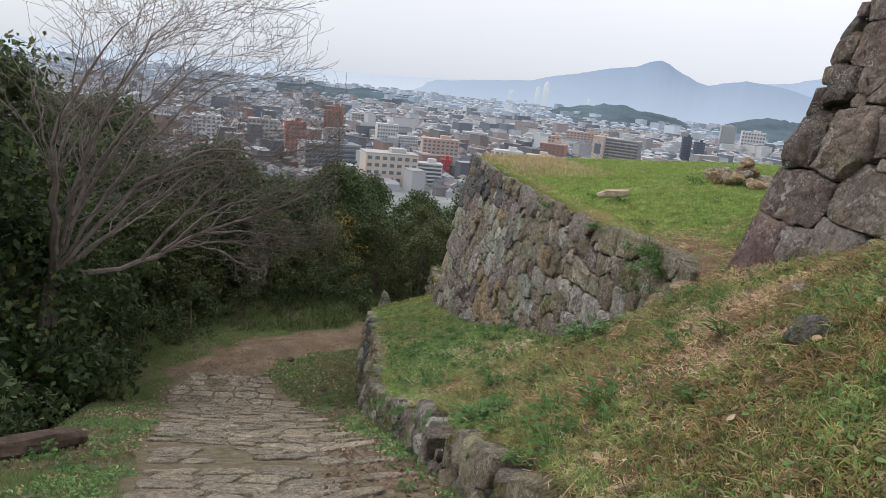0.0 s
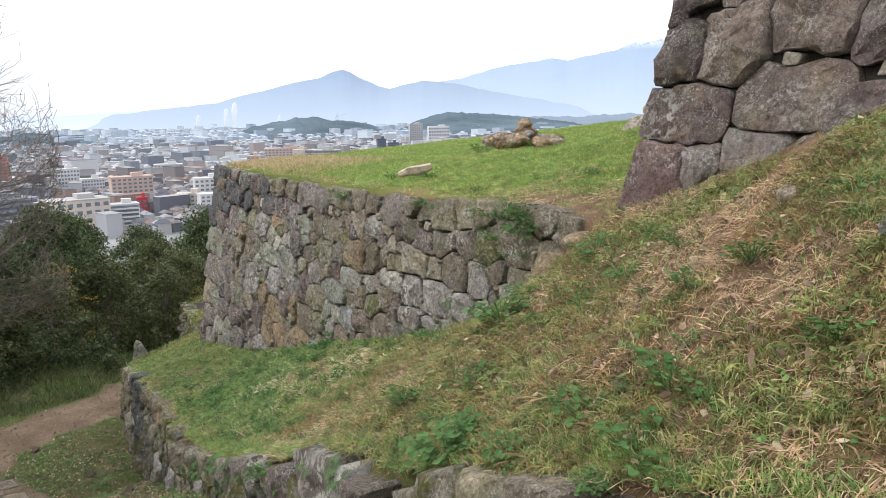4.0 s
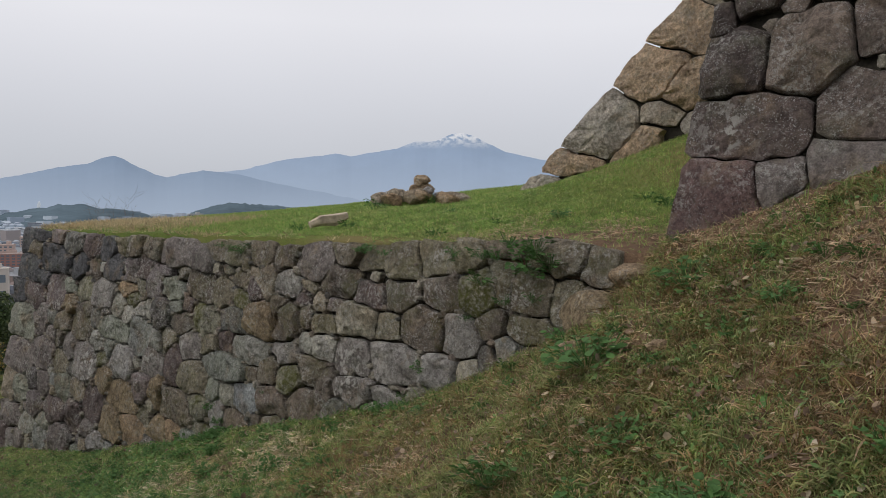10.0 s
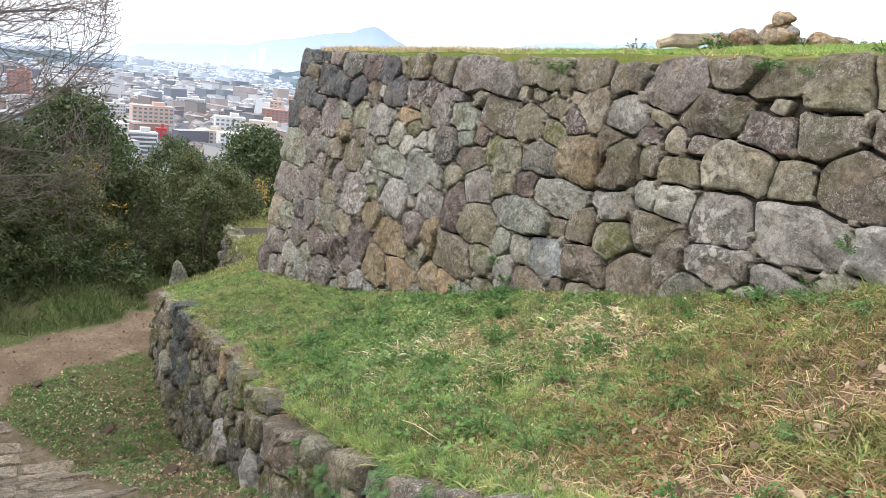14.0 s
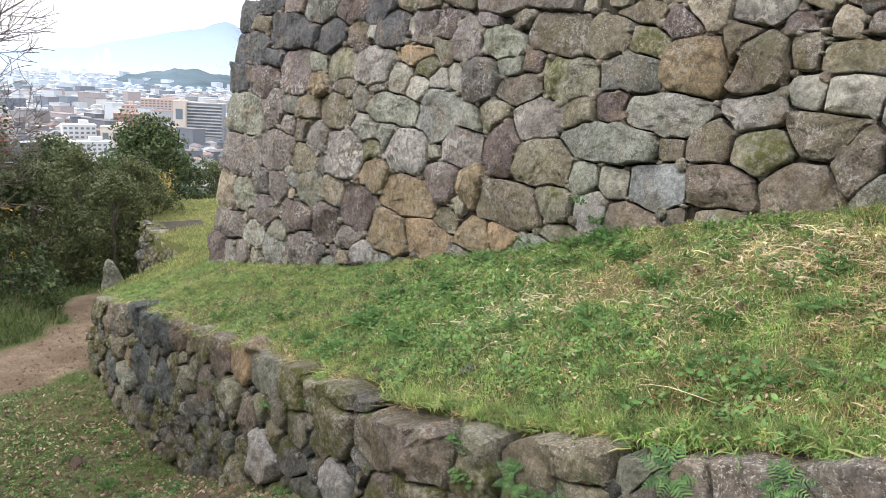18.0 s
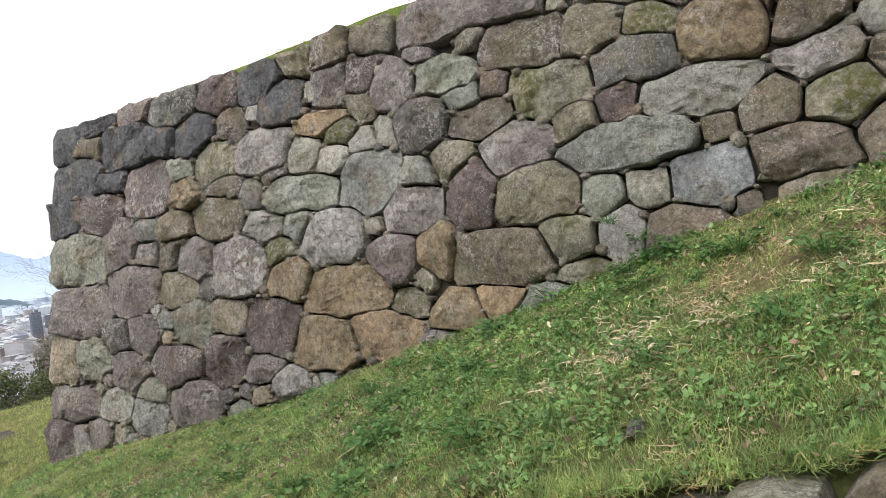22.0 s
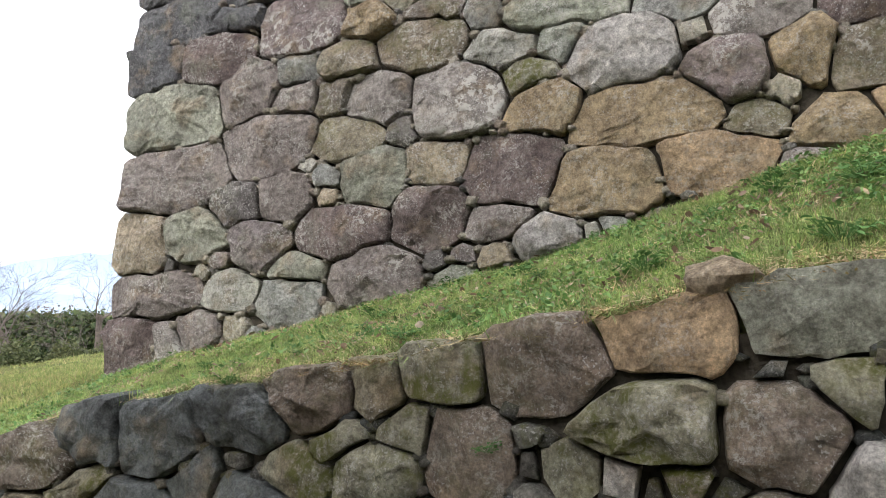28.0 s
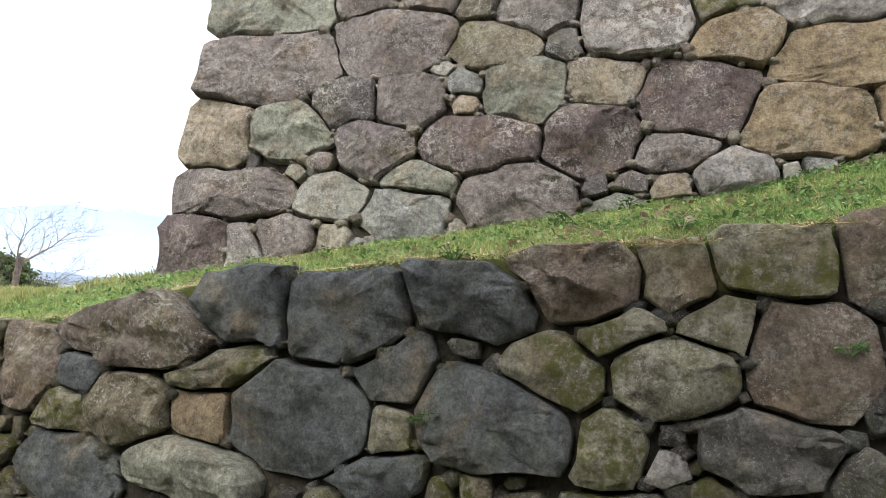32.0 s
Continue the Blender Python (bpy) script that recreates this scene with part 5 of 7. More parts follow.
def slab_mesh(poly, lay, rnd):
    """A worn flat slab: low rounded edge, slightly uneven top."""
    poly = roughen(tidy(chaikin(poly, rnd.uniform(0.08, 0.2)), 0.03), rnd, 0.006)
    n = len(poly)
    cu, cv = sum(p[0] for p in poly) / n, sum(p[1] for p in poly) / n
    lift, seed = rnd.uniform(-0.003, 0.009), rnd.uniform(0, 50)
    verts, faces = [], []
    for k, (sc, out) in enumerate(((0.98, -0.08), (1.0, -0.008), (0.975, 0.007), (0.9, 0.013), (0.55, 0.015))):
        for u, v in poly:
            uu, vv = cu + (u - cu) * sc, cv + (v - cv) * sc
            jit = 0.007 * noise.noise(Vector((uu * 5 + seed, vv * 5, seed))) + 0.003 * noise.noise(Vector((uu * 19, vv * 19, seed)))
            verts.append(lay(uu, vv, out + (lift + jit if k > 1 else 0)))
    verts.append(lay(cu, cv, 0.015 + lift))
    for k in range(4):
        faces += [(k * n + i, k * n + (i + 1) % n, (k + 1) * n + (i + 1) % n, (k + 1) * n + i) for i in range(n)]
    faces += [(4 * n + i, 4 * n + (i + 1) % n, len(verts) - 1) for i in range(n)]
    return verts, faces


lay_pave = lambda u, v, out: (u, v, float(path_z(u, v)) + out + 0.010)
for q, poly in zip(pseeds, cells(pseeds, 0.05, 0.85)):
    c, w = float(np.interp(q[0], PAVE_X, PAVE_C)), float(np.interp(q[0], PAVE_X, PAVE_W))
    if not poly or abs(q[1] - c) > w * (0.93 + 0.2 * rp.random()) or q[0] < 2.75 or rp.random() < (0.05 if q[0] < 12 else 0.22):
        continue
    poly = tidy(poly, 0.04)
    if len(poly) < 3 or area_of(poly) < 0.02 or max(abs(v - c) for u, v in poly) > w + 0.34 or max(v for u, v in poly) - min(v for u, v in poly) > 0.75:
        continue
    v_, f_ = slab_mesh(poly, lay_pave, rp)
    from_arrays("slab", v_, f_, M_PAVE, pavement, True)
# kerb of long stones at the foot of the paving
for i in range(5):
    y0 = -6.45 + i * 0.42
    v_, f_ = stone_mesh([(2.72, y0), (2.9, y0), (2.9, y0 + 0.38), (2.72, y0 + 0.38)], lay_pave, 0.05, 0.1, rp)
    from_arrays("kerb_stone", v_, f_, M_PAVE, pavement, True)


# ---- grass ----
M_FIELD = blade_mat("field_grass", [(0.0, (0.17, 0.26, 0.06)), (0.5, (0.29, 0.37, 0.10)), (0.8, (0.42, 0.40, 0.16)), (1.0, (0.48, 0.38, 0.18))], ((0.40, 0.34, 0.15), 0.4))
M_TUFT = blade_mat("tuft_grass", [(0.0, (0.11, 0.22, 0.04)), (0.5, (0.20, 0.35, 0.07)), (0.85, (0.31, 0.43, 0.11)), (1.0, (0.46, 0.42, 0.18))], ((0.20, 0.20, 0.06), 0.3))
M_OLIVE = blade_mat("olive_grass", [(0.0, (0.085, 0.095, 0.02)), (0.4, (0.18, 0.17, 0.04)), (0.7, (0.30, 0.21, 0.08)), (1.0, (0.42, 0.26, 0.13))], ((0.26, 0.14, 0.065), 0.6))
M_STRAW = blade_mat("straw", [(0.0, (0.36, 0.21, 0.12)), (0.35, (0.60, 0.43, 0.27)), (0.7, (0.70, 0.55, 0.37)), (0.9, (0.48, 0.29, 0.17)), (1.0, (0.26, 0.28, 0.09))], ((0.55, 0.36, 0.22), 0.45))
M_SCRUB = blade_mat("scrub_leaf", [(0.0, (0.05, 0.10, 0.028)), (0.5, (0.10, 0.165, 0.05)), (0.85, (0.17, 0.21, 0.08)), (1.0, (0.30, 0.26, 0.13))], ((0.17, 0.18, 0.08), 0.4))
rg = np.random.default_rng(4)


def blades(name, label, fn, x, y, material, high, wide, lean, fine=False):
    """Grass blades rooted on a ground function: four-cornered, tapering, leaning."""
    n = len(x)
    z = fn(x, y)
    a = rg.uniform(0, 2 * np.pi, n)
    h = rg.uniform(high[0], high[1], n)
    le = rg.uniform(lean[0], lean[1], n)
    w = rg.uniform(wide[0], wide[1], n) / 2
    la = a + np.pi / 2 + rg.normal(0, 0.5, n)
    root = np.stack([x, y, z - 0.01], -1)
    side = np.stack([np.cos(a) * w, np.sin(a) * w, 0 * w], -1)
    tip = root + np.stack([np.cos(la) * np.sin(le) * h, np.sin(la) * np.sin(le) * h, np.cos(le) * h + 0.012], -1)
    mid = root + (tip - root) * 0.55 + np.stack([0 * h, 0 * h, 0.10 * h], -1)
    if fine:
        ob = tri_cloud(name, np.stack([root - side, root + side, tip], 1), material, 3)
    else:
        ob = tri_cloud(name, np.stack([root - side, root + side, mid + side * 0.8, tip, mid - side * 0.8], 1), material, 5)
    return tagged(ob, label, "grass", kind="stuff")


def scatter(n, x0, x1, y0, y1, keep):
    x, y = rg.uniform(x0, x1, n), rg.uniform(y0, y1, n)
    k = keep(x, y)
    return x[k], y[k]


def patchy(x, y, k, seed):
    return blotch(x, y, 1.1 / k, seed)


def bank_foot(x):
    z1 = np.interp(x, BX, BZ)
    return np.where(x < 14, BATTER * z1, 0.95 + 0.02 * (x - 14))


in_bank = lambda x, y: (y > edge_y(x) + 0.07 + 0.11 * smooth(x, -0.3, 0.3) * smooth(-x, -9.5, -7.5) + 0.05 * (x > 0) * blotch(x, 0 * x, 0.5, 72)) & (y < np.where(x < 0, 9, bank_foot(x) - 0.02))
dryness = lambda x, y: np.clip(0.07 + 0.22 * smooth(patchy(x, y, 0.9, 15), 0.6, 0.85) + 0.55 * smooth(x, 10.8, 14.2) * patchy(x, y, 0.8, 3) + 0.3 * np.exp(-((x - 9.8) ** 2 + (y + 0.9) ** 2 * 2) / 2.2) * patchy(x, y, 1.9, 6), 0, 0.85)
x, y = scatter(800000, -0.3, 21, -2.3, 1.2, lambda x, y: in_bank(x, y) & (rg.random(len(x)) > dryness(x, y) * 0.9) & (rg.random(len(x)) > 0.8 * bareness(x, y)) & (rg.random(len(x)) < 0.4 + 0.9 * patchy(x, y, 2.2, 1)))
blades("bank_grass", "short green grass on the bank", terrace_z, x, y, M_GRASS, (0.018, 0.06), (0.0035, 0.0075), (0.3, 1.45), True)
x, y = scatter(150000, 3, 21, -2.3, 1.2, lambda x, y: in_bank(x, y) & (rg.random(len(x)) < dryness(x, y)))
blades("dry_stalks", "straw-coloured dry stalks lying on the bank", terrace_z, x, y, M_DRY, (0.04, 0.16), (0.003, 0.007), (0.9, 1.56), True)


def tufts(name, label, fn, cx, cy, count, material, length, wide, spread, rise):
    """Clumps of arching ribbon blades: each one curves over and hangs."""
    n = len(cx) * count
    x = np.repeat(cx, count) + rg.normal(0, spread, n)
    y = np.repeat(cy, count) + rg.normal(0, spread, n)
    a = rg.uniform(0, 2 * np.pi, n)
    ln = rg.uniform(length[0], length[1], n)
    up = rg.uniform(rise[0], rise[1], n)
    w = rg.uniform(wide[0], wide[1], n) / 2
    d = np.stack([np.cos(a), np.sin(a), 0 * a], -1)
    s = np.stack([-np.sin(a), np.cos(a), rg.normal(0, 0.5, n)], -1) * w[:, None]
    root = np.stack([x, y, fn(x, y) - 0.008], -1)
    rows = []
    for t, k in ((0, 0.8), (0.3, 1.0), (0.6, 0.9), (0.85, 0.55), (1.0, 0.12)):
        along = (t - 0.18 * t * t) * np.cos(up) * ln
        high = (np.sin(up) * t - 0.85 * np.sin(up) * t ** 2.2) * ln
        c = root + d * along[:, None]
        c[:, 2] = np.maximum(c[:, 2] + high, fn(c[:, 0], c[:, 1]) + 0.006)
        rows += [c - s * k, c + s * k]
    v = np.stack(rows, 1).reshape(-1, 3)
    me = bpy.data.meshes.new(name)
    me.vertices.add(len(v))
    me.vertices.foreach_set("co", v.astype(np.float32).ravel())
    quad = np.array([(2 * i, 2 * i + 1, 2 * i + 3, 2 * i + 2) for i in range(4)])
    loops = (quad[None] + 10 * np.arange(n)[:, None, None]).reshape(-1).astype(np.int32)
    me.loops.add(len(loops))
    me.loops.foreach_set("vertex_index", loops)
    me.polygons.add(4 * n)
    me.polygons.foreach_set("loop_start", np.arange(0, len(loops), 4, dtype=np.int32))
    me.update(calc_edges=True)
    me.materials.append(material)
    return tagged(new(name, me), label, "grass", kind="stuff")


strawy = lambda x, y: np.clip(0.85 * smooth(x, 11, 13) * smooth(blotch(x, y, 0.9, 61), 0.45, 0.7) + 0.95 * np.exp(-((x - 10.0) ** 2 / 2.4 + (y + 0.7) ** 2 / 1.1)) * smooth(blotch(x, y, 0.5, 62), 0.35, 0.6) + 0.05 * smooth(blotch(x, y, 0.7, 63), 0.6, 0.8), 0, 1)
x, y = scatter(4200, 2.5, 21, -2.1, 1.0, lambda x, y: in_bank(x, y) & (rg.random(len(x)) < strawy(x, y)))
tufts("straw_tufts", "bleached straw tufts arching over the bank", terrace_z, x, y, 13, M_STRAW, (0.05, 0.15), (0.003, 0.007), 0.05, (0.1, 1.1))
x, y = scatter(5200, 0.5, 21, -2.1, 1.0, lambda x, y: in_bank(x, y) & (rg.random(len(x)) < 0.3) & (patchy(x, y, 1.2, 64) > 0.42))
tufts("green_tufts", "tufts of longer green grass", terrace_z, x, y, 16, M_TUFT, (0.05, 0.17), (0.003, 0.006), 0.045, (0.4, 1.4))
x, y = scatter(6800, 10.5, 21, -2.1, 1.0, lambda x, y: in_bank(x, y) & (patchy(x, y, 1.5, 67) > 0.3) & (blotch(x, y, 1.0, 95) < 0.64))
tufts("rough_tufts", "rough olive and brown grass on the steep bank", terrace_z, x, y, 14, M_OLIVE, (0.05, 0.16), (0.003, 0.006), 0.06, (0.3, 1.3))
M_LIME = blade_mat("yellow_green_grass", [(0.0, (0.13, 0.20, 0.04)), (0.5, (0.24, 0.31, 0.08)), (0.85, (0.36, 0.37, 0.13)), (1.0, (0.46, 0.38, 0.18))], ((0.34, 0.29, 0.12), 0.35))
bald = lambda x, y: blotch(x, y, 1.0, 95)
M_BLEACH = blade_mat("bleached_straw", [(0.0, (0.48, 0.36, 0.21)), (0.5, (0.66, 0.55, 0.36)), (1.0, (0.76, 0.68, 0.48))], ((0.58, 0.42, 0.26), 0.3))
t_ = rg.random(260)
x, y = 8.5 + 2.6 * t_ + rg.normal(0, 0.33, 260), -0.85 + 0.75 * t_ + rg.normal(0, 0.28, 260)
k_ = blotch(x, y, 0.45, 88) > 0.4
tufts("bleached_tufts", "bleached straw tufts flattened in the green grass", terrace_z, x[k_], y[k_], 15, M_BLEACH, (0.07, 0.20), (0.005, 0.010), 0.05, (0.2, 1.1))
x, y = scatter(1500, 11.2, 21, -2.1, 1.0, lambda x, y: in_bank(x, y) & (blotch(x, y, 0.8, 81) > 0.36) & (bald(x, y) < 0.58))
tufts("lime_tussocks", "yellow-green grass tussocks on the steep bank", terrace_z, x, y, 34, M_LIME, (0.08, 0.24), (0.004, 0.008), 0.045, (0.45, 1.4))
x, y = scatter(1300, 11.0, 21, -2.1, 1.0, lambda x, y: in_bank(x, y) & (blotch(x, y, 0.7, 82) > 0.44) & (bald(x, y) < 0.62))
tufts("olive_tussocks", "matted olive and brown grass tussocks", terrace_z, x, y, 30, M_OLIVE, (0.10, 0.26), (0.004, 0.008), 0.05, (0.3, 1.3))
x, y = scatter(1500, 11.0, 21, -2.1, 1.0, lambda x, y: in_bank(x, y) & (bald(x, y) > 0.54))
tufts("straw_tussocks", "bleached straw lying in thick swirls on the bank", terrace_z, x, y, 20, M_STRAW, (0.07, 0.19), (0.003, 0.007), 0.05, (0.15, 0.9))
x, y = scatter(2600, 0.2, 12.5, -2.1, 0.9, lambda x, y: in_bank(x, y) & (y > edge_y(x) + 0.35) & (blotch(x, y, 0.6, 84) > 0.48))
tufts("short_tussocks", "short thick tussocks of fresh green grass", terrace_z, x, y, 22, M_TUFT, (0.05, 0.13), (0.004, 0.008), 0.04, (0.5, 1.45))
x, y = scatter(1600, 0.2, 13.5, -2.1, 0.9, lambda x, y: in_bank(x, y) & (blotch(x, y, 0.5, 85) > 0.5))
tufts("pale_tussocks", "pale yellow-green grass between the clover", terrace_z, x, y, 20, M_LIME, (0.04, 0.12), (0.004, 0.008), 0.04, (0.4, 1.4))
x = np.r_[rg.uniform(7.5, 16, 16), rg.normal(10.95, 0.12, 7), rg.normal(11.8, 0.2, 5), rg.normal(9.3, 0.3, 5)]
tufts("wall_tufts", "yellow-green grass tufts hanging over the low wall", terrace_z, x, edge_y(x) + 0.10 + rg.uniform(-0.06, 0.05, len(x)), 30, M_TUFT, (0.10, 0.26), (0.004, 0.008), 0.035, (0.4, 1.35))
x = rg.uniform(-0.2, 8, 300)
tufts("fringe_straw", "thin dry grass fringe along the wall's top", terrace_z, x, edge_y(x) + 0.16 + rg.uniform(-0.04, 0.14, len(x)), 14, M_DRY, (0.04, 0.10), (0.003, 0.005), 0.05, (0.2, 1.3))
x = rg.uniform(4, 19, 260)
y = edge_y(x) + lip(x) + rg.uniform(-0.08, 0.10, len(x))
tufts("edge_straw", "dry and green grass hanging from the bank's edge", terrace_z, x, y, 10, M_OLIVE, (0.05, 0.15), (0.003, 0.006), 0.05, (0.2, 1.2))
x, y = scatter(500, 6, 21, -2.0, 0.9, lambda x, y: in_bank(x, y) & (rg.random(len(x)) < 0.1 + 0.4 * smooth(x, 10, 14)))
tufts("dead_stems", "long dead stems lying on the bank", terrace_z, x, y, 1, M_STRAW, (0.25, 0.6), (0.004, 0.007), 0.0, (0.05, 0.35))
x, y = scatter(12000, 9, 21, -2.3, 1.2, lambda x, y: in_bank(x, y) & (patchy(x, y, 1.1, 9) > 0.45))
blades("tall_grass", "tufts of longer yellow-green grass", terrace_z, x, y, M_GRASS, (0.08, 0.17), (0.002, 0.004), (0.15, 0.8))
x = np.r_[rg.uniform(-0.2, 19, 26000), rg.uniform(8.5, 19, 30000)]
y = edge_y(x) + lip(x) + rg.uniform(-0.02, 0.12, len(x))
keep_ = rg.random(len(x)) < (0.12 + 0.7 * patchy(x, y, 1.2, 41)) * (0.45 + 0.55 * smooth(x, 7.5, 9))
blades("overhang_grass", "grass hanging over the top of the low wall", terrace_z, x[keep_], y[keep_], M_GRASS, (0.04, 0.13), (0.004, 0.008), (0.4, 2.2), True)
x, y = scatter(210000, -13.5, 0.1, -1.9, 13, lambda x, y: in_bank(x, y) & (rg.random(len(x)) < np.where(y < 4, 1.0, 0.45)))
blades("terrace_grass", "yellowing short grass beyond the wall corner", terrace_z, x, y, M_FIELD, (0.03, 0.10), (0.006, 0.013), (0.3, 1.3))
x, y = scatter(330000, 0.0, 14.6, 0.76, 10, lambda x, y: ((y > 1.05) | (x > 11.5)) & (rg.random(len(x)) > 0.9 * worn(x, y)) & (rg.random(len(x)) < np.exp(-(y - 0.6) * 0.12)))
blades("meadow_grass", "bright short meadow grass with straw edges", upper_z, x, y, M_MEADOW, (0.02, 0.07), (0.004, 0.009), (0.4, 1.45))
x, y = scatter(1500, 6.5, 14.6, 0.8, 5.5, lambda x, y: (blotch(x, y, 0.6, 91) > 0.45) & (rg.random(len(x)) > 0.9 * worn(x, y)))
tufts("meadow_tufts", "soft tufts of long meadow grass", upper_z, x, y, 24, M_MEADOW, (0.06, 0.18), (0.003, 0.006), 0.06, (0.4, 1.4))
x, y = scatter(700, 11, 14.6, 0.8, 3.0, lambda x, y: (blotch(x, y, 0.5, 92) > 0.45))
tufts("worn_straw", "flattened dry grass on the worn ground beside the keep wall", upper_z, x, y, 14, M_STRAW, (0.05, 0.14), (0.003, 0.006), 0.06, (0.1, 0.8))
x, y = scatter(16000, 0.0, 5.5, 0.95, 3.0, lambda x, y: rg.random(len(x)) < np.exp(-x * 0.25))
blades("straw_edge", "straw-coloured grass along the wall top", upper_z, x, y, M_DRY, (0.06, 0.15), (0.004, 0.009), (0.2, 1.1))
x, y = scatter(1500, 0.1, 13.6, 0.74, 1.0, lambda x, y: patchy(x, y, 2.2, 7) > 0.5)
blades("edge_tufts", "dry grass hanging over the wall edge", upper_z, x, y, M_DRY, (0.05, 0.14), (0.003, 0.006), (0.5, 1.9))


def verge(x, y):
    return (y < edge_y(np.maximum(x, -0.3)) - 0.1) & (dirtiness(x, y) < 0.35) & (woodiness(x, y) < 0.6) & (rg.random(len(x)) < 0.35 + 0.75 * patchy(x, y, 1.3, 8))


x, y = scatter(340000, -4, 21, -9, -1.9, verge)
blades("verge_grass", "trodden grass beside the paving", path_z, x, y, M_VERGE, (0.025, 0.07), (0.005, 0.010), (0.3, 1.35), True)
x, y = scatter(90000, -11, -1.0, -10, 3, lambda x, y: (dirtiness(x, y) < 0.3) & (rg.random(len(x)) < patchy(x, y, 0.8, 31) * smooth(-x, 1.0, 2.2)))
blades("rough_grass", "rough olive undergrowth where the track turns", path_z, x, y, M_SCRUB, (0.06, 0.32), (0.008, 0.02), (0.2, 1.2))


def flakes(name, label, fn, x, y, material, size, lift=0.015):
    """Small fallen leaves lying about."""
    n = len(x)
    c = np.stack([x, y, fn(x, y) + rg.uniform(0.004, lift, n)], -1)
    a = rg.uniform(0, 2 * np.pi, n)
    s = rg.uniform(size[0], size[1], n)[:, None]
    u = np.stack([np.cos(a), np.sin(a), rg.normal(0, 0.5, n)], -1) * s
    w = np.stack([-np.sin(a), np.cos(a), rg.normal(0, 0.5, n)], -1) * s * 0.55
    v = np.stack([c - u, c - u * 0.2 + w, c + u * 0.55 + w * 0.7, c + u, c + u * 0.4 - w * 0.8, c - u * 0.3 - w], 1)
    return tagged(tri_cloud(name, v, material, 6), label, "fallen leaves", kind="stuff")


x, y = scatter(30000, 1, 21, -2.2, 1.1, lambda x, y: in_bank(x, y) & (patchy(x, y, 1.3, 21) > 0.5))
flakes("bank_crumbs", "small dry leaf bits among the grass", terrace_z, x, y, M_CRUMB, (0.005, 0.014), 0.04)
x, y = scatter(22000, 1, 22, -2.2, 1.1, lambda x, y: in_bank(x, y) & (rg.random(len(x)) < 0.02 + 0.85 * (dryness(x, y) - 0.05)))
flakes("bank_litter", "curled brown leaves among the grass", terrace_z, x, y, M_LITTER, (0.012, 0.034), 0.05)
x, y = scatter(2600, 5, 22, -2.2, 1.0, lambda x, y: in_bank(x, y) & (rg.random(len(x)) < 0.12 + 0.6 * smooth(x, 10.5, 13)) & (blotch(x, y, 0.7, 86) > 0.4))
flakes("pale_litter", "large pale dead leaves caught in the grass", terrace_z, x, y, M_CRUMB, (0.016, 0.034), 0.06)
x, y = scatter(28000, -2, 20, -7, -2.1, lambda x, y: (np.abs(y + 2.65) < 0.5) & (x > 2.2) | (x > 0) & (dirtiness(x, y) < 0.25) & (patchy(x, y, 0.9, 2) > 0.4))
flakes("path_litter", "brown leaves drifted beside the path", path_z, x, y, M_LITTER, (0.015, 0.04))
x, y = scatter(110000, 0, 20, -2.2, 1.1, lambda x, y: in_bank(x, y) & (patchy(x, y, 1.7, 11) > 0.45) & (rg.random(len(x)) < 0.3 + 0.7 * smooth(x, 4, 7)) & (rg.random(len(x)) > dryness(x, y)) & (rg.random(len(x)) > 0.9 * bareness(x, y)))
flakes("clover", "small round green leaves among the grass", terrace_z, x, y, M_CLOVER, (0.009, 0.023), 0.05)
x, y = scatter(30000, -4, 6, -8, 0, lambda x, y: (dirtiness(x, y) > 0.35) & (rg.random(len(x)) < 0.2 + 0.8 * patchy(x, y, 1.1, 77)))
flakes("track_litter", "leaf crumbs and small bits on the dirt track", path_z, x, y, M_LITTER, (0.008, 0.028), 0.008)
x, y = scatter(20000, -1, 20, -7, -2.1, lambda x, y: (dirtiness(x, y) < 0.5) & (patchy(x, y, 0.8, 44) > 0.45))
flakes("grey_litter", "bleached grey leaf litter in the verge", path_z, x, y, M_CRUMB, (0.010, 0.03), 0.03)
x, y = scatter(90000, -1, 20, -7, -2.2, lambda x, y: verge(x, y) & (patchy(x, y, 1.5, 12) > 0.48))
flakes("path_herbs", "low green herbs beside the paving", path_z, x, y, M_CLOVER, (0.010, 0.024), 0.05)


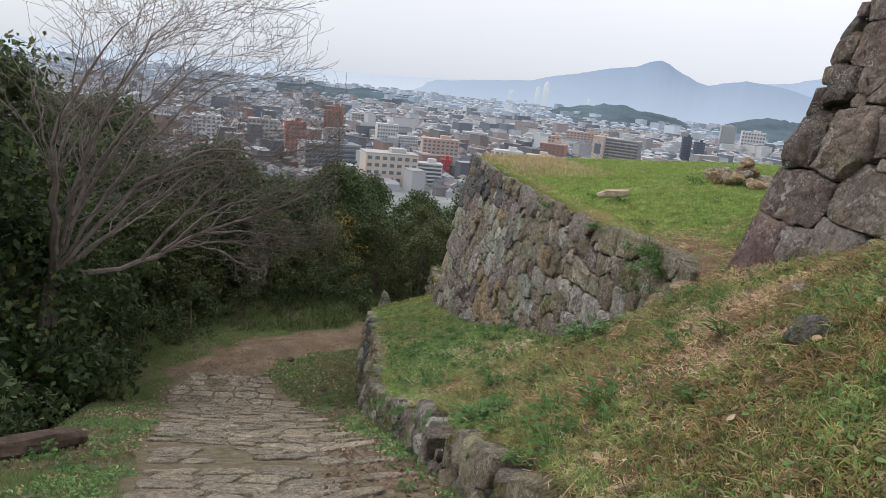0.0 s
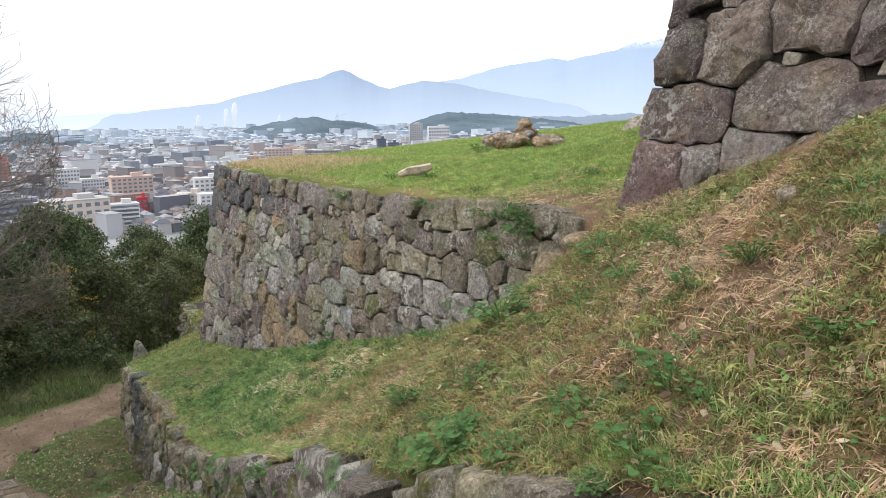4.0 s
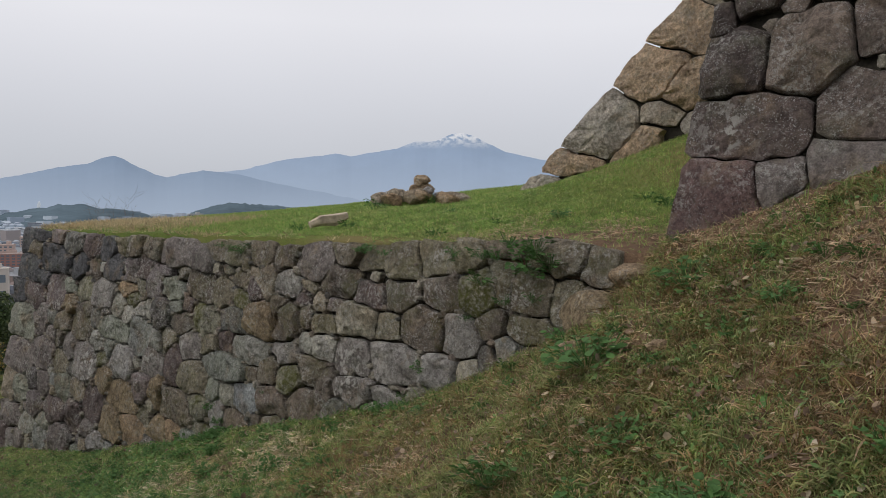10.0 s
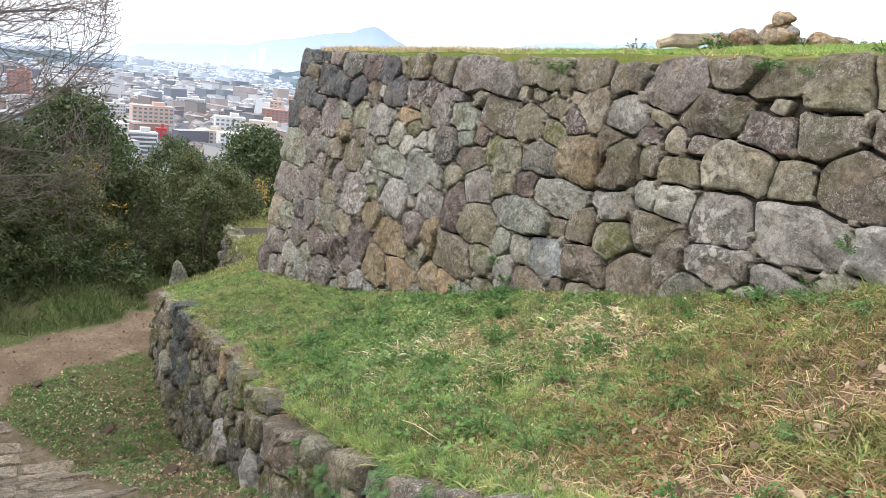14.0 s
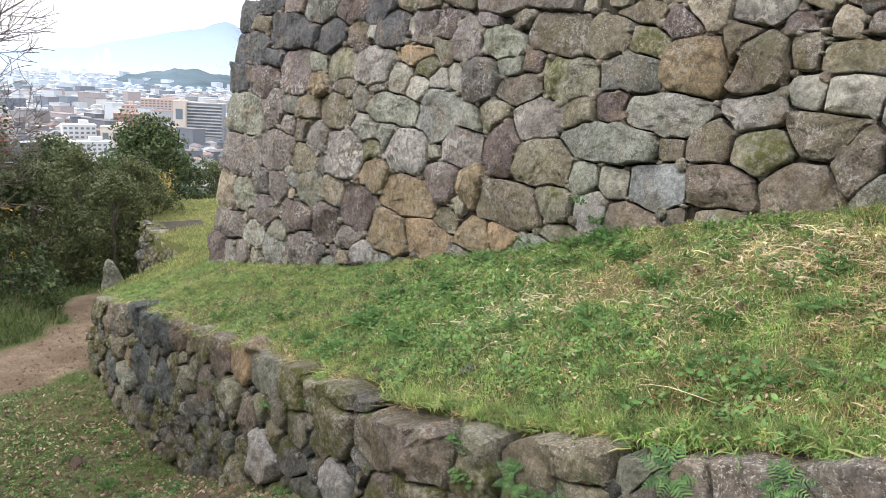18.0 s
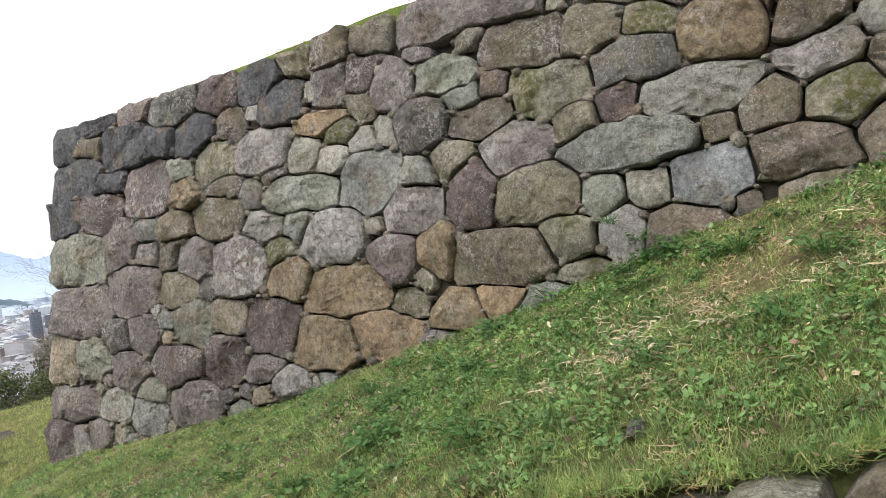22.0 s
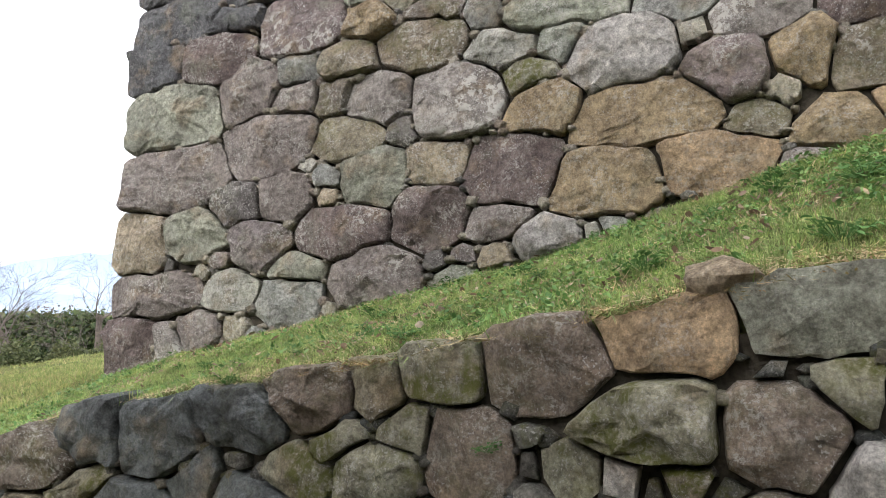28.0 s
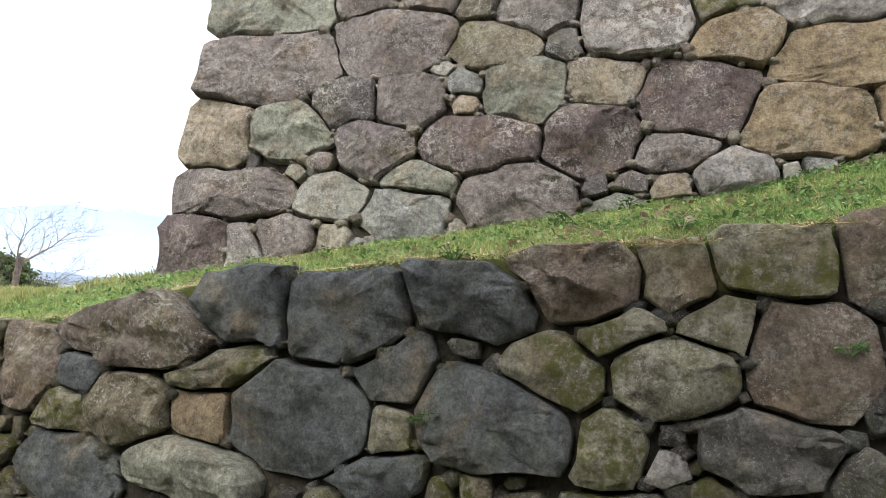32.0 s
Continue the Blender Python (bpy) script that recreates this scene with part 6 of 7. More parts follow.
# ---- broad-leaved weeds ----
def weed_mesh(seed, leaves, size):
    """A low weed: stems from one root, each with a rounded, slightly folded leaf."""
    r = random.Random(seed)
    vs, fs = [(0.0, 0.0, -0.01)], []
    for i in range(leaves):
        a, out = r.uniform(0, 6.283), size * math.sqrt(r.uniform(0.02, 1.0))
        st = Vector((math.cos(a) * out, math.sin(a) * out, size * r.uniform(0.15, 0.75)))
        b = a + r.uniform(-1.2, 1.2)
        ln = size * r.uniform(0.18, 0.34)
        wd = ln * r.uniform(0.40, 0.55)
        d = Vector((math.cos(b), math.sin(b), r.uniform(-0.35, 0.35))).normalized()
        s = Vector((-math.sin(b), math.cos(b), r.uniform(-0.3, 0.3)))
        n0 = len(vs)
        fold = Vector((0, 0, 0.14 * ln))
        pts = [st, st + d * ln * 0.25 + s * wd * 0.8 + fold, st + d * ln * 0.55 + s * wd + fold, st + d * ln * 0.85 + s * wd * 0.55 + fold * 0.5, st + d * ln,
               st + d * ln * 0.85 - s * wd * 0.55 + fold * 0.5, st + d * ln * 0.55 - s * wd + fold, st + d * ln * 0.25 - s * wd * 0.8 + fold]
        vs += [tuple(q) for q in pts] + [tuple(st + d * ln * 0.5)]
        fs += [(n0 + j, n0 + (j + 1) % 8, n0 + 8) for j in range(8)]
        vs += [tuple(st + s * 0.0025), tuple(st - s * 0.0025)]
        fs += [(0, n0 + 9, n0), (0, n0, n0 + 10)]
    return vs, fs


protos = []
for i, (lv, sz) in enumerate(((34, 0.085), (56, 0.11), (30, 0.075), (70, 0.13))):
    v_, f_ = weed_mesh(50 + i, lv, sz)
    me = bpy.data.meshes.new("weed_leaves")
    me.from_pydata(v_, [], f_)
    me.materials.append(M_WEED)
    protos.append(me)
rwd = random.Random(8)


def weed(x, y, z, scale=1.0):
    ob = new("weed", rwd.choice(protos))
    ob.matrix_world = Matrix.LocRotScale((x, y, z), Euler((rwd.uniform(-0.3, 0.3), rwd.uniform(-0.3, 0.3), rwd.uniform(0, 6))), (scale,) * 3)
    return tagged(ob, "low broad-leaved green weed growing in the grass", "weed", "weeds on the bank")


for _ in range(120):
    wx = 1.0 + 19 * rwd.random() ** 0.7
    wy = rwd.uniform(-2.0, float(bank_foot(wx)) - 0.1)
    weed(wx, wy, float(terrace_z(wx, wy)), rwd.uniform(0.4, 1.2))
for wx, wy, s in ((12.9, 0.25, 1.9), (13.3, 0.2, 1.8), (13.5, -0.05, 1.6), (13.9, 0.1, 2.0), (14.1, -0.3, 1.5), (14.5, -0.2, 1.5), (8.3, 0.1, 1.7), (8.45, 0.2, 1.4), (4.9, -0.05, 1.5), (5.1, 0.0, 1.2),
                  (14.9, -1.1, 1.5), (14.4, -0.9, 1.4), (15.6, 0.75, 1.5), (15.2, 0.75, 1.3), (17.3, -0.2, 1.3), (16.8, -1.2, 1.3), (11.3, 0.15, 1.2), (16.0, -0.1, 1.3), (10.2, 0.1, 1.3), (9.6, 0.15, 1.2)):
    weed(wx, wy, float(terrace_z(wx, wy)), s * 0.62)
for wx, wy, s in ((14.81, 0.19, 1.8), (14.61, -0.43, 1.6), (16.56, -0.65, 1.3), (16.89, -0.5, 1.2), (15.45, -0.5, 1.5), (15.01, -1.33, 1.2), (15.87, -1.9, 1.7), (16.54, -1.9, 1.2), (16.78, -1.61, 1.9), (17.2, -1.43, 1.5), (17.39, -1.8, 1.8), (17.68, -1.9, 1.2), (17.02, -1.1, 1.0), (16.49, -1.48, 1.2)):
    weed(wx, wy, float(terrace_z(wx, wy)), s)
for wx, wy, s in ((15.15, -1.58, 1.0), (15.17, -1.23, 1.2), (15.54, -1.82, 1.8), (14.55, -0.59, 2.0), (14.49, -1.5, 1.5), (15.35, -1.95, 1.1), (15.96, -1.8, 1.4), (7.04, -1.31, 1.3), (8.19, -0.92, 1.2), (8.06, -0.52, 1.0), (7.91, -1.5, 1.5), (7.15, -1.8, 1.7), (6.61, -1.72, 1.3), (7.62, 0.2, 1.4), (8.89, -1.18, 1.2), (8.01, -0.99, 1.0), (8.81, -0.71, 1.1), (9.14, -0.24, 1.3), (10.51, -1.11, 1.5), (11.03, -1.57, 1.8), (10.49, -1.9, 1.4), (9.67, -0.62, 1.2)):
    weed(wx, wy, float(terrace_z(wx, wy)), s)
for _ in range(45):
    wx = rwd.uniform(5.5, 12)
    wy = rwd.uniform(-1.9, float(bank_foot(wx)) - 0.05)
    weed(wx, wy, float(terrace_z(wx, wy)), rwd.uniform(0.6, 1.2))
for wx, wz, s in ((12.3, 4.55, 1.3), (12.6, 4.35, 1.4), (12.75, 4.6, 1.6), (12.9, 4.2, 1.3), (13.1, 4.5, 1.7), (13.2, 4.25, 1.4), (13.35, 4.55, 1.5), (11.2, 4.55, 1.0), (12.45, 4.0, 1.0), (11.75, 3.15, 1.1), (11.9, 3.45, 0.8), (9.3, 2.75, 0.7), (8.35, 2.2, 1.2), (8.1, 2.35, 1.0)):
    weed(wx, BATTER * wz - 0.05, wz, s)
for wx, s in ((12.6, 1.7), (12.9, 1.9), (13.2, 1.6), (12.2, 1.2), (7.9, 1.2), (8.4, 1.2), (10.9, 1.1)):
    weed(wx, 0.62, float(high_top(wx)) - 0.03 - 0.15 * rwd.random(), s)
for wx, wy, s in ((12.6, 3.6, 1.6), (13.2, 3.0, 1.4), (13.6, 3.9, 1.8), (12.2, 2.4, 1.2), (13.4, 4.6, 1.6), (11.6, 2.0, 1.2), (8.7, 1.3, 1.8), (9.4, 1.6, 1.2), (11.4, 1.2, 1.6), (7.4, 3.8, 2.0), (8.2, 4.4, 2.0), (9.9, 3.0, 1.5)):
    weed(wx, wy, float(upper_z(wx, wy)), s)
for _ in range(22):
    wx, wy = rwd.uniform(3, 18), rwd.uniform(-3.1, -2.35)
    weed(wx, wy, float(path_z(wx, wy)), rwd.uniform(0.5, 1.1))
for wx, wy, s in ((13.3, -5.5, 1.3), (12.8, -5.0, 1.2), (14.2, -6.1, 1.8), (14.6, -5.8, 1.5), (11.9, -5.6, 1.2), (15.2, -5.4, 1.3)):
    weed(wx, wy, float(path_z(wx, wy)), s)


# ---- ferns in the joints of the low wall and on the bank ----
def fern_mesh(seed, fronds, size):
    """Arching fronds from one root, each with pairs of small pointed leaflets."""
    r = random.Random(seed)
    vs, fs = [], []
    for i in range(fronds):
        a = 6.283 * (i + r.random()) / fronds
        ln, rise = size * r.uniform(0.7, 1.1), r.uniform(0.5, 1.1)
        d, side = Vector((math.cos(a), math.sin(a), 0)), Vector((-math.sin(a), math.cos(a), 0))
        at = lambda t: d * (ln * t) + Vector((0, 0, ln * rise * (t - 0.95 * t * t)))
        for k in range(9):
            t = 0.15 + 0.1 * k
            c, wd = at(t), ln * 0.24 * math.sin(math.pi * min(0.95, 0.25 + 0.75 * t))
            for sg in (1, -1):
                n0 = len(vs)
                tip = c + side * (sg * wd) + d * (wd * 0.5) - Vector((0, 0, 0.15 * wd))
                mid = (c + tip) / 2 + Vector((0, 0, 0.08 * wd))
                vs += [tuple(c - d * 0.01 * ln), tuple(mid - d * 0.03 * ln), tuple(tip), tuple(mid + d * 0.04 * ln), tuple(c + d * 0.02 * ln)]
                fs += [(n0, n0 + 1, n0 + 3, n0 + 4), (n0 + 1, n0 + 2, n0 + 3)]
    return vs, fs


M_FERN = blade_mat("fern_leaf", [(0.0, (0.045, 0.12, 0.035)), (0.6, (0.08, 0.19, 0.055)), (1.0, (0.15, 0.27, 0.07))], ((0.10, 0.14, 0.05), 0.3), 0.7)
fern_shapes = []
for i, (fr, sz) in enumerate(((9, 0.16), (7, 0.12), (12, 0.20))):
    me = bpy.data.meshes.new("fern_fronds")
    v_, f_ = fern_mesh(70 + i, fr, sz)
    me.from_pydata(v_, [], f_)
    me.materials.append(M_FERN)
    fern_shapes.append(me)


def fern(at, scale, tip=0.0):
    ob = new("fern", rwd.choice(fern_shapes))
    ob.matrix_world = Matrix.LocRotScale(at, Euler((tip + rwd.uniform(-0.2, 0.2), rwd.uniform(-0.2, 0.2), rwd.uniform(0, 6) if not tip else rwd.uniform(-0.4, 0.4))), (scale,) * 3)
    return tagged(ob, "small dark green fern growing among the stones", "fern", "ferns of the old walls")


for _ in range(26):
    fu = rwd.uniform(8.5, 15.5)
    fv = low_top(fu) - rwd.choice((0.03, 0.08, 0.25, 0.4, 0.55)) * rwd.uniform(0.7, 1.3)
    fern(lay_low(fu, fv, 0.02), rwd.uniform(0.45, 0.95), 0.7)
for fx, fy, fk in ((15.87, -1.75, 1.5), (15.6, -1.7, 1.6), (14.49, -1.5, 1.2), (10.6, -1.4, 1.1), (9.9, -1.2, 1.0), (11.3, -1.5, 1.2), (13.0, -1.3, 0.9), (16.9, -1.4, 1.0), (8.7, -0.5, 0.9), (12.4, 0.1, 1.0)):
    fern((fx, fy, float(terrace_z(fx, fy))), fk)
for _ in range(16):
    fx = rwd.uniform(3, 17)
    fy = float(low_y(fx)) - rwd.uniform(0.15, 0.5)
    fern((fx, fy, float(path_z(fx, fy))), rwd.uniform(0.5, 1.0))


# ---- loose stones, log, cairn, stump ----
def rock(name, at, size, material, seed, label, category="stone", group="", parent=None):
    r = random.Random(seed)
    bm = bmesh.new()
    bmesh.ops.create_icosphere(bm, subdivisions=3, radius=1.0)
    o = Vector((r.uniform(0, 90), r.uniform(0, 90), 0))
    cuts = [(Vector((r.gauss(0, 1), r.gauss(0, 1), r.gauss(0, 1))).normalized(), r.uniform(0.55, 0.85)) for _ in range(7)]
    for v in bm.verts:
        p = v.co.copy()
        for nrm, d in cuts:
            k = p.dot(nrm)
            if k > d:
                p -= nrm * (k - d)
        p *= 1 + 0.12 * noise.noise(p * 2.2 + o)
        v.co = Vector((p.x * size[0], p.y * size[1], p.z * size[2]))
    ob = part(name, bm, material, parent, "" if parent else label)
    ob.matrix_world = Matrix.LocRotScale(at, Euler((r.uniform(-0.2, 0.2), r.uniform(-0.2, 0.2), r.uniform(0, 6.28))), None)
    if not parent:
        tagged(ob, label, category, group)
    return ob


LOOSE = [(17.73, -0.45, 0.19, 0.12, M_LOW), (15.0, -0.5, 0.09, 0.07, M_TAN), (14.1, -0.1, 0.14, 0.08, M_TAN), (13.92, 0.42, 0.32, 0.20, M_OCHRE), (14.2, 0.62, 0.28, 0.11, M_TAN), (16.6, 0.2, 0.09, 0.07, M_TAN), (6.15, -1.95, 0.19, 0.12, M_TAN), (9.0, -1.7, 0.09, 0.04, M_LOW)]
for i, (sx, sy, w, h, mt) in enumerate(LOOSE):
    rock("loose_stone", (sx, sy, float(terrace_z(sx, sy)) + h * 0.15), (w, w * 0.8, h), mt, 100 + i, "weathered loose stone half sunk in the grassy bank", "stone", "loose stones on the bank")
rock("standing_stone", (-1.15, -1.30, float(path_z(-1.15, -1.3)) + 0.75), (0.13, 0.26, 0.85), M_GREEN, 151, "pale upright stone slab at the turn of the track", "stone")
for lu, lv in ((12.85, 0.12), (12.9, 0.3), (12.82, 0.45), (12.88, 0.6), (9.6, 0.12), (9.75, 0.3), (10.6, 0.15), (12.2, 0.2), (6.9, 0.35), (7.6, 0.2), (5.1, 0.5), (8.6, 0.1), (3.4, 0.75), (11.4, 0.35)):
    lp = lay_low(lu, low_top(lu) - lv, 0.03)
    weed(lp[0], lp[1], lp[2], 0.9 if lv < 0.4 else 0.6)
cairn = thing("cairn", "heap of tan boulders piled on the meadow", "stone pile", at=(7.55, 4.75, float(upper_z(7.55, 4.75))))
rc = random.Random(3)
for i in range(18):
    a, d = rc.uniform(0, 6.28), 0.85 * math.sqrt(rc.random())
    dx, dy = 1.15 * d * math.cos(a), 0.6 * d * math.sin(a)
    s = rc.uniform(0.16, 0.28)
    ob = rock("boulder", (dx, dy, 0.03 + 0.24 * max(0, 1 - d * 1.15)), (s, s * 0.8, s * 0.6), M_TAN if i % 3 else M_PALE, 200 + i, "", parent=cairn)
rock("boulder", (0.02, 0.0, 0.40), (0.16, 0.14, 0.13), M_TAN, 333, "", parent=cairn)


def tube(bm, pts, radii, sides=8, wob_=0.0, seed=0):
    """A tapered tube through points, added to a bmesh."""
    rings, prev = [], None
    for i, (p, rr) in enumerate(zip(pts, radii)):
        d = (pts[min(i + 1, len(pts) - 1)] - pts[max(i - 1, 0)]).normalized()
        a = d.orthogonal().normalized() if prev is None else (prev - d * prev.dot(d)).normalized()
        prev = a
        b = d.cross(a)
        ring = []
        for k in range(sides):
            t = 2 * math.pi * k / sides
            w = 1 + wob_ * noise.noise(Vector((math.cos(t) * 1.5 + seed, math.sin(t) * 1.5, i * 0.6)))
            ring.append(bm.verts.new(p + (a * math.cos(t) + b * math.sin(t)) * rr * w))
        rings.append(ring)
    for r0, r1 in zip(rings, rings[1:]):
        for k in range(sides):
            bm.faces.new((r0[k], r0[(k + 1) % sides], r1[(k + 1) % sides], r1[k]))
    if sides > 3:
        bm.faces.new(list(reversed(rings[0])))
        bm.faces.new(rings[-1])


log_z = float(upper_z(9.04, 1.55))
bm = bmesh.new()
tube(bm, [Vector((8.97, 1.30, log_z + 0.06)), Vector((9.02, 1.45, log_z + 0.12)), Vector((9.08, 1.62, log_z + 0.13)), Vector((9.13, 1.80, log_z + 0.19))], [0.045, 0.07, 0.075, 0.05], 10, 0.5, 4)
log_ob = part("log", bm, M_WOOD, None)
tagged(log_ob, "short bleached log lying in the meadow grass", "log")
fallen = thing("fallen_log", "rotting reddish-brown log lying beside the path", "log", at=(14.2, -5.95, float(path_z(14.2, -5.95))))
along = lambda x, y: float(path_z(14.2 + x, -5.95 + y) - path_z(14.2, -5.95))
bm = bmesh.new()
tube(bm, [Vector((dx, dy, along(dx, dy) + 0.09)) for dx, dy in ((0.75, -0.22), (0.35, -0.12), (-0.1, 0.02), (-0.5, 0.12), (-0.68, 0.18))], [0.10, 0.125, 0.13, 0.12, 0.085], 12, 0.45, 9)
part("bole", bm, M_DEAD, fallen)
bm = bmesh.new()
tube(bm, [Vector((dx, dy, along(dx, dy) + h)) for dx, dy, h in ((0.5, -0.42, 0.05), (0.0, -0.28, 0.10), (-0.45, -0.2, 0.08))], [0.045, 0.05, 0.03], 8, 0.4, 2)
part("branch", bm, M_BARK, fallen, "broken grey branch against the log")


for i, (sx, sy, sr, sh) in enumerate(((1.4, -4.02, 0.08, 0.09), (6.62, -2.75, 0.08, 0.07), (3.51, -3.11, 0.08, 0.07))):
    bm = bmesh.new()
    tube(bm, [Vector((0, 0, -0.1)), Vector((0, 0, 0.02)), Vector((0.01, 0.01, sh * 0.7)), Vector((0.02, 0.0, sh))], [sr * 1.5, sr * 1.2, sr, sr * 0.85], 12, 0.5, 60 + i)
    st = part("stump", bm, M_DEAD, None)
    st.location = (sx, sy, float(path_z(sx, sy)))
    tagged(st, "low rotten dark brown tree stump in the verge grass", "stump", "stumps beside the path")


# ---- trees ----
def over_path(w):
    """Whether a place hangs too low over the way walked, or reaches past it."""
    if w.x < 0.5 or w.x > 25 or w.y > 3:
        return False
    clear = w.z - float(path_z(w.x, w.y))
    return clear < 2.3 and w.y > -7.5 or w.x > 4.4 and w.y > -6.3 and clear < 5.0 or w.x > 2.7 and w.y > -4.6 and clear < 4.8 or w.y > -3.0


def sprout(out, pts, rad_s, ln, level, r, droop, most, root, kids):
    """Side branches along a branch that stands."""
    n = len(pts) - 1
    for k in range(kids):
        t = 0.22 + 0.78 * (k + r.random()) / kids
        i = min(n - 1, int(t * n))
        base = pts[i].lerp(pts[i + 1], t * n - i)
        ax = (pts[i + 1] - pts[i]).normalized()
        side = ax.orthogonal().normalized()
        side.rotate(Matrix.Rotation(k * 2.4 + r.uniform(0, 1.2), 3, ax))
        nd = (ax * r.uniform(0.8, 1.15) + side * r.uniform(0.4, 0.85) * (0.85 + 0.2 * level)).normalized()
        nd.z = nd.z * 0.75 + 0.08
        nd.normalize()
        grow(out, base, nd, ln * r.uniform(0.42, 0.66), rad_s[i] * r.uniform(0.42, 0.6), level + 1, r, droop, most, root)


def grow(out, p, d, ln, rad, level, r, droop, most, root):
    """A bare branch with its side branches. out[level] collects (points, radii)."""
    n = 5 if level < 2 else 4
    pts, rad_s = [p.copy()], [rad]
    for i in range(n):
        d = (d + Vector((r.gauss(0, 0.11 + 0.03 * level), r.gauss(0, 0.11 + 0.03 * level), r.gauss(0, 0.09) + (0.05 if level > 2 else -0.03) + droop * 0.05))).normalized()
        if over_path(p + d * (ln / n) + root):
            break
        p = p + d * (ln / n)
        pts.append(p.copy())
        rad_s.append(rad * (1 - 0.86 * (i + 1) / n))
    if len(pts) < 2:
        return
    out.setdefault(level, []).append((pts, rad_s))
    if level < most:
        sprout(out, pts, rad_s, ln, level, r, droop, most, root, (0, 8, 6, 5, 3)[level])


def bend(points, r):
    """A smooth, slightly crooked line through a few places."""
    q = [points[0] * 2 - points[1]] + points + [points[-1] * 2 - points[-2]]
    line = []
    for a, b, c, d in zip(q, q[1:], q[2:], q[3:]):
        for k in range(4):
            t = k / 4
            line.append(0.5 * (2 * b + (c - a) * t + (2 * a - 5 * b + 4 * c - d) * t * t + (3 * b - a - 3 * c + d) * t ** 3))
            if line[1:]:
                line[-1] += Vector((r.gauss(0, 0.025), r.gauss(0, 0.025), r.gauss(0, 0.03)))
    return line + [points[-1]]


def bare_tree(name, label, at, limbs, seed, droop=0.3, most=4, thick=0.16, trunk_h=1.2, lean=(0.0, 0.0), bent=()):
    """A leafless tree: trunk, limbs given by (direction, length) or as bent lines, and twigs."""
    r = random.Random(seed)
    tree = thing(name, label, "tree", at=at)
    bm = bmesh.new()
    tube(bm, [Vector((0.0, 0, -0.5)), Vector((0, 0, 0.1)), Vector((0.05 + 0.5 * lean[0], 0.03 + 0.5 * lean[1], trunk_h * 0.6)), Vector((0.02 + lean[0], lean[1], trunk_h))], [thick * 1.7, thick * 1.3, thick * 1.05, thick * 0.8], 12, 0.3, seed)
    part("trunk", bm, M_BARK, tree)
    twigs = bmesh.new()
    grown = []
    for dvec, ln in limbs:
        out = {}
        hk = r.uniform(0.6, 0.98)
        grow(out, Vector((lean[0] * hk, lean[1] * hk, trunk_h * hk)), Vector(dvec).normalized(), ln, thick * r.uniform(0.28, 0.42), 1, r, droop, most, Vector(at))
        grown.append(out)
    for rad, *points in bent:
        pts = bend([Vector(q) - Vector(at) for q in points], r)
        rads = [1.25 * rad * (1 - 0.9 * i / (len(pts) - 1)) for i in range(len(pts))]
        out = {1: [(pts, rads)]}
        sprout(out, pts, rads, 0.62 * (pts[-1] - pts[0]).length, 1, r, droop, most, Vector(at), 11)
        grown.append(out)
    for out in grown:
        bm = bmesh.new()
        for lv, lines in out.items():
            for pts, rads in lines:
                if lv <= 2:
                    tube(bm, pts, rads, 6 if lv == 1 else 4, 0.2, seed)
                else:
                    tube(twigs, pts, [max(0.0038, q) for q in rads], 3)
        part("limb", bm, M_TWIG, tree)
    tagged(part("twig_spray", twigs, M_TWIG, tree, "fine bare twigs"), kind="stuff")
    return tree


bz = float(path_z(5.9, -9.0))
head = (5.75, -8.7, 1.77)
bare_tree("bare_tree", "spreading leafless tree with grey-brown drooping branches", (5.9, -9.0, bz - 0.1), [], 6, 0.0, 4, 0.17, 1.87 - bz, (-0.15, 0.3), [
    (0.058, head, (4.2, -7.4, 1.75), (2.3, -6.2, 2.2), (2.1, -4.4, 2.9), (2.2, -3.0, 4.1)),
    (0.026, (2.9, -6.6, 2.0), (2.6, -5.8, 1.7), (3.1, -5.1, 1.5), (3.7, -4.6, 1.65)),
    (0.026, (2.5, -6.3, 2.15), (2.2, -5.2, 2.2), (2.4, -4.2, 2.2), (2.6, -3.4, 2.35)),
    (0.022, (3.2, -6.75, 1.95), (2.7, -5.6, 2.05), (2.5, -4.5, 1.9), (2.6, -3.8, 2.0)),
    (0.050, head, (5.0, -7.6, 3.2), (4.2, -6.2, 4.35), (3.5, -4.7, 4.35), (3.1, -3.5, 4.6)),
    (0.055, head, (5.6, -8.2, 4.0), (5.2, -7.4, 6.0), (4.6, -6.6, 7.3)),
    (0.085, head, (6.5, -8.4, 3.4), (6.8, -8.2, 5.0), (6.6, -7.2, 6.8)),
    (0.050, head, (4.6, -8.4, 3.5), (3.4, -7.6, 5.2), (2.6, -6.6, 6.4)),
    (0.034, (4.2, -7.4, 1.78), (3.6, -6.4, 3.0), (3.4, -5.4, 4.0), (3.5, -4.5, 4.6)),
    (0.045, head, (4.9, -7.8, 3.6), (4.2, -6.6, 5.2), (3.6, -5.4, 6.2)),
    (0.040, head, (4.4, -7.6, 2.8), (3.0, -6.4, 3.8), (2.6, -4.9, 5.0)),
    (0.045, head, (5.3, -8.0, 3.8), (4.9, -6.9, 5.4), (4.6, -5.8, 6.6)),
    (0.045, head, (6.0, -8.3, 3.2), (6.2, -7.7, 4.8), (5.8, -6.9, 6.4)),
    (0.030, (3.6, -7.05, 1.9), (2.8, -6.0, 2.8), (2.4, -4.8, 3.2), (2.6, -3.9, 3.6)),
    (0.036, head, (4.2, -8.2, 2.2), (2.4, -7.6, 2.6), (0.6, -7.0, 3.2))])
